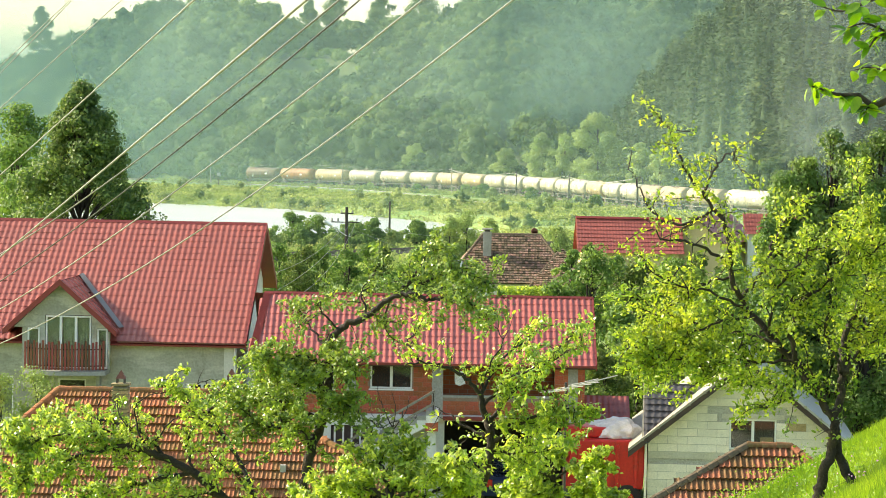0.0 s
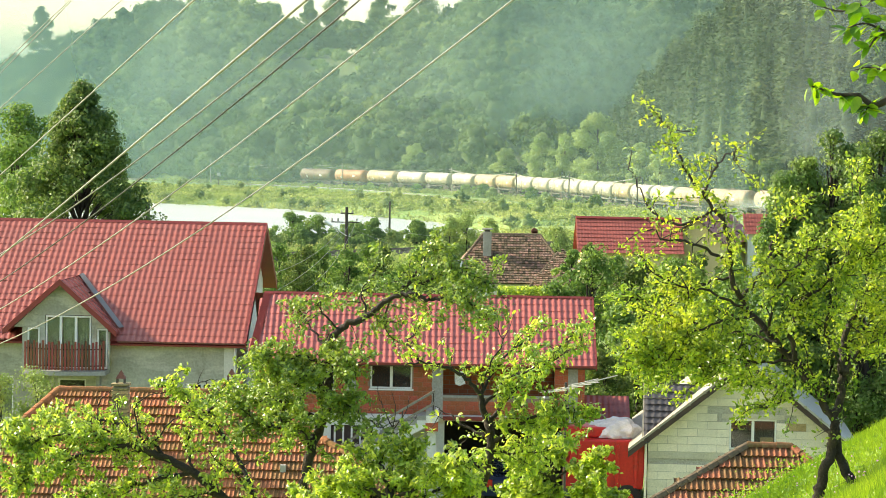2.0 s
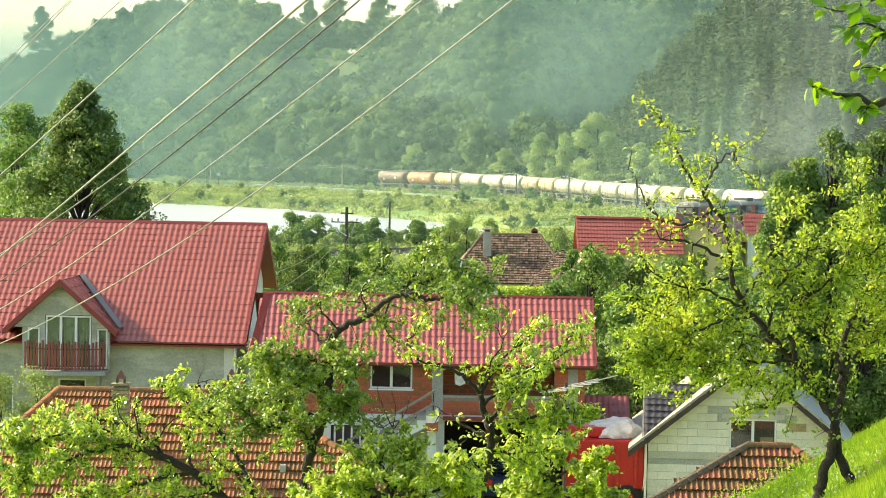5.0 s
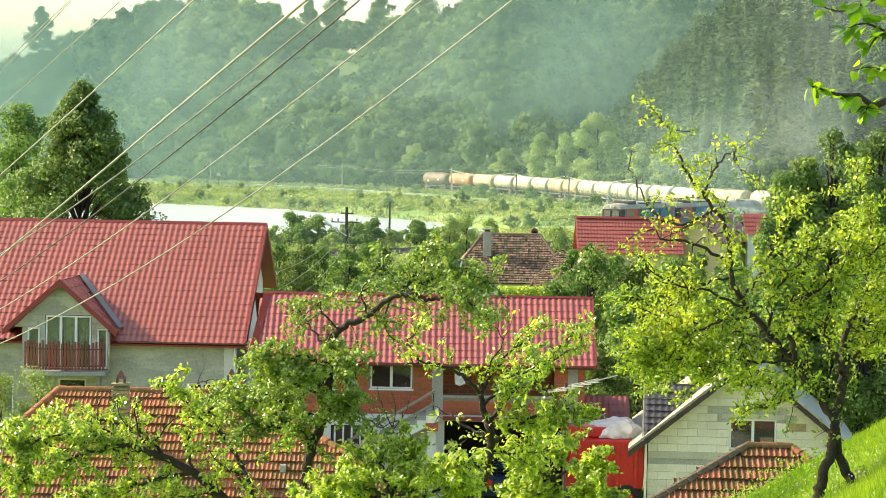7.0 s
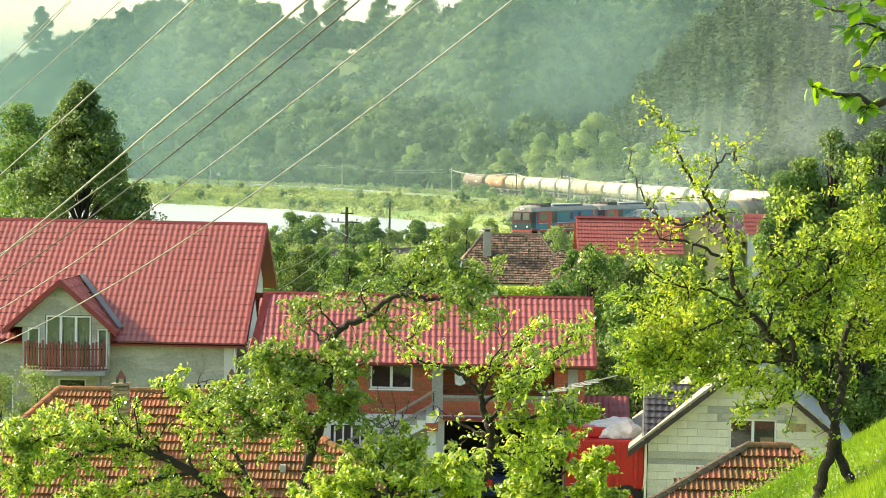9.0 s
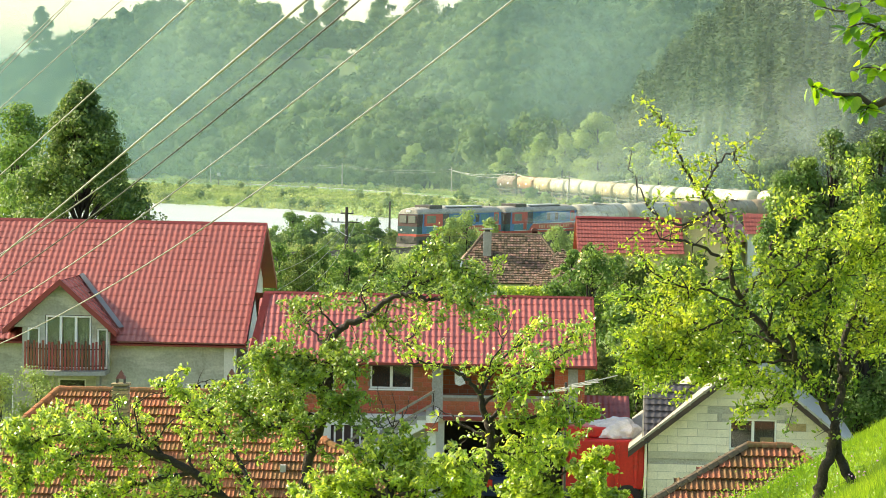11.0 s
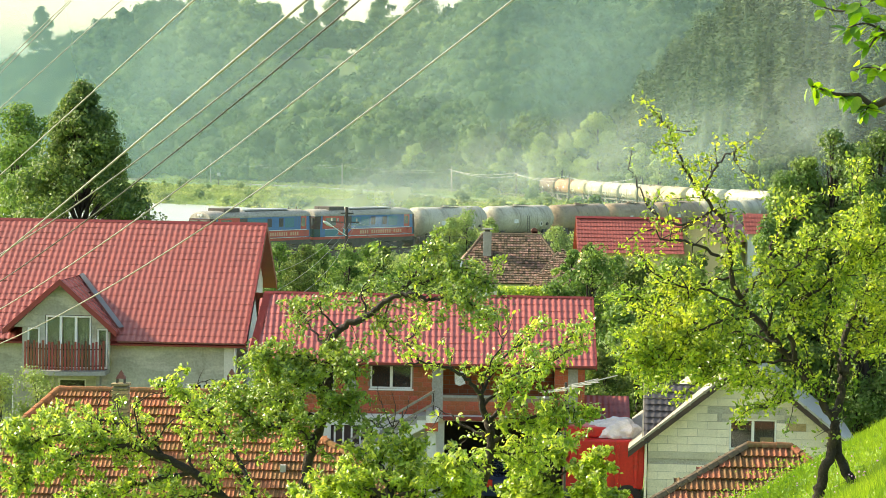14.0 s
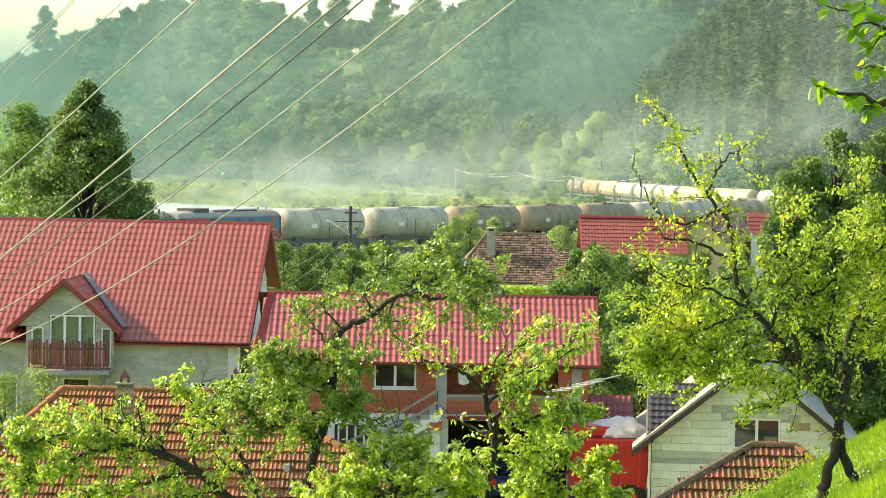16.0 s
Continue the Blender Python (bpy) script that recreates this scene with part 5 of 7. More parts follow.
    for k in range(10):
        x, z = -0.47 - k * run, 2.42 - k * rise
        part("step", box(x, x + run + 0.02, -0.85, 0.37, z - rise, z, None, 0.008), M["concrete"], st)
    part("waist", prism([(-0.17, 2.41), (-3.17, 2.41 - 10 * rise), (-3.17, 2.42 - 12.4 * rise), (-0.05, 2.42 - 2.1 * rise), (-0.05, 2.41)], "y", -0.846, 0.366), M["white_wall"], st, "pale rendered underside")
    part("landing", box(-4.1, -3.174, -0.85, 0.37, 2.42 - 12 * rise, 2.42 - 10.4 * rise, None, 0.008), M["concrete"], st)
    for x in (-4.0, -0.42):
        part("pier", box(x, x + 0.3, -0.6, 0.3, -0.8, 1.75 if x > -1 else 0.496), M["white_wall"], st)
    part("pad", box(-0.47, -0.06, -0.88, 0.372, 1.754, 2.02), M["wall_brick"], st, "red brick pad")
    for z in (2.68, 3.07):
        part("handrail", prism([(-0.18, z + 0.04), (-0.18, z - 0.05), (-3.2, z - 0.05 - 3.02 * 0.6), (-3.2, z + 0.04 - 3.02 * 0.6)], "y", -0.84, -0.80), M["old_board"], st, "weathered plank rail")
    for x in (-0.25, -1.25, -2.25, -3.1):
        part("baluster", box(x, x + 0.05, -0.80, -0.755, 2.3 + 0.533 * (x + 0.17), 3.08 + 0.6 * (x + 0.17)), M["pole_wood"], st)
    return h


brick_house()
# ---- the clay-tiled house in front ----
def chimney(name, x, y, z0, z1, w, d, label, stone):
    c = thing(name, pose(x, y, 0), label, "chimney")
    mat_ = M["stone"] if stone else M["red_brick"]
    rngs = np.random.default_rng(int(abs(x) * 10))
    part("core", box(-w / 2 + 0.03, w / 2 - 0.03, -d / 2 + 0.03, d / 2 - 0.03, z0, z1 - 0.02), M["chimney_core"], c)
    z = z0
    while z < z1 - 0.10:
        h = rngs.uniform(0.05, 0.13)
        cut = rngs.uniform(-0.15, 0.15) * w
        for a, b in ((-w / 2, cut - 0.005), (cut + 0.005, w / 2)):
            g = rngs.uniform(0, 0.012)
            part("stone", box(a - g, b + g, -d / 2 - g, d / 2 + g, z, min(z + h, z1) - 0.016), mat_, c)
        z += h
    part("capping", box(-w / 2 - 0.03, w / 2 + 0.03, -d / 2 - 0.03, d / 2 + 0.03, z1, z1 + 0.05), mat_, c)
    for dx in (-0.10, 0.10):
        for dy in (-0.10, 0.10):
            part("cowl_post", box(dx - 0.02, dx + 0.02, dy - 0.02, dy + 0.02, z1 + 0.06, z1 + 0.2), M["under"], c)
    b = bmesh.new()
    bmesh.ops.create_cone(b, cap_ends=True, segments=4, radius1=0.19, radius2=0.02, depth=0.22, matrix=Matrix.Translation((0, 0, z1 + 0.30)) @ pose(0, 0, 0, 0, 0, 45))
    part("cowl", b, M["rust"], c, "small pyramid cowl of rusty red sheet")
    return c


def clay_house():
    h = thing("house", pose(0, 0, 0), "low house with an orange clay tile hip roof", "house")
    xl, xr, yr, zr, k, ye = -10.83, -5.61, 72.0, 3.95, 0.70, 66.9
    ze = zr - k * (yr - ye)
    slope = math.hypot(yr - ye, zr - ze)
    hl, hr = 1.35 / 1.8, 2.65 / 1.8
    xa, xb = xl - hl * (yr - ye), xr + hr * (yr - ye)
    m = slope_at((xa, ye, ze), (1, 0, 0), (0, yr - ye, zr - ze))
    c = (yr - ye) / slope
    b = bmesh.new()
    f = b.faces.new([b.verts.new(v) for v in ((xa, ye, ze - 0.03), (xb, ye, ze - 0.03), (xr, yr, zr - 0.03), (xl, yr, zr - 0.03))])
    part("roof_boards", b, M["dark_wood"], h)

    def inside(x, y):
        w = (slope - y) * c
        return xl - hl * w < x + xa < xr + hr * w
    clay_roof(h, m, 0.0, xb - xa, slope, inside, lambda x, y: y > 1.9 and (x + xa > -5.2 or x + xa < -6.6) and (y > slope - 2.7), M["clay"], M["clay_rest"])
    # the hip ends and the back of the roof
    for side_ in (-1, 1):
        b = bmesh.new()
        if side_ > 0:
            vs = ((xb, ye, ze), (xr - 0.8, yr + 4.5, ze), (xr, yr, zr))
        else:
            vs = ((xa, yr + 4.5, ze), (xa, ye, ze), (xl, yr, zr))
        b.faces.new([b.verts.new(v) for v in vs])
        part("hip_end", b, M["clay_rest"], h)
    b = bmesh.new()
    b.faces.new([b.verts.new(v) for v in ((xr - 0.8, yr + 4.5, ze), (xa, yr + 4.5, ze), (xl, yr, zr), (xr, yr, zr))])
    part("roof_back", b, M["clay_rest"], h)
    ridge_tiles(h, (xl, yr, zr), (xr, yr, zr), M["clay"])
    ridge_tiles(h, (xa, ye, ze + 0.02), (xl, yr, zr), M["clay"], 0.13)
    ridge_tiles(h, (xb, ye, ze + 0.02), (xr, yr, zr), M["clay"], 0.13)
    part("roof_vent", box(-4.36, -4.20, 69.25, 69.45, 1.95, 2.25), M["zinc"], h, "small grey roof vent")
    part("wall", box(xa + 0.5, xr - 0.9, ye + 0.5, yr + 4.0, -1.5, ze - 0.02), M["white_wall"], h)
    return h


clay_house()
chimney("chimney", -8.83, 70.0, 2.3, 4.30, 0.44, 0.44, "chimney clad in layered yellow-brown stone with a small cowl", True)
chimney("chimney", -5.98, 72.5, 3.4, 4.16, 0.55, 0.5, "squat brick chimney with a small pyramid cowl", False)


# ---- the house of aerated blocks ----
def block_house():
    h = thing("house", pose(9.69, 80.0, 0, 0, 0, -5), "unfinished house of pale aerated concrete blocks", "house")
    zt, k, half, wy = 4.41, 0.80, 3.72, 0.55
    ww, zb = 3.10, -2.2
    deep = 9.0
    ze = zt - k * half
    # wall in courses, with a ring beam, a lintel and a window
    win = (-0.52, 0.96, 1.52, 2.50)
    core = wall_with_holes(-ww + 0.01, ww - 0.01, zb, 1.60, wy + 0.03, wy + 0.25, [(win[0], win[1], win[2], 1.60)])
    part("wall_core", core, M["mortar"], h)
    for s_, x in ((-1, win[0]), (1, win[1])):
        xe = s_ * (zt - 0.12 - win[3]) / k
        part("gable_core", prism([(s_ * ww, 1.6), (x, 1.6), (x, win[3]), (xe, win[3])], "y", wy + 0.03, wy + 0.25), M["mortar"], h)
    xe = (zt - 0.12 - win[3]) / k
    part("gable_core", prism([(-xe, win[3]), (xe, win[3]), (0, zt - 0.12)], "y", wy + 0.03, wy + 0.25), M["mortar"], h)
    part("ring_beam", box(-ww, ww, wy - 0.01, wy + 0.25, 1.18, 1.40), M["ring_beam"], h, "grey concrete ring beam")
    part("ring_beam", box(-ww, ww, wy - 0.01, wy + 0.25, -1.45, -1.25), M["ring_beam"], h)
    part("lintel", box(win[0] - 0.25, win[1] + 0.25, wy - 0.01, wy + 0.25, win[3] + 0.004, win[3] + 0.16), M["ring_beam"], h)
    bw, bh = 0.625, 0.25
    rngb = np.random.default_rng(9)
    z, row = -1.25, 0
    while z < zt - 0.2:
        if z < 1.18 < z + bh - 0.02 or 1.18 <= z < 1.40:
            z = 1.40
        reach = min(ww, (zt - 0.15 - z - bh * 0.6) / k)
        top = bh
        if z < 1.18:
            top = min(bh, 1.18 - z)
        x = -ww - (row % 2) * bw / 2
        while x < reach:
            a, b = max(x, -reach), min(x + bw, reach)
            for p, q in ([(a, b)] if z + top < win[2] + 0.02 or z > win[3] + 0.1 else [(a, min(b, win[0])), (max(a, win[1]), b)]):
                if win[3] - 0.02 < z + top and z < win[3] + 0.16 and q > win[0] - 0.25 and p < win[1] + 0.25:
                    continue
                if q - p > 0.08:
                    g = rngb.uniform(0, 0.006)
                    odd = 1.0 < p < 1.6 and 2.1 < z < 2.3
                    part("block", box(p + 0.005, q - 0.005, wy - g, wy + 0.06, z + 0.005, z + top - 0.005), M["tan_block"] if odd else M["block"], h)
            x += bw
        z += top
        row += 1
    window(h, win[0], win[1], win[2], win[3], wy + 0.05, 2, sill=False)
    part("stored_board", box(0.46, 0.88, wy + 0.125, wy + 0.15, win[2] + 0.06, win[2] + 0.40), M["tan_block"], h, "tan board leaning inside the window")
    part("wall_left", box(-ww, -ww + 0.25, wy + 0.26, deep - 0.4, zb, 1.6), M["block"], h)
    part("wall_right", box(ww - 0.25, ww, wy + 0.26, deep - 0.4, zb, 1.6), M["block"], h)
    part("wall_back", prism([(-ww, zb), (ww, zb), (ww, 1.6), (0, zt - 0.15), (-ww, 1.6)], "y", deep - 0.38, deep - 0.15), M["block"], h)
    # roof: pale underlay and grey sheet
    for s, m, lab in ((-1, M["foil"], "roof slope covered with pale underlay"), (1, M["zinc"], "roof slope of light grey sheet")):
        b = prism([(s * half, ze), (0, zt), (0, zt + 0.09), (s * half, ze + 0.09)], "y", -0.02, deep)
        part("roof_slope", b, m, h, lab)
        b = prism([(s * half, ze - 0.20), (0, zt - 0.20), (0, zt - 0.006), (s * half, ze - 0.006)], "y", 0.0, 0.06)
        part("bargeboard", b, M["dark_wood"], h, "dark timber bargeboard")
        b = prism([(s * half, ze - 0.06), (0, zt - 0.06), (0, zt - 0.01), (s * half, ze - 0.01)], "y", 0.062, wy + 0.02)
        part("soffit", b, M["dark_wood"], h)
        for i in range(5):
            t = 0.12 + i * 0.13
            part("batten_end", box(s * half * (1 - t) - 0.05, s * half * (1 - t) + 0.05, -0.08, -0.02, zt - (zt - ze) * (1 - t) + 0.0, zt - (zt - ze) * (1 - t) + 0.09), M["foil"], h)
    # the wing with the dark roof
    wing = new("wing")
    wing.parent = h
    ln = math.hypot(1.62, 1.68)
    part("wing_roof", metal_tiles(2.1, ln, 0.21, 0.26, M["dark_roof"], lambda x, y: 1.72 + y * 1.68 / ln > zt - k * np.abs(x - 3.24) - 0.10, 0.02, 0.05), None, wing, "dark grey metal tile roof", at=slope_at((-3.24, 0.05, 1.72), (1, 0, 0), (0, 1.62, 1.68)))
    part("wing_wall", prism([(0.3, -2.2), (0.3, 1.7), (1.78, 3.2), (4.2, 1.5), (4.2, -2.2)], "x", -3.2, -3.12), M["block"], wing)
    part("edge_trim", prism([(0.12, 1.66), (0.12, 1.84), (1.78, 3.48), (1.78, 3.3)], "x", -3.29, -3.245), M["foil"], wing, "pale edge board")
    part("snow_bar", rod((-3.3, 1.30, 3.02), (-1.55, 1.30, 3.02), 0.03), M["foil"], wing, "pale bar across the roof")
    part("wing_roof_back", prism([(1.78, 3.40), (4.4, 1.3), (4.4, 1.36), (1.78, 3.46)], "x", -3.24, -1.0), M["dark_roof"], wing)
    return h


block_house()


# ---- the low outbuilding with the old red tiles ----
def outbuilding():
    h = thing("outbuilding", pose(0, 0, 0), "low outbuilding under a weathered red clay tile hip roof", "outbuilding")
    xl, xr, yr, zr, k, ye = 8.01, 9.16, 66.0, 3.38, 0.70, 62.4
    ze = zr - k * (yr - ye)
    slope = math.hypot(yr - ye, zr - ze)
    hl, hr = 2.35 / 1.6, 1.0
    xa, xb = xl - hl * (yr - ye), xr + hr * (yr - ye)
    c = (yr - ye) / slope
    m = slope_at((xa, ye, ze), (1, 0, 0), (0, yr - ye, zr - ze))
    b = bmesh.new()
    b.faces.new([b.verts.new(v) for v in ((xa, ye, ze - 0.03), (xb, ye, ze - 0.03), (xr, yr, zr - 0.03), (xl, yr, zr - 0.03))])
    part("roof_boards", b, M["dark_wood"], h)

    def inside(x, y):
        w = (slope - y) * c
        return xl - hl * w < x + xa < xr + hr * w
    clay_roof(h, m, 0.0, xb - xa, slope, inside, lambda x, y: y > slope - 2.6, M["old_red_clay"], M["clay_rest"], 0.30, 0.42, 1.5)
    for vs in (((xb, ye, ze), (xb, yr + 3, ze), (xr, yr, zr)), ((xl + 0.9, yr + 3, ze), (xa, ye, ze), (xl, yr, zr)), ((xb, yr + 3, ze), (xl + 0.9, yr + 3, ze), (xl, yr, zr), (xr, yr, zr))):
        b = bmesh.new()
        b.faces.new([b.verts.new(v) for v in vs])
        part("hip_end", b, M["clay_rest"], h)
    ridge_tiles(h, (xl, yr, zr + 0.02), (xr, yr, zr + 0.02), M["old_red_clay"], 0.13)
    ridge_tiles(h, (xa, ye, ze + 0.03), (xl, yr, zr + 0.02), M["old_clay"], 0.12)
    ridge_tiles(h, (xb, ye, ze + 0.03), (xr, yr, zr + 0.02), M["old_red_clay"], 0.12)
    part("wall", box(xl, xb - 0.5, ye + 0.5, yr + 2.5, -2, ze - 0.02), M["white_wall"], h)


outbuilding()


# ---- farther houses ----
def shed():
    h = thing("shed", pose(5.0, 87.0, 0), "small shed with a red metal tile roof", "shed")
    part("roof", metal_tiles(1.55, 1.45, 0.2, 0.35, M["red_gloss"], None, 0.024, 0.022), None, h, at=slope_at((0, 0, 1.40), (1, 0, 0), (0, 1.05, 1.0)))
    part("roof_back", prism([(1.05, 2.38), (2.2, 1.4), (2.2, 1.44), (1.05, 2.42)], "x", 0, 1.55), M["red_trim"], h)
    part("wall", prism([(0.2, -0.9), (0.2, 1.48), (1.05, 2.3), (2.0, 1.48), (2.0, -0.9)], "x", 0.08, 1.47), M["white_wall"], h)


shed()


def brown_house():
    h = thing("house", pose(0, 0, 0), "old house with a mottled brown tile hip roof", "house")
    xl, xr, yr, zr, ye, ze = 3.0, 7.3, 192.0, 3.98, 187.0, 0.55
    xa, xb = 0.2, 9.9
    slope = math.hypot(yr - ye, zr - ze)
    b = bmesh.new()
    b.faces.new([b.verts.new(v) for v in ((xa, ye, ze - 0.03), (xb, ye, ze - 0.03), (xr, yr, zr - 0.03), (xl, yr, zr - 0.03))])
    part("roof_boards", b, M["dark_wood"], h)
    m = slope_at((xa, ye, ze), (1, 0, 0), (0, yr - ye, zr - ze))

    def inside(x, y):
        w = 1 - y / slope
        return xl + (xa - xl) * w < x + xa < xr + (xb - xr) * w
    clay_roof(h, m, 0.0, xb - xa, slope, inside, lambda x, y: False, M["old_clay"], M["old_clay"], 0.22, 0.30)
    for vs in (((xb, ye, ze), (xb, yr + 5, ze), (xr, yr, zr)), ((xa, yr + 5, ze), (xa, ye, ze), (xl, yr, zr)), ((xb, yr + 5, ze), (xa, yr + 5, ze), (xl, yr, zr), (xr, yr, zr))):
        b = bmesh.new()
        b.faces.new([b.verts.new(v) for v in vs])
        part("hip_end", b, M["old_clay"], h)
    for p, q in (((xl, yr, zr), (xr, yr, zr)), ((xa, ye, ze), (xl, yr, zr)), ((xb, ye, ze), (xr, yr, zr))):
        ridge_tiles(h, p, q, M["old_clay"], 0.13, 0.5)
    # the lower porch roof
    b = bmesh.new()
    b.faces.new([b.verts.new(v) for v in ((6.45, 183.9, 0.53), (9.9, 183.9, 0.53), (9.05, 189.6, 2.97), (8.95, 189.6, 2.97))])
    part("porch_deck", b, M["dark_wood"], h)
    pl = math.hypot(5.7, 2.45)
    clay_roof(h, slope_at((6.6, 183.9, 0.58), (1, 0, 0), (0, 5.7, 2.45)), 0.0, 3.4, pl, lambda x, y: x > 0.42 * y - 0.3 and x < 3.4 - 0.15 * y, lambda x, y: False, M["old_clay"], M["old_clay"], 0.22, 0.30)
    ridge_tiles(h, (6.3, 183.9, 0.5), (8.6, 190.0, 2.75), M["old_clay"], 0.13, 0.5)
    part("wall", box(0.8, 9.4, 187.7, 196.5, -1.5, 0.5), M["white_wall"], h)
    window(h, 5.6, 6.5, -0.8, 0.2, 187.6, 1)
    part("dish_bracket", rod((1.2, 187.2, 1.4), (1.2, 186.6, 1.9), 0.03), M["zinc"], h)
    b = bmesh.new()
    bmesh.ops.create_cone(b, cap_ends=True, segments=20, radius1=0.35, radius2=0.30, depth=0.08, matrix=Matrix.Translation((1.2, 186.5, 1.95)) @ pose(0, 0, 0, 75, 0, 20))
    part("satellite_dish", b, M["pvc"], h, "white satellite dish")


brown_house()


def small_chimney(x, y, z0, z1, w, m, round_):
    c = thing("chimney", pose(x, y, 0), "round-capped red brick chimney" if round_ else "pale rendered chimney stack", "chimney")
    part("shaft", box(-w / 2, w / 2, -w / 2, w / 2, z0, z1), m, c)
    if round_:
        part("cap", rod((0, -w / 2, z1), (0, w / 2, z1), w * 0.55, None, 12), m, c)
    else:
        part("cap", box(-w / 2 - 0.08, w / 2 + 0.08, -w / 2 - 0.08, w / 2 + 0.08, z1 + 0.15, z1 + 0.25), m, c)
        part("cap_post", box(-w / 2 + 0.1, w / 2 - 0.1, -w / 2 + 0.1, w / 2 - 0.1, z1, z1 + 0.15), M["under"], c)


small_chimney(3.30, 190.0, 2.2, 4.25, 0.62, M["concrete"], False)
small_chimney(6.9, 192.4, 3.6, 4.25, 0.45, M["rust"], True)


def red_house():
    h = thing("house", pose(0, 180.0, 0), "house with a red metal tile roof", "house")
    slope = math.hypot(2.9, 2.3)
    part("roof", metal_tiles(7.5, slope, 0.22, 0.40, M["red_roof"], None, 0.010, 0.04), None, h, at=slope_at((9.35, -2.9, 3.38), (1, 0, 0), (0, 2.9, 2.3)))
    part("roof_back", prism([(0, 5.68), (2.9, 3.38), (2.9, 3.44), (0, 5.74)], "x", 9.35, 16.85), M["red_trim"], h)
    part("ridge_cap", prism([(-0.15, 5.70), (0, 5.84), (0.15, 5.70)], "x", 9.35, 16.85), M["red_trim"], h)
    part("wall", prism([(-2.4, -1.2), (-2.4, 3.7), (0, 5.6), (2.4, 3.7), (2.4, -1.2)], "x", 9.7, 16.5), M["yellow_wall"], h, "yellow rendered wall")
    # the gable that faces the valley road
    g = thing("house", pose(17.7, 178.5, 0, 0, 0, -27), "yellow gabled house with red metal roof", "house")
    zt, ze, half = 6.02, 4.15, 2.15
    part("wall", prism([(-1.75, -1.2), (-1.75, 4.45), (0, 5.85), (1.75, 4.45), (1.75, -1.2)], "y", 0.4, 6.5), M["yellow_wall"], g, "yellow rendered gable wall")
    for s in (-1, 1):
        ln = math.hypot(half, zt - ze)
        m = slope_at((half, 0, ze), (0, 1, 0), (-half, 0, zt - ze)) if s > 0 else slope_at((-half, 7, ze), (0, -1, 0), (half, 0, zt - ze))
        part("roof_slope", metal_tiles(7, ln, 0.22, 0.40, M["red_roof"], None, 0.010, 0.04), None, g, at=m)
        part("bargeboard", prism([(s * half, ze - 0.12), (0, zt - 0.12), (0, zt + 0.06), (s * half, ze + 0.06)], "y", -0.04, 0.02), M["dark_wood"], g)
    r = thing("house", pose(21.4, 182.0, 0), "house mostly hidden by trees, with a red tile roof", "house")
    part("roof", metal_tiles(4.2, 2.0, 0.22, 0.40, M["red_roof"], None, 0.010, 0.04), None, r, at=slope_at((0, -1.4, 4.75), (1, 0, 0), (0, 1.4, 1.4)))
    part("wall", box(0.3, 4.0, -0.9, 2.5, -1.2, 4.8), M["white_wall"], r)


red_house()


# ---- poles, wires, aerial ----
def power_pole(x, y, top, label, material, arm=True, lamp=False, r=0.13):
    g = float(ground(x, y))
    p = thing("power_pole", pose(x, y, g), label, "utility pole")
    h = top - g
    part("post", rod((0, 0, -0.1), (0, 0, h), r, None, 10, r * 0.75), material, p)
    if arm:
        part("crossarm", box(-0.9, 0.75, -0.04, 0.04, h - 0.93, h - 0.87), material, p)
        part("crossarm", box(-0.35, 0.4, -0.04, 0.04, h - 0.42, h - 0.34), material, p)
        for dx in (-0.85, -0.5, 0.6):
            part("insulator", rod((dx, 0, h - 0.85), (dx, 0, h - 0.68), 0.05, None, 8), M["concrete"], p)
        for dx in (-0.3, 0.35):
            part("insulator", rod((dx, 0, h - 0.34), (dx, 0, h - 0.2), 0.045, None, 8), M["concrete"], p)
    if lamp:
        b = rod((0, -0.1, h - 1.7), (-0.75, -0.9, h - 1.15), 0.03, None, 6)
        part("lamp_arm", b, M["loco_white"], p)
        b = bmesh.new()
        bmesh.ops.create_icosphere(b, subdivisions=2, radius=1, matrix=Matrix.Translation((-1.05, -1.2, h - 0.98)) @ pose(0, 0, 0, 0, 24, 45) @ Matrix.Diagonal((0.42, 0.14, 0.09, 1)))
        part("lamp_head", b, M["loco_white"], p, "pale street lamp head")
    return p


power_pole(-5.72, 150.0, 7.05, "dark wooden utility pole with crossarms and a street lamp", M["pole_wood"], True, True, 0.125)
power_pole(-6.15, 290.0, 3.75, "slim dark utility pole by the river", M["pole_wood"], False, False, 0.14)
power_pole(-16.3, 140.0, 7.4, "dark wooden pole behind the roof", M["pole_wood"], False, False, 0.16)
power_pole(19.9, 174.0, 6.1, "pale weathered pole beside the yellow house", M["pale_pole"], True, False, 0.12)

gr = thing("guard_rail", Matrix(), "low pale guard rail beside the road along the bank", "guard rail")
beam = []
for sx in np.arange(307.0, 507.0, 6.0):
    c, d = track(sx), track(sx + 1) - track(sx)
    c = c + unit(np.array((-d[1], d[0], 0.0))) * 24.0
    c[2] = float(ground(c[0], c[1]))
    beam.append(c + (0, 0, 0.80))
    part("rail_post", box(c[0] - 0.12, c[0] + 0.12, c[1] - 0.1, c[1] + 0.1, c[2] - 0.1, c[2] + 1.0), M["concrete"], gr)
part("rail_beam", mesh_np("rail_beam", *tubes([(np.array(beam), 0.07, 0.07)], 6), M["concrete"]), None, gr)
sign = thing("line_sign", pose(-57.5, 648.0, float(ground(-57.5, 648.0))), "small white signboard on a post by the line", "sign")
part("post", rod((0, 0, -0.1), (0, 0, 3.4), 0.09), M["pole_wood"], sign)
part("board", box(-0.45, 0.45, -0.16, -0.1, 2.9, 3.7), M["loco_white"], sign)
tele = []
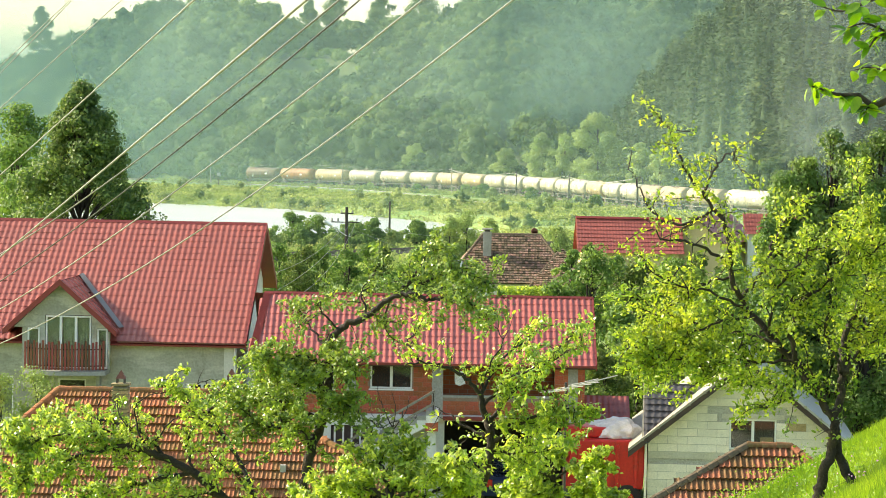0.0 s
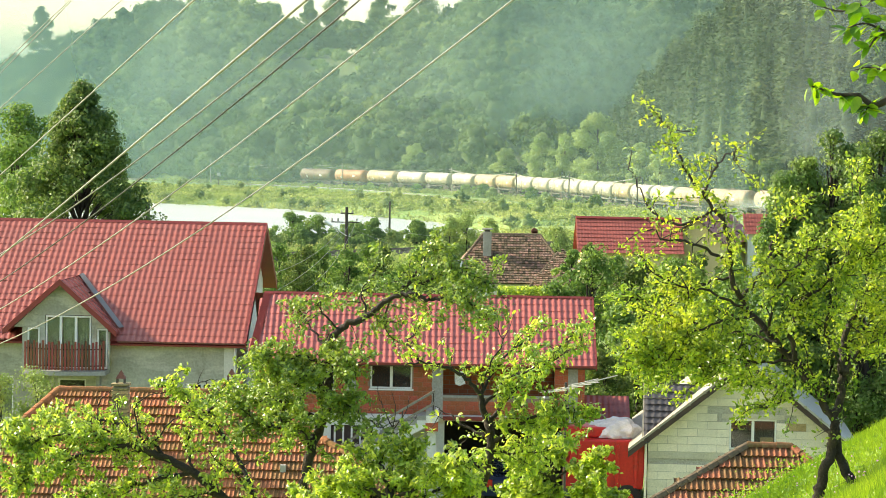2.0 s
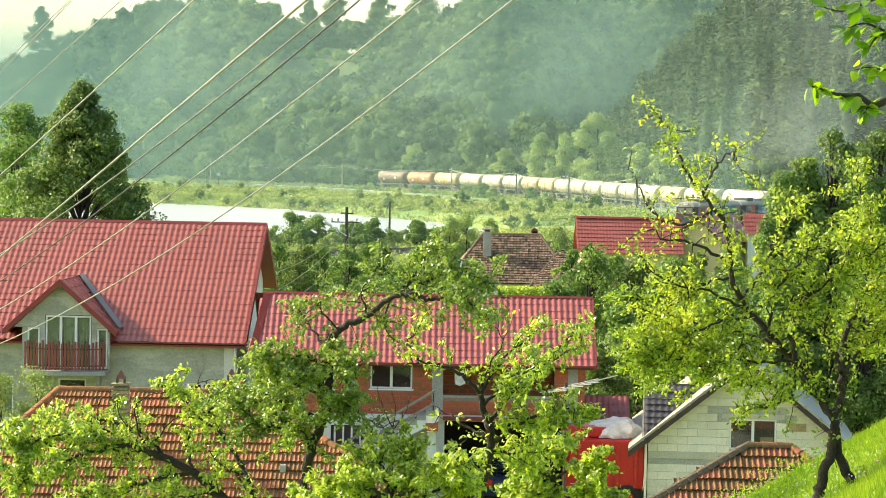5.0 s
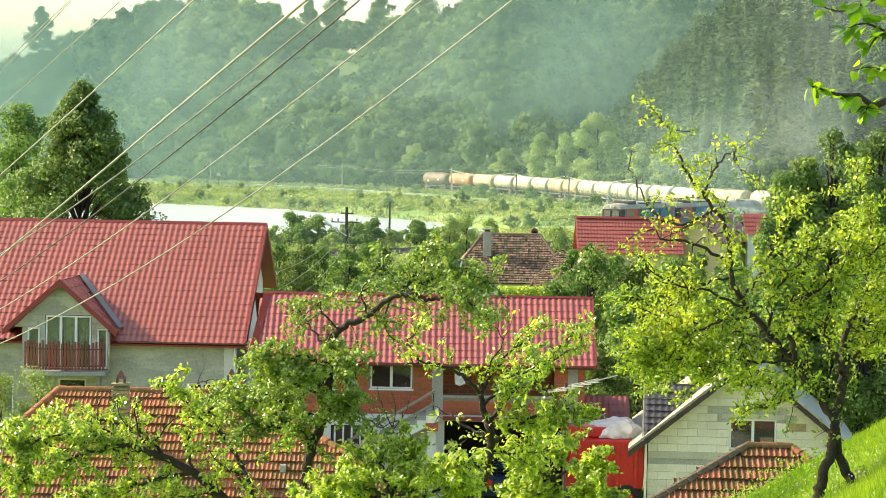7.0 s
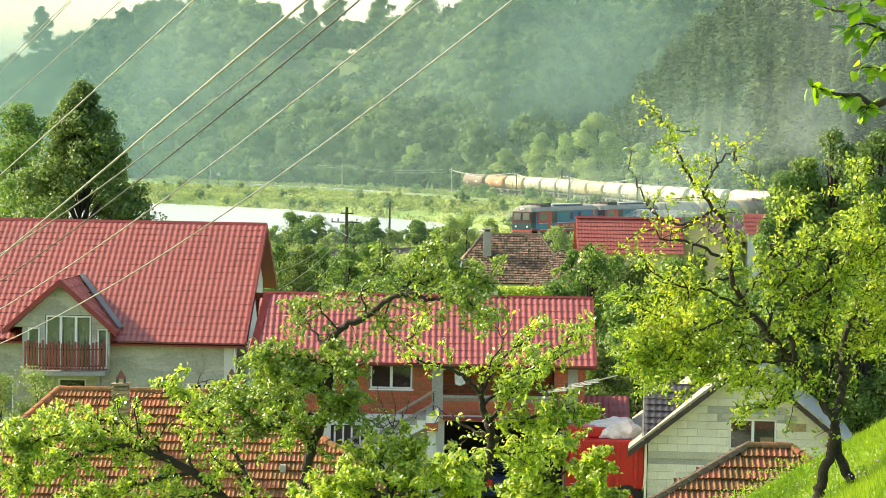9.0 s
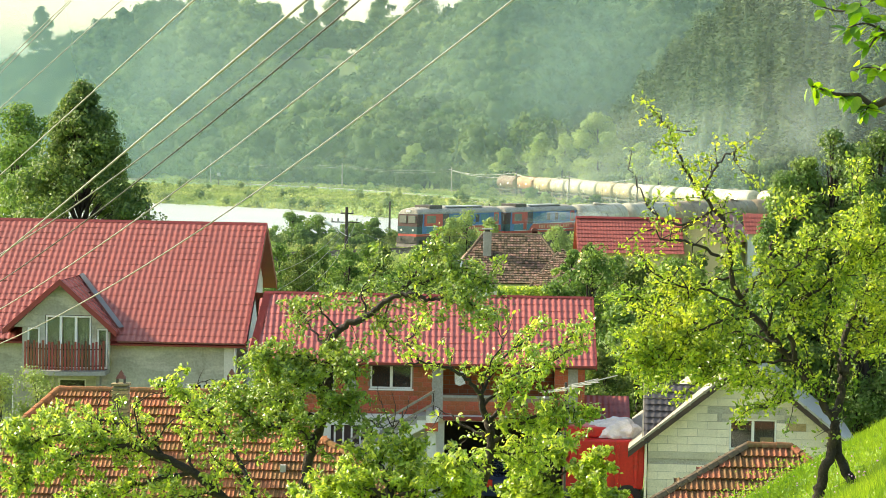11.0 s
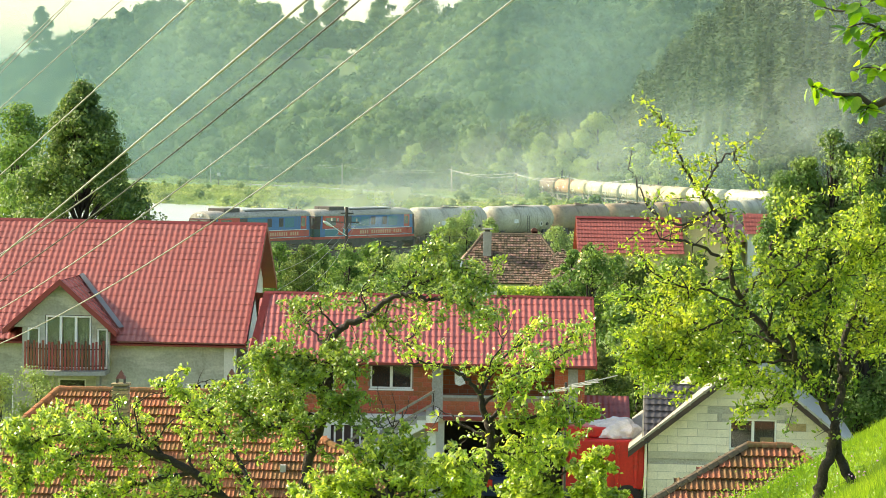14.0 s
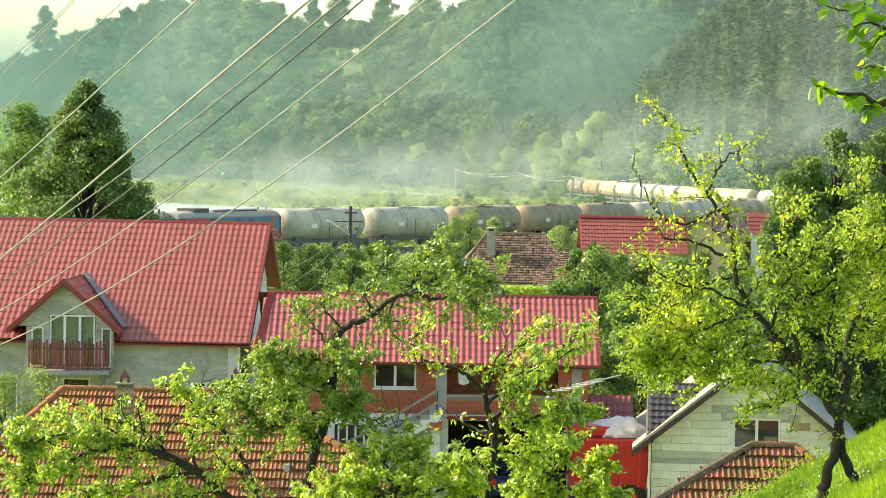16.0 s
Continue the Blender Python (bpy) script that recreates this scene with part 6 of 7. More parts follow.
for sx in (273, 328, 378, 426, 484, 540):
    c, d = track(sx), track(sx + 1) - track(sx)
    c = c + unit(np.array((-d[1], d[0], 0.0))) * 5.0
    lean = 0.15 * math.sin(sx - 7)
    z = float(ground(c[0], c[1]))
    p = thing("telegraph_pole", pose(c[0], c[1], z), "thin grey telegraph pole beside the line", "telegraph pole", "telegraph poles along the line")
    part("post", rod((0, 0, -0.1), (lean, 0, 6.6), 0.16, None, 8, 0.12), M["pale_pole"] if sx > 400 else M["pole_wood"], p)
    part("crossarm", box(-0.8 + lean, 0.8 + lean, -0.06, 0.06, 6.1, 6.24), M["pole_wood"], p)
    tele.append(Vector((c[0] + lean, c[1], z + 6.2)))


def wire(p, q, sag, r, material, label, n=24, name="overhead_wire"):
    p, q = Vector(p), Vector(q)
    pts = [p.lerp(q, k / n) - Vector((0, 0, 4 * sag * (k / n) * (1 - k / n))) for k in range(n + 1)]
    v, f = tubes([(np.array(pts), r, r)], 6)
    return tagged(new(name, mesh_np(name, v, f, material, smoothed=True)), label, "wire", "overhead wires")


for k, (a, b) in enumerate(zip(tele, tele[1:])):
    for dx, dz in ((-0.7, 0.0), (0.7, -0.5)):
        wire(a + Vector((dx, 0, dz)), b + Vector((dx, 0, dz)), 0.9, 0.04 if k < 3 else 0.016, M["tele_wire"], "pale telegraph wire sagging between poles", 12)


for a, b, sag in (((-5.5, 150.0, 6.1), (-5.6, 86.2, 6.0), 0.7), ((-5.2, 150.0, 6.1), (-4.7, 86.2, 5.95), 0.8), ((-5.9, 150.0, 5.9), (-6.0, 92.0, 6.3), 0.6),
                  ((-5.2, 150.0, 6.15), (3.2, 187.0, 4.0), 0.6), ((-5.0, 150.0, 5.6), (6.5, 183.9, 1.2), 0.8)):
    wire(a, b, 0.6 * sag, 0.007, M["wire"], "thin pale service wire from the pole to a house", 16)


def aerial():
    a = thing("tv_aerial", pose(2.97, 60.0, 0), "rusty mast with an aluminium television aerial", "aerial")
    g = float(ground(2.97, 60.0))
    part("mast", rod((0, 0, g - 0.1), (0, 0, 5.55), 0.035), M["pole_wood"], a)
    part("boom", rod((-0.42, 0, 5.30), (1.2, -0.2, 5.76), 0.014), M["zinc"], a)
    for k in range(5):
        x = -0.3 + k * 0.19
        y, z = -0.02 - k * 0.02, 5.335 + k * 0.054
        part("element", rod((x - 0.30, y + 0.35, z - 0.06), (x + 0.30, y - 0.35, z + 0.06), 0.008, None, 6), M["zinc"], a)
    b = rod((0.05, 0.1, 5.46), (0.75, -0.1, 5.66), 0.012, None, 6)
    rod((0.05, 0.1, 5.40), (0.75, -0.1, 5.60), 0.012, b, 6)
    part("dipole", b, M["zinc"], a)


aerial()


# ---- yard: red machine with a plastic-wrapped load, car ----
def machine():
    c = thing("farm_trailer", pose(5.35, 82.0, -0.75), "bright red farm trailer with a plastic-wrapped load", "trailer")
    b = prism([(-1.30, 0.75), (1.25, 0.75), (1.35, 2.35), (-1.05, 2.35)], "y", -0.1, 2.2)
    bmesh.ops.bevel(b, geom=b.edges[:], offset=0.06, segments=2, affect="EDGES", profile=0.6)
    part("body", b, M["machine_red"], c)
    for x in (-0.8, -0.2, 0.4, 1.0):
        part("rib", box(x - 0.06, x + 0.06, -0.16, -0.104, 0.8, 2.2, None, 0.02), M["machine_red"], c)
    part("hood", box(-1.35, 0.1, 0.3, 1.6, 2.36, 2.72, None, 0.08), M["machine_red"], c)
    part("frame", box(-1.2, 1.2, 0.1, 2.0, 0.5, 0.74), M["under"], c)
    for x in (-0.75, 0.75):
        for y in (0.0, 2.1):
            b = rod((x, y - 0.14, 0.45), (x, y + 0.14, 0.45), 0.45, None, 22)
            wheel = part("wheel", b, M["rubber"], c)
            part("hub", rod((x, y - 0.17, 0.45), (x, y + 0.17, 0.45), 0.22, None, 14), M["machine_red"], wheel)
    bags = thing("plastic_sheet", pose(5.75, 82.9, 1.62), "crumpled white plastic sheeting over a load", "plastic sheet")
    rngp = np.random.default_rng(4)
    b = bmesh.new()
    bmesh.ops.create_icosphere(b, subdivisions=4, radius=1, matrix=Matrix.Diagonal((0.95, 0.75, 0.62, 1)))
    for v in b.verts:
        k = 1 + 0.16 * noise.noise(v.co * 3.1) + 0.10 * noise.noise(v.co * 8.0)
        v.co = Vector((v.co.x * k, v.co.y * k, max(0.0, v.co.z * k)))
    part("sheet", b, M["bag"], bags)


machine()


def car():
    c = thing("car", pose(2.2, 84.6, -0.75, 0, 0, 90), "dark blue car parked in the garage", "car")
    prof = [(-2.1, 0.35), (-2.15, 0.85), (-1.95, 0.98), (-1.45, 1.02), (-0.95, 1.42), (0.65, 1.45), (1.35, 1.0), (2.05, 0.85), (2.12, 0.35)]
    b = prism(prof, "y", -0.84, 0.84)
    bmesh.ops.bevel(b, geom=b.edges[:], offset=0.06, segments=2, affect="EDGES", profile=0.6)
    part("body", b, M["car_paint"], c)
    for y in (-0.62, 0.62):
        part("tail_lamp", box(-2.2, -2.12, y - 0.16, y + 0.16, 0.68, 0.92), M["tail_red"], c)
        for x in (-1.3, 1.3):
            part("wheel", rod((x, y * 1.2 - 0.1, 0.31), (x, y * 1.2 + 0.1, 0.31), 0.31, None, 20), M["rubber"], c)
    part("rear_window", prism([(-1.50, 1.05), (-1.02, 1.40), (-0.98, 1.38), (-1.44, 1.02)], "y", -0.6, 0.6), M["glass"], c)


car()

wash = thing("laundry", pose(0.45, 83.62, 3.6), "white striped laundry hanging on the balcony", "laundry")
part("cloth", prism([(0.0, -0.02), (0.34, 0.0), (0.36, -0.42), (0.18, -0.50), (0.02, -0.44)], "y", -0.015, 0.015), M["laundry"], wash)
# ---- trees ----
def bough_along(plan, r0, r1, leafy, *way):
    """Adds a limb to a tree's plan: its first and last radius, how leafy it is, and its way."""
    plan.append((r0, r1, leafy, way))


def orchard_tree(label, leaf, count, size, seed, limbs, twig=0.45, narrow=0.45, droop=0.5):
    """A fruit tree from its main limbs (first radius, last radius, leafiness, points): twigs sprout along them and carry the leaves."""
    rngt = np.random.default_rng(seed)
    base = np.array(limbs[0][3][0])
    g = float(ground(base[0], base[1]))
    t = thing("fruit_tree", pose(base[0], base[1], g - 0.05), label, "fruit tree", "orchard trees")
    off = np.array((base[0], base[1], g - 0.05))
    wood, twigs, tips, outs, weights = [], [], [], [], []
    if base[2] > g:
        wood.append((np.array(((base[0], base[1], g - 0.1), base)) - off, limbs[0][0] * 1.15, limbs[0][0]))
    for r0, r1, leafy, pts in limbs:
        n = max(6, len(pts) * 5)
        c = curve_through(pts, n)
        length = np.linalg.norm(np.diff(c, axis=0), axis=1).sum()
        c[1:-1] += rngt.normal(0, 0.012, c[1:-1].shape)
        wood.append((c - off, r0, r1))
        bare = leafy < 0.15
        for k in range(int(length * (16 if not bare else 7) * max(leafy, 0.35)) + 2):
            i = int(n * (0.15 + 0.85 * rngt.random() ** 0.8)) if leafy > 0.5 else int(n * rngt.random())
            i = min(max(i, 1), n - 1)
            d = unit(rngt.normal(size=3) * (1, 1.2, 1) + (0, 0, 0.25) + 0.6 * unit(c[i] - c[i - 1]))
            ln = twig * rngt.uniform(0.3, 1.0) * (0.6 if bare else 1.0)
            q = [c[i], c[i] + d * ln * 0.5 + rngt.normal(0, 0.03, 3), c[i] + d * ln + rngt.normal(0, 0.05, 3) - (0, 0, 0.05)]
            tw = curve_through(q, 6)
            twigs.append((tw - off, 0.007, 0.002))
            if not bare or rngt.random() < 0.15:
                tips.append(tw), weights.append(ln * leafy)
    v, f = tubes(wood, 9)
    part("trunk", mesh_np("trunk", v, f, M["bark"], smoothed=True), None, t)
    v, f = tubes(twigs, 4)
    part("twig_spray", mesh_np("twig_spray", v, f, M["bark"]), None, t)["kind"] = "stuff"
    tips, weights = np.array(tips), np.array(weights)
    pick = rngt.choice(len(tips), count, p=weights / weights.sum())
    u = rngt.random(count) ** 0.6 * 5
    i = np.minimum(u.astype(int), 4)
    c = tips[pick, i] + (tips[pick, i + 1] - tips[pick, i]) * (u - i)[:, None] + rngt.normal(0, 0.036, (count, 3)) - off
    v, f = oval_leaves(rngt, c, np.array((-0.15, -0.25, 0.8)) * np.ones((count, 1)), size, 0.75, narrow, droop)
    part("crown", mesh_np("crown", v, f, leaf), None, t)["kind"] = "stuff"
    return t


boughs = []
bough_along(boughs, 0.060, 0.045, 0.0, (3.89, 26.00, 7.63), (3.94, 26.00, 7.87), (4.02, 26.00, 8.16), (4.05, 26.00, 8.45))
bough_along(boughs, 0.058, 0.045, 0.0, (4.32, 26.00, 7.61), (4.25, 26.03, 7.84), (4.13, 26.07, 8.06), (4.07, 26.10, 8.44))
bough_along(boughs, 0.046, 0.032, 0.25, (4.04, 26.00, 8.25), (4.05, 26.00, 8.45), (3.89, 26.05, 8.73), (3.66, 26.10, 9.02), (3.43, 26.15, 9.30), (3.17, 26.20, 9.58))
bough_along(boughs, 0.032, 0.006, 0.9, (3.14, 26.00, 9.60), (3.00, 25.96, 9.83), (2.93, 25.91, 10.18), (2.85, 25.87, 10.49), (2.64, 25.83, 10.78), (2.44, 25.79, 11.04), (2.30, 25.74, 11.35), (2.14, 25.70, 11.60))
bough_along(boughs, 0.046, 0.038, 0.2, (4.04, 26.00, 8.25), (4.05, 26.00, 8.45), (4.11, 26.05, 8.74), (4.13, 26.10, 8.97))
bough_along(boughs, 0.037, 0.013, 1.3, (4.11, 26.00, 8.98), (4.34, 26.20, 9.20), (4.62, 26.40, 9.39), (4.96, 26.60, 9.65))
bough_along(boughs, 0.039, 0.009, 1.6, (4.11, 26.00, 8.98), (4.16, 26.16, 9.31), (4.32, 26.32, 9.65), (4.49, 26.48, 10.00), (4.47, 26.64, 10.47), (4.34, 26.80, 10.94))
bough_along(boughs, 0.031, 0.008, 1.3, (3.71, 26.00, 8.97), (3.58, 25.90, 9.27), (3.62, 25.80, 9.65), (3.82, 25.70, 9.86), (4.14, 25.60, 10.07), (4.44, 25.50, 10.34))
bough_along(boughs, 0.020, 0.005, 0.55, (2.92, 26.00, 10.10), (2.65, 25.87, 10.23), (2.32, 25.73, 10.32), (2.08, 25.60, 10.43))
bough_along(boughs, 0.017, 0.004, 0.22, (2.77, 26.00, 10.62), (2.46, 26.08, 10.48), (2.18, 26.15, 10.56), (2.00, 26.22, 10.85), (1.90, 26.30, 11.02))
bough_along(boughs, 0.017, 0.004, 1.3, (3.59, 26.00, 9.08), (3.16, 25.82, 9.09), (2.68, 25.65, 9.18), (2.21, 25.48, 9.11), (1.91, 25.30, 9.29))
bough_along(boughs, 0.017, 0.004, 1.3, (3.44, 26.00, 9.28), (2.97, 26.23, 9.37), (2.52, 26.47, 9.47), (2.07, 26.70, 9.65))
bough_along(boughs, 0.017, 0.004, 0.6, (3.17, 26.00, 9.57), (2.73, 25.73, 9.78), (2.31, 25.47, 9.90), (1.94, 25.20, 10.08))
bough_along(boughs, 0.016, 0.004, 1.2, (3.83, 26.00, 8.80), (3.46, 26.30, 8.82), (3.08, 26.60, 8.78), (2.64, 26.90, 8.87))
bough_along(boughs, 0.016, 0.004, 0.9, (3.95, 26.00, 8.65), (3.68, 25.83, 9.10), (3.55, 25.67, 8.77), (3.25, 25.50, 8.66))
bough_along(boughs, 0.016, 0.004, 0.6, (2.65, 26.00, 10.78), (2.77, 26.10, 11.04), (2.93, 26.20, 11.21), (3.06, 26.30, 11.04))
bough_along(boughs, 0.023, 0.005, 0.8, (3.05, 26.00, 9.71), (3.30, 26.20, 10.00), (3.44, 26.40, 10.28), (3.64, 26.60, 10.57), (3.90, 26.80, 10.75))
bough_along(boughs, 0.016, 0.004, 1.2, (3.35, 26.00, 9.37), (3.36, 25.70, 9.79), (3.60, 25.40, 10.16), (3.83, 25.10, 10.40))
bough_along(boughs, 0.016, 0.004, 1.2, (4.11, 26.00, 9.03), (3.90, 25.80, 9.39), (3.97, 25.60, 9.81), (4.04, 25.40, 10.33))
bough_along(boughs, 0.014, 0.004, 1.7, (3.20, 25.95, 9.55), (2.62, 25.65, 9.42), (2.15, 25.45, 9.22), (1.95, 25.35, 9.02))
bough_along(boughs, 0.014, 0.004, 1.7, (3.05, 26.15, 9.35), (2.50, 26.40, 9.18), (2.22, 26.50, 9.00))
bough_along(boughs, 0.014, 0.004, 1.5, (3.30, 25.90, 9.45), (2.95, 25.60, 9.20), (2.70, 25.45, 9.05), (2.62, 25.40, 8.92))
bough_along(boughs, 0.014, 0.004, 1.3, (2.95, 26.00, 9.95), (2.60, 25.80, 9.85), (2.25, 25.65, 9.62), (2.02, 25.55, 9.40))
orchard_tree("plum tree with sunlit lime-green leaves on the grassy slope", M["leaf_plum"], 25000, 0.054, 11, boughs)

boughs = []
bough_along(boughs, 0.065, 0.050, 0.1, (-1.61, 30.00, 6.89), (-1.59, 30.00, 7.23), (-1.51, 30.00, 7.63), (-1.38, 30.00, 8.04), (-1.32, 30.00, 8.44), (-1.34, 30.00, 8.84))
bough_along(boughs, 0.047, 0.022, 0.5, (-1.34, 30.00, 8.84), (-1.18, 29.94, 9.04), (-0.88, 29.88, 9.19), (-0.67, 29.82, 9.38), (-0.41, 29.76, 9.46), (-0.15, 29.70, 9.42))
bough_along(boughs, 0.025, 0.006, 1.2, (-0.62, 30.00, 9.39), (-0.41, 30.10, 9.56), (-0.26, 30.20, 9.79), (-0.13, 30.30, 9.99))
bough_along(boughs, 0.022, 0.004, 1.5, (-0.42, 30.00, 9.45), (-0.09, 30.20, 9.66), (0.25, 30.40, 9.72), (0.52, 30.60, 9.58))
bough_along(boughs, 0.022, 0.004, 1.4, (-0.15, 30.00, 9.40), (0.12, 29.80, 9.42), (0.38, 29.60, 9.37), (0.58, 29.40, 9.19))
bough_along(boughs, 0.014, 0.004, 1.0, (-0.88, 30.00, 9.19), (-0.96, 30.15, 9.44), (-0.83, 30.30, 9.64))
bough_along(boughs, 0.018, 0.004, 0.9, (-1.33, 30.00, 8.78), (-1.56, 30.20, 9.02), (-1.71, 30.40, 9.24))
bough_along(boughs, 0.014, 0.004, 0.7, (-1.21, 30.00, 9.01), (-1.47, 29.80, 9.32), (-1.27, 29.60, 9.44))
bough_along(boughs, 0.022, 0.004, 1.2, (-1.37, 30.00, 8.57), (-1.47, 29.87, 8.65), (-1.66, 29.73, 8.73), (-1.85, 29.60, 8.67))
bough_along(boughs, 0.029, 0.007, 1.6, (-1.40, 30.00, 7.97), (-1.74, 30.13, 8.05), (-2.02, 30.27, 8.20), (-2.24, 30.40, 8.45))
bough_along(boughs, 0.022, 0.004, 1.5, (-1.37, 30.00, 8.24), (-1.73, 29.80, 8.39), (-1.98, 29.60, 8.60), (-2.04, 29.40, 8.75))
bough_along(boughs, 0.022, 0.004, 1.5, (-1.46, 30.00, 7.77), (-1.88, 30.27, 7.79), (-2.31, 30.53, 7.89), (-2.54, 30.80, 8.14))
bough_along(boughs, 0.022, 0.004, 0.5, (-1.37, 30.00, 8.17), (-1.06, 29.83, 8.13), (-0.78, 29.67, 7.95), (-0.58, 29.50, 7.84))
bough_along(boughs, 0.018, 0.004, 0.8, (-1.34, 30.00, 8.44), (-1.15, 30.25, 8.55), (-0.96, 30.50, 8.74))
bough_along(boughs, 0.014, 0.004, 0.7, (-0.62, 30.00, 9.39), (-0.69, 30.30, 9.10), (-0.55, 30.60, 8.81))
bough_along(boughs, 0.020, 0.004, 1.9, (-1.46, 29.95, 7.90), (-1.30, 29.70, 8.10), (-1.12, 29.55, 8.22))
bough_along(boughs, 0.020, 0.004, 1.9, (-1.36, 29.95, 8.25), (-1.52, 29.70, 8.45), (-1.72, 29.55, 8.50))
bough_along(boughs, 0.018, 0.004, 1.9, (-1.33, 29.95, 8.55), (-1.20, 29.70, 8.66), (-1.05, 29.60, 8.62))
bough_along(boughs, 0.018, 0.004, 1.7, (-1.50, 29.95, 7.65), (-1.66, 29.72, 7.86), (-1.86, 29.60, 7.98))
orchard_tree("old orchard tree with arching boughs and dark green leaves", M["leaf_green"], 19000, 0.062, 12, boughs)

boughs = []
bough_along(boughs, 0.065, 0.043, 0.1, (-2.54, 32.00, 6.54), (-2.83, 32.00, 6.79), (-3.12, 32.00, 7.03), (-3.41, 32.00, 7.17), (-3.68, 32.00, 7.28))
bough_along(boughs, 0.036, 0.009, 1.6, (-3.41, 32.00, 7.17), (-3.90, 31.85, 7.36), (-4.37, 31.70, 7.30), (-4.84, 31.55, 7.10), (-5.24, 31.40, 6.90))
bough_along(boughs, 0.032, 0.007, 1.3, (-3.12, 32.00, 7.03), (-3.64, 32.17, 6.89), (-4.16, 32.33, 6.72), (-4.76, 32.50, 6.54))
bough_along(boughs, 0.025, 0.006, 1.3, (-3.41, 32.00, 7.17), (-3.87, 32.23, 7.53), (-4.41, 32.47, 7.61), (-4.95, 32.70, 7.57))
bough_along(boughs, 0.022, 0.006, 1.5, (-3.68, 32.00, 7.28), (-4.01, 31.95, 7.28), (-4.54, 31.90, 7.49), (-5.10, 31.85, 7.41), (-5.38, 31.80, 7.34))
bough_along(boughs, 0.043, 0.014, 0.2, (-2.26, 32.00, 6.55), (-2.41, 32.10, 6.85), (-2.53, 32.20, 7.13), (-2.76, 32.30, 7.47), (-2.96, 32.40, 7.75))
bough_along(boughs, 0.022, 0.004, 1.2, (-2.74, 32.00, 7.51), (-3.05, 31.87, 7.73), (-3.25, 31.73, 8.03), (-3.38, 31.60, 8.18))
bough_along(boughs, 0.022, 0.004, 0.8, (-2.92, 32.00, 7.79), (-2.80, 32.20, 7.99), (-2.74, 32.40, 8.11))
bough_along(boughs, 0.022, 0.004, 1.3, (-3.09, 32.00, 7.03), (-3.22, 32.20, 7.33), (-3.13, 32.40, 7.60), (-2.97, 32.60, 7.80))
bough_along(boughs, 0.022, 0.004, 1.2, (-2.83, 32.00, 6.79), (-3.16, 31.70, 6.75), (-3.55, 31.40, 6.68))
bough_along(boughs, 0.022, 0.004, 1.0, (-2.48, 32.00, 7.01), (-2.67, 31.75, 7.11), (-2.87, 31.50, 7.35))
bough_along(boughs, 0.014, 0.004, 0.1, (-3.68, 32.00, 7.28), (-3.85, 32.07, 7.62), (-3.83, 32.13, 7.90), (-3.44, 32.20, 8.05))
bough_along(boughs, 0.013, 0.004, 0.1, (-3.73, 32.00, 7.31), (-4.04, 32.15, 7.65), (-4.14, 32.30, 7.95))
bough_along(boughs, 0.013, 0.004, 0.1, (-3.84, 32.00, 7.34), (-4.26, 31.93, 7.56), (-4.29, 31.87, 7.89), (-4.11, 31.80, 8.08))
bough_along(boughs, 0.012, 0.004, 0.1, (-3.63, 32.00, 7.35), (-3.42, 32.02, 7.64), (-3.21, 32.05, 7.85), (-3.07, 32.08, 8.14), (-2.83, 32.10, 8.20))
bough_along(boughs, 0.022, 0.004, 1.4, (-4.70, 32.00, 7.26), (-5.08, 32.15, 7.38), (-5.32, 32.30, 7.50))
orchard_tree("leaning fruit tree with bright leaves and some bare dry twigs", M["leaf_lime"], 11000, 0.080, 13, boughs, 0.45, 0.38, 0.9)

boughs = []
bough_along(boughs, 0.054, 0.040, 0.1, (0.48, 31.00, 6.85), (0.59, 31.00, 7.27), (0.62, 31.00, 7.61), (0.56, 31.00, 7.89), (0.49, 31.00, 8.17))
bough_along(boughs, 0.029, 0.006, 0.45, (0.49, 31.00, 8.17), (0.31, 30.92, 8.39), (0.07, 30.85, 8.51), (-0.24, 30.78, 8.59), (-0.45, 30.70, 8.53))
bough_along(boughs, 0.032, 0.006, 1.0, (0.58, 31.00, 7.75), (0.84, 31.10, 8.16), (1.11, 31.20, 8.44), (1.42, 31.30, 8.71), (1.60, 31.40, 8.92))
bough_along(boughs, 0.029, 0.006, 1.5, (0.61, 31.00, 7.55), (0.97, 30.83, 7.85), (1.31, 30.67, 8.01), (1.64, 30.50, 8.10))
bough_along(boughs, 0.022, 0.004, 0.8, (0.49, 31.00, 8.17), (0.69, 31.23, 8.50), (0.97, 31.47, 8.76), (1.26, 31.70, 8.96))
bough_along(boughs, 0.022, 0.004, 0.9, (0.52, 31.00, 8.03), (0.82, 30.80, 8.40), (1.16, 30.60, 8.56), (1.69, 30.40, 8.86))
bough_along(boughs, 0.018, 0.004, 1.0, (-0.25, 31.00, 8.57), (-0.42, 31.10, 8.77), (-0.32, 31.20, 8.90))
bough_along(boughs, 0.022, 0.004, 0.2, (0.58, 31.00, 7.68), (0.36, 31.17, 7.73), (0.15, 31.33, 7.85), (-0.06, 31.50, 7.97))
bough_along(boughs, 0.022, 0.004, 1.2, (0.61, 31.00, 7.48), (0.92, 31.17, 7.46), (1.27, 31.33, 7.45), (1.63, 31.50, 7.57))
bough_along(boughs, 0.014, 0.004, 0.3, (0.49, 31.00, 8.17), (0.62, 31.03, 8.58), (0.75, 31.07, 8.86), (0.54, 31.10, 9.13))
bough_along(boughs, 0.014, 0.004, 0.3, (0.63, 31.00, 7.34), (0.29, 30.75, 7.36), (0.08, 30.50, 7.60))
orchard_tree("fruit tree with a forked trunk and yellow-green leaves", M["leaf_lime"], 4600, 0.088, 14, boughs, 0.45, 0.36, 1.0)

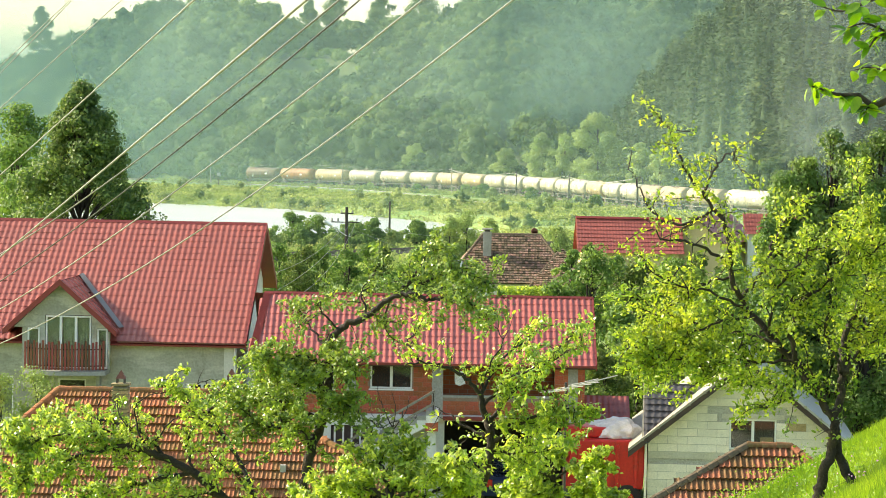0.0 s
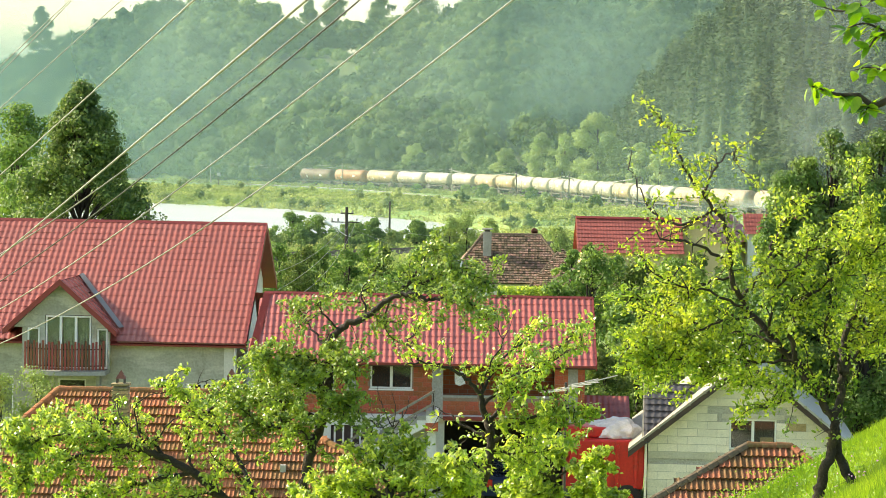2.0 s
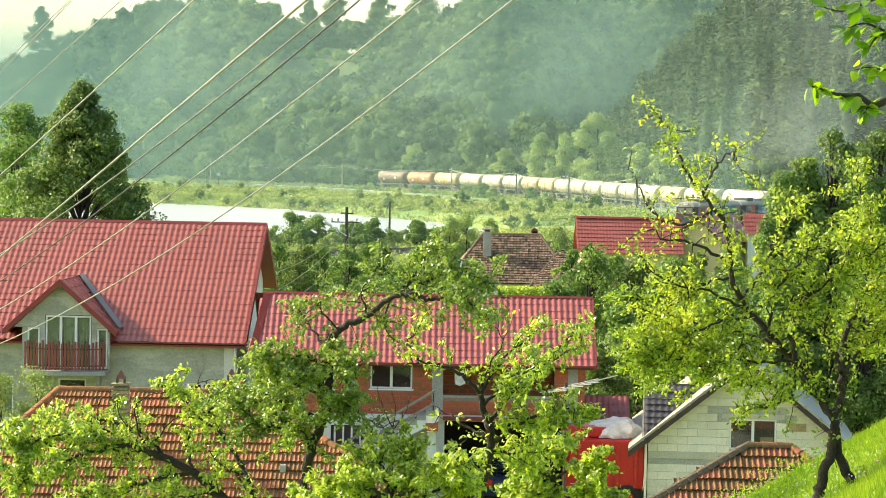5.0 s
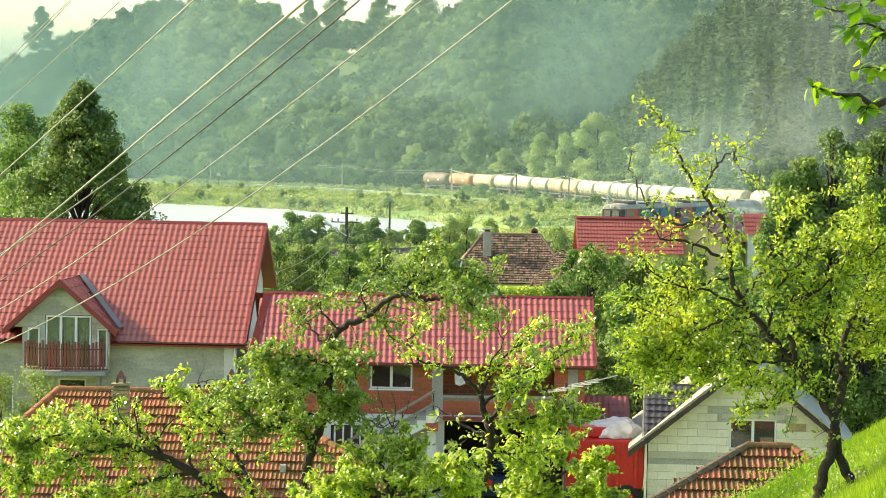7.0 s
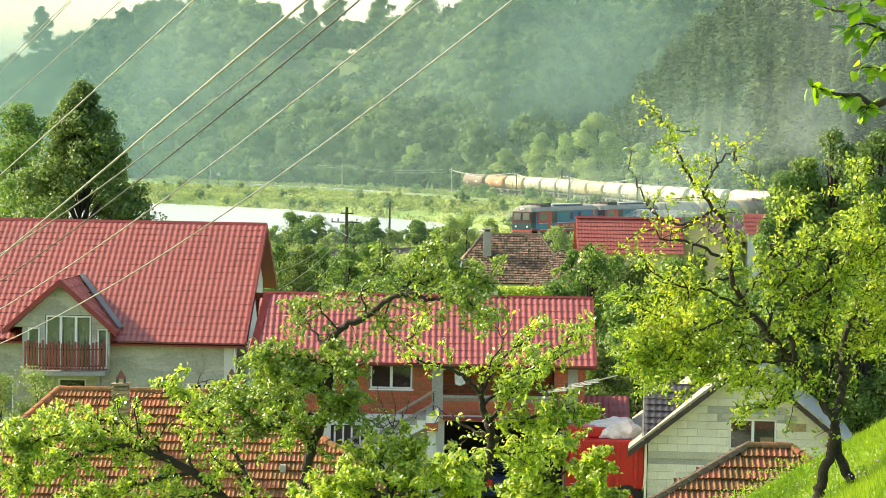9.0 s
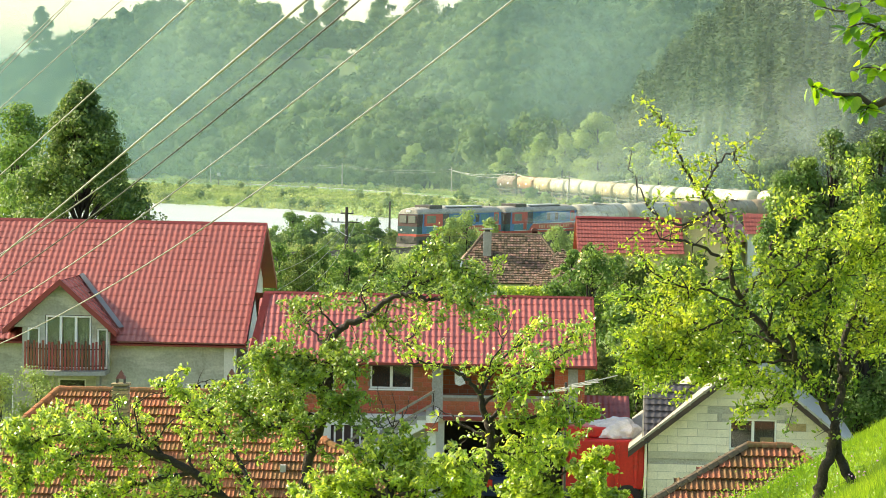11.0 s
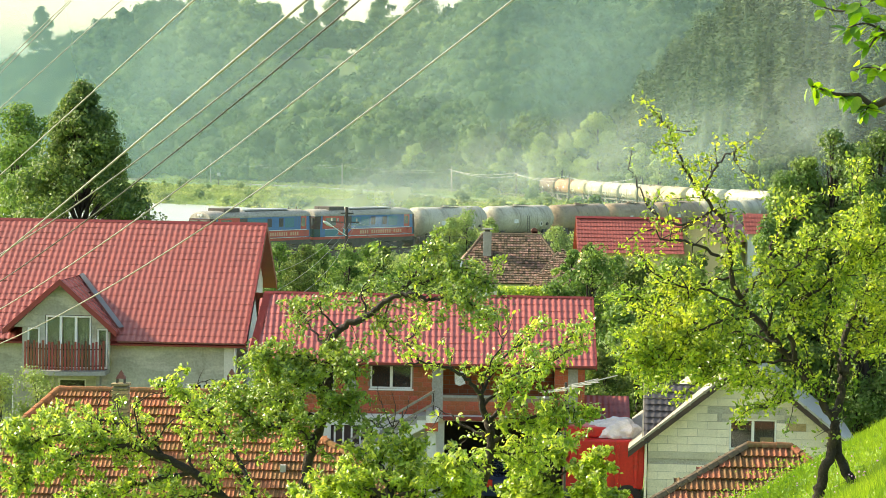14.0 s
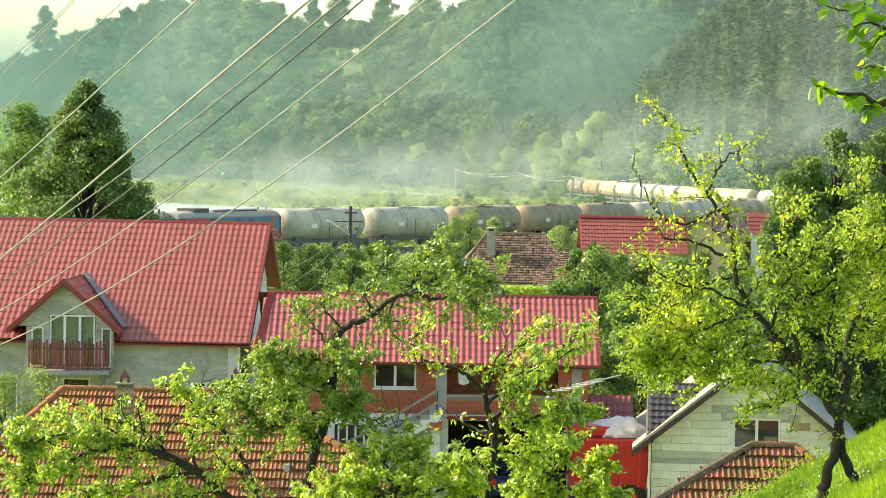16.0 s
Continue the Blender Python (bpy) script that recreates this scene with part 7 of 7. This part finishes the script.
boughs = []
bough_along(boughs, 0.043, 0.029, 0.1, (-0.49, 29.00, 6.66), (-0.49, 29.00, 6.92), (-0.56, 29.00, 7.18))
bough_along(boughs, 0.029, 0.007, 1.3, (-0.56, 29.00, 7.18), (-0.88, 28.87, 7.30), (-1.20, 28.73, 7.32), (-1.42, 28.60, 7.12))
bough_along(boughs, 0.029, 0.007, 1.3, (-0.56, 29.00, 7.18), (-0.63, 29.13, 7.42), (-0.71, 29.27, 7.58), (-0.84, 29.40, 7.66))
bough_along(boughs, 0.029, 0.007, 1.4, (-0.53, 29.00, 7.12), (-0.24, 28.90, 7.33), (-0.05, 28.80, 7.48), (0.16, 28.70, 7.50))
bough_along(boughs, 0.029, 0.007, 1.3, (-0.49, 29.00, 7.05), (-0.04, 29.25, 7.22), (0.35, 29.50, 7.26))
bough_along(boughs, 0.022, 0.007, 1.3, (-0.56, 29.00, 7.18), (-0.38, 29.35, 7.46), (-0.39, 29.70, 7.62))
bough_along(boughs, 0.022, 0.007, 1.2, (-0.56, 29.00, 7.18), (-1.02, 29.25, 7.14), (-1.36, 29.50, 7.03))
orchard_tree("low bushy fruit tree with bright yellow-green leaves", M["leaf_lime"], 7500, 0.086, 15, boughs, 0.45, 0.38, 0.9)

boughs = []
bough_along(boughs, 0.036, 0.022, 0.1, (1.69, 36.00, 5.58), (1.68, 36.00, 6.06), (1.63, 36.00, 6.47))
bough_along(boughs, 0.022, 0.007, 1.3, (1.63, 36.00, 6.47), (1.22, 35.80, 6.73), (0.97, 35.60, 6.91))
bough_along(boughs, 0.022, 0.007, 1.3, (1.63, 36.00, 6.47), (1.63, 36.20, 6.85), (1.48, 36.40, 7.06))
bough_along(boughs, 0.022, 0.007, 1.3, (1.63, 36.00, 6.47), (2.02, 35.80, 6.74), (2.25, 35.60, 6.69))
bough_along(boughs, 0.022, 0.007, 1.3, (1.68, 36.00, 6.22), (1.24, 36.25, 6.26), (1.01, 36.50, 6.14))
bough_along(boughs, 0.022, 0.007, 1.3, (1.68, 36.00, 6.22), (2.12, 36.10, 6.30), (2.46, 36.20, 6.21))
orchard_tree("dense young tree beside the yard", M["leaf_lime"], 7500, 0.085, 16, boughs)



boughs = []
bough_along(boughs, 0.030, 0.022, 0.05, (-1.50, 80.60, 1.20), (-1.48, 80.60, 1.70), (-1.50, 80.60, 2.10))
bough_along(boughs, 0.022, 0.006, 0.05, (-1.50, 80.60, 2.00), (-1.75, 80.55, 2.50), (-1.95, 80.50, 3.05), (-2.00, 80.50, 3.35))
bough_along(boughs, 0.022, 0.006, 0.05, (-1.50, 80.60, 2.05), (-1.42, 80.50, 2.60), (-1.55, 80.45, 3.20))
bough_along(boughs, 0.022, 0.006, 0.05, (-1.50, 80.60, 1.95), (-1.15, 80.60, 2.45), (-0.95, 80.65, 3.00))
bough_along(boughs, 0.018, 0.005, 0.05, (-1.48, 80.60, 1.75), (-1.05, 80.50, 2.05), (-0.70, 80.45, 2.45))
bough_along(boughs, 0.018, 0.005, 0.05, (-1.50, 80.60, 1.80), (-1.95, 80.65, 2.15), (-2.25, 80.70, 2.55))
orchard_tree("leafless grey shrub before the outside stairs", M["leaf_lime"], 30, 0.07, 17, boughs, 0.6)


def leafy_tree(name, x, y, top, radius, leaf, count, size, seed, label, shape="round", category="tree", bottom=0.12):
    """A tree seen whole: a tapered trunk with limbs, and a lumpy, gappy crown of leaves."""
    rngt = np.random.default_rng(seed)
    g = float(ground(x, y))
    h = top - g
    t = thing(name, pose(x, y, g), label, category)
    lines = [(np.array([(0, 0, -0.1), (0.03 * h * rngt.normal(), 0, h * 0.35), (0.03 * h * rngt.normal(), 0.1, h * 0.9)]), 0.035 * h * 0.7, 0.01)]
    n = {"round": 44, "open": 60, "cone": 210}[shape]
    blobs, rad = [], []
    for k in range(n):
        a = rngt.uniform(0, 2 * math.pi)
        w = bottom + (0.97 - bottom) * (k + rngt.random()) / n
        if shape == "cone":
            reach = radius * (1 - w) ** 0.95 * 1.2
        else:
            reach = radius * math.sqrt(max(0.05, 1 - (2 * (w - bottom) / (1 - bottom) - 0.9) ** 2))
        if shape == "open":
            reach *= rngt.uniform(0.55, 1.3)
        if shape == "cone":
            reach *= rngt.uniform(0.62, 1.10)
        r = reach * rngt.uniform(0.05, 1) ** (0.3 if shape == "cone" else 0.65) * 0.85
        p = np.array((math.cos(a) * r, math.sin(a) * r, w * h))
        blobs.append(p), rad.append(radius * rngt.uniform(*{"round": (0.22, 0.38), "open": (0.12, 0.26), "cone": (0.08, 0.17)}[shape]) * (0.4 + 0.75 * (1 - w) if shape == "cone" else 1.0))
        lines.append((curve_through([(0, 0, max(0.1, w - 0.15) * h), p * (0.5, 0.5, 1) - (0, 0, 0.04 * h), p], 7), 0.004 * h, 0.004))
    v, f = tubes(lines, 4)
    part("trunk", mesh_np("trunk", v, f, M["bark"], smoothed=True), None, t)
    blobs, rad = np.array(blobs), np.array(rad)
    k = rngt.integers(0, n, count)
    o = unit(rngt.normal(size=(count, 3)))
    c = blobs[k] + o * (rad[k] * rngt.uniform(0.45, 1.15 if shape == "cone" else 1.1, count))[:, None] * (1, 1, 0.75)
    c[:, 2] = np.maximum(c[:, 2], 0.05)
    tint = np.repeat(np.clip(0.5 + 0.2 * rngt.normal(size=n), 0, 1)[k], 4)
    v, f = leaves(rngt, c, o + (0, 0, 0.35), size, 0.5, 0.7)
    part("crown", mesh_np("crown", v, f, leaf, tint), None, t)["kind"] = "stuff"
    return t


leafy_tree("linden_tree", -18.6, 130.0, 14.0, 8.1, M["leaf_linden"], 62000, 0.185, 21, "tall dark green tree behind the red-roofed house", "cone")
leafy_tree("tree", -33.5, 200.0, 13.2, 4.5, M["leaf_bush"], 9000, 0.3, 22, "green tree in the haze across the yard")
leafy_tree("tree", -36.5, 215.0, 9.5, 4.0, M["leaf_bush"], 4000, 0.4, 23, "pale green tree in the haze")
leafy_tree("bush", -30.0, 182.0, 8.4, 2.6, M["leaf_bush"], 4000, 0.3, 24, "pale grey-green willow bush", "round", "bush", 0.0)
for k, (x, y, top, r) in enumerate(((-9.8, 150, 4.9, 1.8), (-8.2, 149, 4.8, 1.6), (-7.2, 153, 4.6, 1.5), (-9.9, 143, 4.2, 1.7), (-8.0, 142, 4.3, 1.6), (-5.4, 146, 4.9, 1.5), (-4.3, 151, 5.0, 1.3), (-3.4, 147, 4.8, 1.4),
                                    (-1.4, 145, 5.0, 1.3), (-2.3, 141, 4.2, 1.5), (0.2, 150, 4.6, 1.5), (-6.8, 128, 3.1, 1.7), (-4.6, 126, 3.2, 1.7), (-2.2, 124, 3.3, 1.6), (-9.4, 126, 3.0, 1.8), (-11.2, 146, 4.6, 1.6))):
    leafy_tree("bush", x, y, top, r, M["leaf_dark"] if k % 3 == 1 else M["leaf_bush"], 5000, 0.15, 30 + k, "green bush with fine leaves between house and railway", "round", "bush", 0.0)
for k, (x, y, top, r) in enumerate(((-18.2, 266, 1.2, 2.2), (-16.2, 270, 2.9, 2.6), (-14.6, 266, 1.3, 1.8), (-13.2, 268, 2.6, 2.6), (-11.6, 265, 0.9, 1.7), (-9.7, 272, 1.9, 2.4), (-8.6, 268, 0.6, 1.8), (-7.4, 275, 2.2, 2.1), (-5.4, 278, 0.7, 1.8), (-3.0, 281, 1.9, 1.9), (-1.2, 284, 0.9, 1.7))):
    leafy_tree("bush", x, y, top, r, M["leaf_willow"] if k % 4 == 0 else M["leaf_bush"], 5200, 0.22, 160 + k, "green bush between the railway and the river", "open", "bush", 0.0)
for k, (x, y, top, r) in enumerate(((0.5, 205, 4.8, 1.5), (2.0, 206, 5.3, 1.9), (3.6, 204, 4.8, 1.4), (9.6, 215, 3.9, 1.6), (8.0, 217, 3.2, 1.5), (11.2, 214, 3.4, 1.5))):
    leafy_tree("bush", x, y, top, r, M["leaf_willow"], 5000, 0.18, 50 + k, "light green bush beside the railway", "round", "bush", 0.0)
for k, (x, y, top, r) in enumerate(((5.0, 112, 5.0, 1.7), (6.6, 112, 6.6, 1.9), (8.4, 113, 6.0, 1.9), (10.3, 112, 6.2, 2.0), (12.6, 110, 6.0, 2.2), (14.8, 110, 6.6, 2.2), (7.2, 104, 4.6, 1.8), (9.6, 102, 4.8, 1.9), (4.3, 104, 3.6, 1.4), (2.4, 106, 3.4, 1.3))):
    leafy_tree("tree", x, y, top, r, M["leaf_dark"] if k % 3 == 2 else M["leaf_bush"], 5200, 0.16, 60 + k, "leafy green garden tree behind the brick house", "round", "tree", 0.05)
for k, (x, y, top, r) in enumerate(((8.2, 161, 4.3, 1.5), (9.3, 160, 4.7, 1.6), (11.0, 161, 4.0, 1.7), (12.7, 160, 3.8, 1.6), (14.5, 161, 3.9, 1.7), (16.4, 162, 4.2, 1.7), (18.6, 163, 4.0, 1.7))):
    leafy_tree("tree", x, y, top, r, M["leaf_dark"] if k % 2 else M["leaf_bush"], 5000, 0.17, 200 + k, "leafy green fruit tree before the red-roofed house", "open", "tree", 0.0)
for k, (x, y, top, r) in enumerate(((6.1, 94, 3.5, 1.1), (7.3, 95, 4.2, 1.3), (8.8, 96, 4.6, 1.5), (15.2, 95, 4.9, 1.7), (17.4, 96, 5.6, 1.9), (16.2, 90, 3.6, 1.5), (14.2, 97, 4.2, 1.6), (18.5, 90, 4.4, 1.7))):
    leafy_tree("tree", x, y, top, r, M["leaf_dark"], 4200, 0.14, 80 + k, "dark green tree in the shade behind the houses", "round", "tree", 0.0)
for k, (x, y, top, r) in enumerate(((14.0, 92, 12.0, 2.3), (15.9, 93, 12.1, 2.6), (12.2, 91.5, 10.3, 1.6), (14.9, 91, 10.2, 2.4), (13.1, 91.8, 11.0, 1.5), (12.0, 91.0, 9.5, 1.4))):
    leafy_tree("tree", x, y, top, r, M["leaf_linden"] if k in (0, 1) else M["leaf_bush"], 13000, 0.14, 90 + k, "tall leafy tree above the slope", "open" if k < 2 else "round", "tree", 0.08)
for k, (x, y, top, r) in enumerate(((-12.1, 76.0, 4.15, 1.4), (-13.2, 76.2, 4.0, 1.4), (-11.3, 75.8, 3.5, 1.1), (-12.6, 75.4, 2.8, 1.1), (-14.2, 76, 3.2, 1.2))):
    leafy_tree("bush", x, y, top, r, M["leaf_willow"], 7000, 0.085, 100 + k, "pale olive-green bush below the balcony", "round", "bush", 0.0)
for k, (x, y, top, r) in enumerate(((32.4, 540, 16.2, 6.6), (21.8, 574, 12.4, 4.6), (26.2, 556, 12.0, 4.2), (38.2, 497, 10.6, 3.2), (40.8, 481, 9.6, 3.0), (14.6, 612, 8.6, 3.6), (-7.0, 670, 8.8, 5.2), (-15, 686, 6.6, 4.0))):
    leafy_tree("tree", x, y, top, r, M["leaf_willow"], 20000 if k == 0 else 8000, 0.5, 110 + k, "pale green willow beside the far track", "round", "tree", 0.0)
for k, (x, y, top, r) in enumerate(((-147, 925, 56, 7), (-56, 1050, 66, 5.5), (-46, 1050, 68, 8), (-27, 1050, 68, 7), (-9, 1050, 69, 10))):
    leafy_tree("tree", x, y, top, r, M["leaf_far"], 6500, 0.9, 130 + k, "tree standing on the hill's skyline", "round", "tree", 0.05)

for k, (sx, up, r) in enumerate(((418, 1.6, 2.2), (404, 2.1, 2.4), (395, 1.4, 1.8), (366, 2.0, 2.3), (350, 1.3, 1.8), (301, 1.8, 2.0), (322, 1.2, 1.7), (446, 1.2, 2.0), (470, 1.0, 1.8))):
    c, d = track(sx), track(sx + 1) - track(sx)
    c = c + unit(np.array((-d[1], d[0], 0.0))) * (4.6 + 0.5 * (k % 3))
    leafy_tree("bush", c[0], c[1], c[2] + up, r, M["leaf_bush"] if k % 2 else M["leaf_willow"], 3000, 0.32, 180 + k, "green shrub on the bank before the far track", "open", "bush", 0.0)

# hedge before the brown house
leafy = np.random.default_rng(8)
n = 9000
c = np.stack([leafy.uniform(3.6, 10.5, n), 166 + leafy.normal(0, 0.5, n), 0.2 + leafy.uniform(0, 1.5, n) ** 0.8], 1)
v, f = leaves(leafy, c, np.array((0, -0.5, 0.6)) * np.ones((n, 1)), 0.16, 0.8, 0.7)
tagged(new("hedge", mesh_np("hedge", v, f, M["leaf_lime"], np.full(n * 4, 0.6))), "clipped bright green hedge before the brown house", "hedge", kind="stuff")


# ---- weeds, grass, flowers ----
def weeds(name, x, y, height, per, size, material, label, seed, lift=0.0):
    """Tufts of upright leaves at the given places, one stuff."""
    rngw = np.random.default_rng(seed)
    n = len(x)
    hh = np.repeat(height, per)
    c = np.stack([np.repeat(x, per), np.repeat(y, per), np.repeat(ground(x, y), per)], 1)
    r = hh * 0.45
    c += np.stack([rngw.normal(0, 1, n * per) * r, rngw.normal(0, 1, n * per) * r, rngw.random(n * per) * hh + lift], 1)
    out = np.stack([rngw.normal(size=n * per), rngw.normal(size=n * per) - 0.4, np.full(n * per, 0.8)], 1)
    v, f = leaves(rngw, c, unit(out), size, 0.5, 0.6)
    tint = np.repeat(np.clip(0.5 + 0.3 * bumps(x, y, 9) + 0.2 * rngw.normal(size=n), 0, 1), per * 4)
    return tagged(new(name, mesh_np(name, v, f, material, tint)), label, "weeds", kind="stuff")


rngw = np.random.default_rng(77)
# far river bank and the ground up to the far track
x, y = rngw.uniform(-80, 40, 9000), rngw.uniform(370, 700, 9000)
wet = river_gap(x, y)
gap = np.min(np.hypot(x[:, None] - TX[None, ::4], y[:, None] - TY[None, ::4]), 1)
k = (wet < -0.5) & (wet > -130) & (gap > 2.9) & (np.abs(x) < 0.18 * y + 4)
x, y, gap, wet = x[k], y[k], gap[k], wet[k]
weeds("bank_weeds", x, y, np.where(wet > -9, rngw.uniform(0.8, 2.0, len(x)), rngw.uniform(0.3, 1.1, len(x))), 16, 0.55, M["weeds"], "pale sunlit weeds and shrubs on the river bank", 1)
# green strips of reed and gravel standing out of the shallow river
sx = rngw.uniform(0, 1, 900)
strip_ = rngw.integers(0, 4, 900)
x = np.array((-15.0, -24.0, -34.0, -20.0))[strip_] + sx * np.array((15.0, 9.0, 16.0, 14.0))[strip_]
y = np.array((395.0, 352.0, 418.0, 330.0))[strip_] + rngw.normal(0, 2.2, 900) - 0.6 * (sx - 0.5) * 20
weeds("river_reeds", x, y, rngw.uniform(0.05, 0.35, len(x)), 8, 0.35, M["weeds"], "low strips of green reed in the shallow river", 9, lift=1.72)
# close along the far track
sx = rngw.uniform(222, 567, 2600)
off = rngw.uniform(2.1, 6.5, 2600) * np.where(rngw.random(2600) < 0.7, 1, -1)
i = np.interp(sx, TS, np.arange(len(TS))).astype(int)
x, y = TX[i] + off * side[i, 0] * -1, TY[i] + off * side[i, 1] * -1
weeds("verge_weeds", x, y, rngw.uniform(0.4, 1.1, len(x)), 12, 0.45, M["weeds"], "rough grass and weeds on the railway bank", 5)
# beside the near track
x, y = rngw.uniform(-40, 45, 9000), rngw.uniform(205, 330, 9000)
gap = np.min(np.hypot(x[:, None] - TX[None, ::3], y[:, None] - TY[None, ::3]), 1)
k = (gap > 3.6) & (river_gap(x, y) < -1)
x, y = x[k], y[k]
weeds("track_weeds", x, y, rngw.uniform(0.3, 1.0, len(x)), 7, 0.4, M["weeds"], "rough grass and weeds beside the railway", 2)
# the slope under the plum tree
n = 60000
x, y = rngw.uniform(2.0, 7.5, n), rngw.uniform(15, 44, n)
z = ground(x, y)
h = rngw.uniform(0.04, 0.16, n)
lean = rngw.normal(0, 0.05, (n, 2))
w = 0.006
a = np.stack([x - w, y, z - 0.01], 1)
b = np.stack([x + w, y, z - 0.01], 1)
c = np.stack([x + lean[:, 0], y + lean[:, 1], z + h], 1)
v = np.stack([a, b, c], 1).reshape(-1, 3)
tint = np.repeat(np.clip(0.55 + 0.25 * bumps(x, y, 0.8) + 0.15 * rngw.normal(size=n), 0, 1), 3)
tagged(new("grass", mesh_np("grass", v, np.arange(3 * n).reshape(-1, 3), M["meadow"], tint)), "bright sunlit grass on the slope", "grass", kind="stuff")
n = 170
x, y = rngw.uniform(2.9, 4.6, n), rngw.uniform(24, 36, n)
z = ground(x, y) + rngw.uniform(0.08, 0.26, n)
v, f = leaves(rngw, np.stack([x, y, z], 1), np.array((0, -0.6, 0.5)) * np.ones((n, 1)), 0.024, 0.6, 0.9)
tagged(new("flowers", mesh_np("flowers", v, f, M["flower"])), "small pink wildflowers in the grass", "flowers", kind="stuff")
x, y = rngw.uniform(2.8, 4.8, 260), rngw.uniform(26, 38, 260)
weeds("tall_weeds", x, y, rngw.uniform(0.12, 0.38, 260), 12, 0.05, M["meadow"], "tall weeds at the edge of the slope", 3)

# ---- the bough close to the camera ----
near = []
bough_along(near, 0.016, 0.010, 1.0, (1.80, 10.00, 11.56), (1.73, 10.00, 11.50), (1.68, 10.00, 11.48), (1.62, 10.00, 11.52))
bough_along(near, 0.009, 0.003, 1.0, (1.62, 10.00, 11.52), (1.53, 9.97, 11.52), (1.46, 9.93, 11.54), (1.42, 9.90, 11.55))
bough_along(near, 0.008, 0.003, 1.0, (1.68, 10.00, 11.48), (1.66, 10.00, 11.47), (1.65, 10.00, 11.45))
bough_along(near, 0.008, 0.003, 1.0, (1.80, 10.00, 11.65), (1.73, 10.03, 11.62), (1.67, 10.07, 11.63), (1.62, 10.10, 11.62))
bough_along(near, 0.008, 0.003, 1.0, (1.81, 10.00, 11.83), (1.72, 9.97, 11.77), (1.67, 9.93, 11.74), (1.64, 9.90, 11.70))
bough_along(near, 0.007, 0.003, 1.0, (1.79, 10.00, 11.94), (1.66, 10.03, 11.89), (1.56, 10.07, 11.85), (1.48, 10.10, 11.87))
bough_along(near, 0.006, 0.002, 1.0, (1.72, 10.00, 11.77), (1.64, 10.00, 11.80), (1.57, 10.00, 11.78))
bough_along(near, 0.006, 0.002, 1.0, (1.35, 10.00, 11.95), (1.32, 10.00, 11.90), (1.32, 10.00, 11.88))

bough = thing("bough", pose(1.8, 10.0, 11.9), "leafy bough reaching in close overhead", "branch")
rngn = np.random.default_rng(3)
bark_lines = [(curve_through(p, 10) - np.array((1.8, 10.0, 11.9)), a, b) for a, b, _, p in near]
v, f = tubes(bark_lines, 8)
part("branch", mesh_np("branch", v, f, M["bark"], smoothed=True), None, bough)


def big_leaf():
    """An oval leaf with a raised midrib line and curled sides."""
    vs, fs, nn = [], [], 7
    for i in range(nn):
        t = i / (nn - 1)
        w = 0.46 * math.sin(math.pi * t ** 0.85) ** 0.8 * 0.55
        for s, lift in ((-1, 0.10), (0, 0.0), (1, 0.10)):
            vs.append((s * w, t, lift * w * 2 - 0.18 * t * t))
    for i in range(nn - 1):
        for s in (0, 1):
            a = i * 3 + s
            fs.append((a, a + 1, a + 4, a + 3))
    return mesh_np("leaf", np.array(vs), np.array(fs), M["leaf_near"], smoothed=True)


M["leaf_near"] = mat("near_leaf", (0.10, 0.22, 0.025), (0.15, 0.27, 0.03), 0.4, scale=6, fine=60, bump=0.1, translucent=0.45, per="object", vary=0.5)
leaf_mesh = big_leaf()
for line_, _, _ in bark_lines[1:7]:
    for k in range(18):
        i = int(rngn.integers(1, 10))
        p = Vector(line_[i]) + Vector(rngn.normal(0, 0.008, 3))
        d = Vector((rngn.normal(-0.25, 0.7), rngn.normal(-0.2, 0.6), rngn.normal(-0.35, 0.55)))
        s = rngn.uniform(0.055, 0.085)
        m = Matrix.Translation(p) @ d.to_track_quat("Y", "Z").to_matrix().to_4x4() @ pose(0, 0, 0, 0, float(rngn.uniform(-60, 60)), 0) @ Matrix.Diagonal((s, s, s, 1))
        part("leaf", leaf_mesh, None, bough, at=m)

# ---- overhead wires ----
PALE, NEAR_R, FAR_R = "pale gleaming overhead power wire", 0.0058, 0.0074
wire((-8.656, 46.0, 11.133), (-3.838, 34.0, 13.528), 0.0, FAR_R, M["wire"], PALE, 40)
wire((-8.661, 46.0, 11.692), (-4.555, 34.0, 13.517), 0.0, FAR_R, M["wire"], PALE, 40)
wire((-8.663, 46.0, 11.852), (-4.557, 34.0, 13.517), 0.0, FAR_R, M["wire"], PALE, 40)
wire((-6.014, 32.0, 10.357), (-1.187, 14.0, 12.243), 0.010, NEAR_R, M["wire"], PALE, 40)
wire((-6.005, 32.0, 9.347), (-0.553, 14.0, 12.253), 0.0, 0.0085, M["wire"], PALE, 40)
wire((-6.006, 32.0, 9.496), (-0.371, 14.0, 12.256), 0.122, 0.0062, M["grey_wire"], "dull grey overhead power wire", 40)
wire((-6.003, 32.0, 9.120), (-0.263, 14.0, 12.258), 0.100, NEAR_R, M["cable"], "dark twisted cable overhead", 40)
wire((-6.000, 32.0, 8.800), (0.106, 14.0, 12.275), 0.132, NEAR_R, M["wire"], PALE, 40)
wire((-5.997, 32.0, 8.435), (0.619, 14.0, 12.295), 0.248, NEAR_R, M["wire"], PALE, 40)

motions()
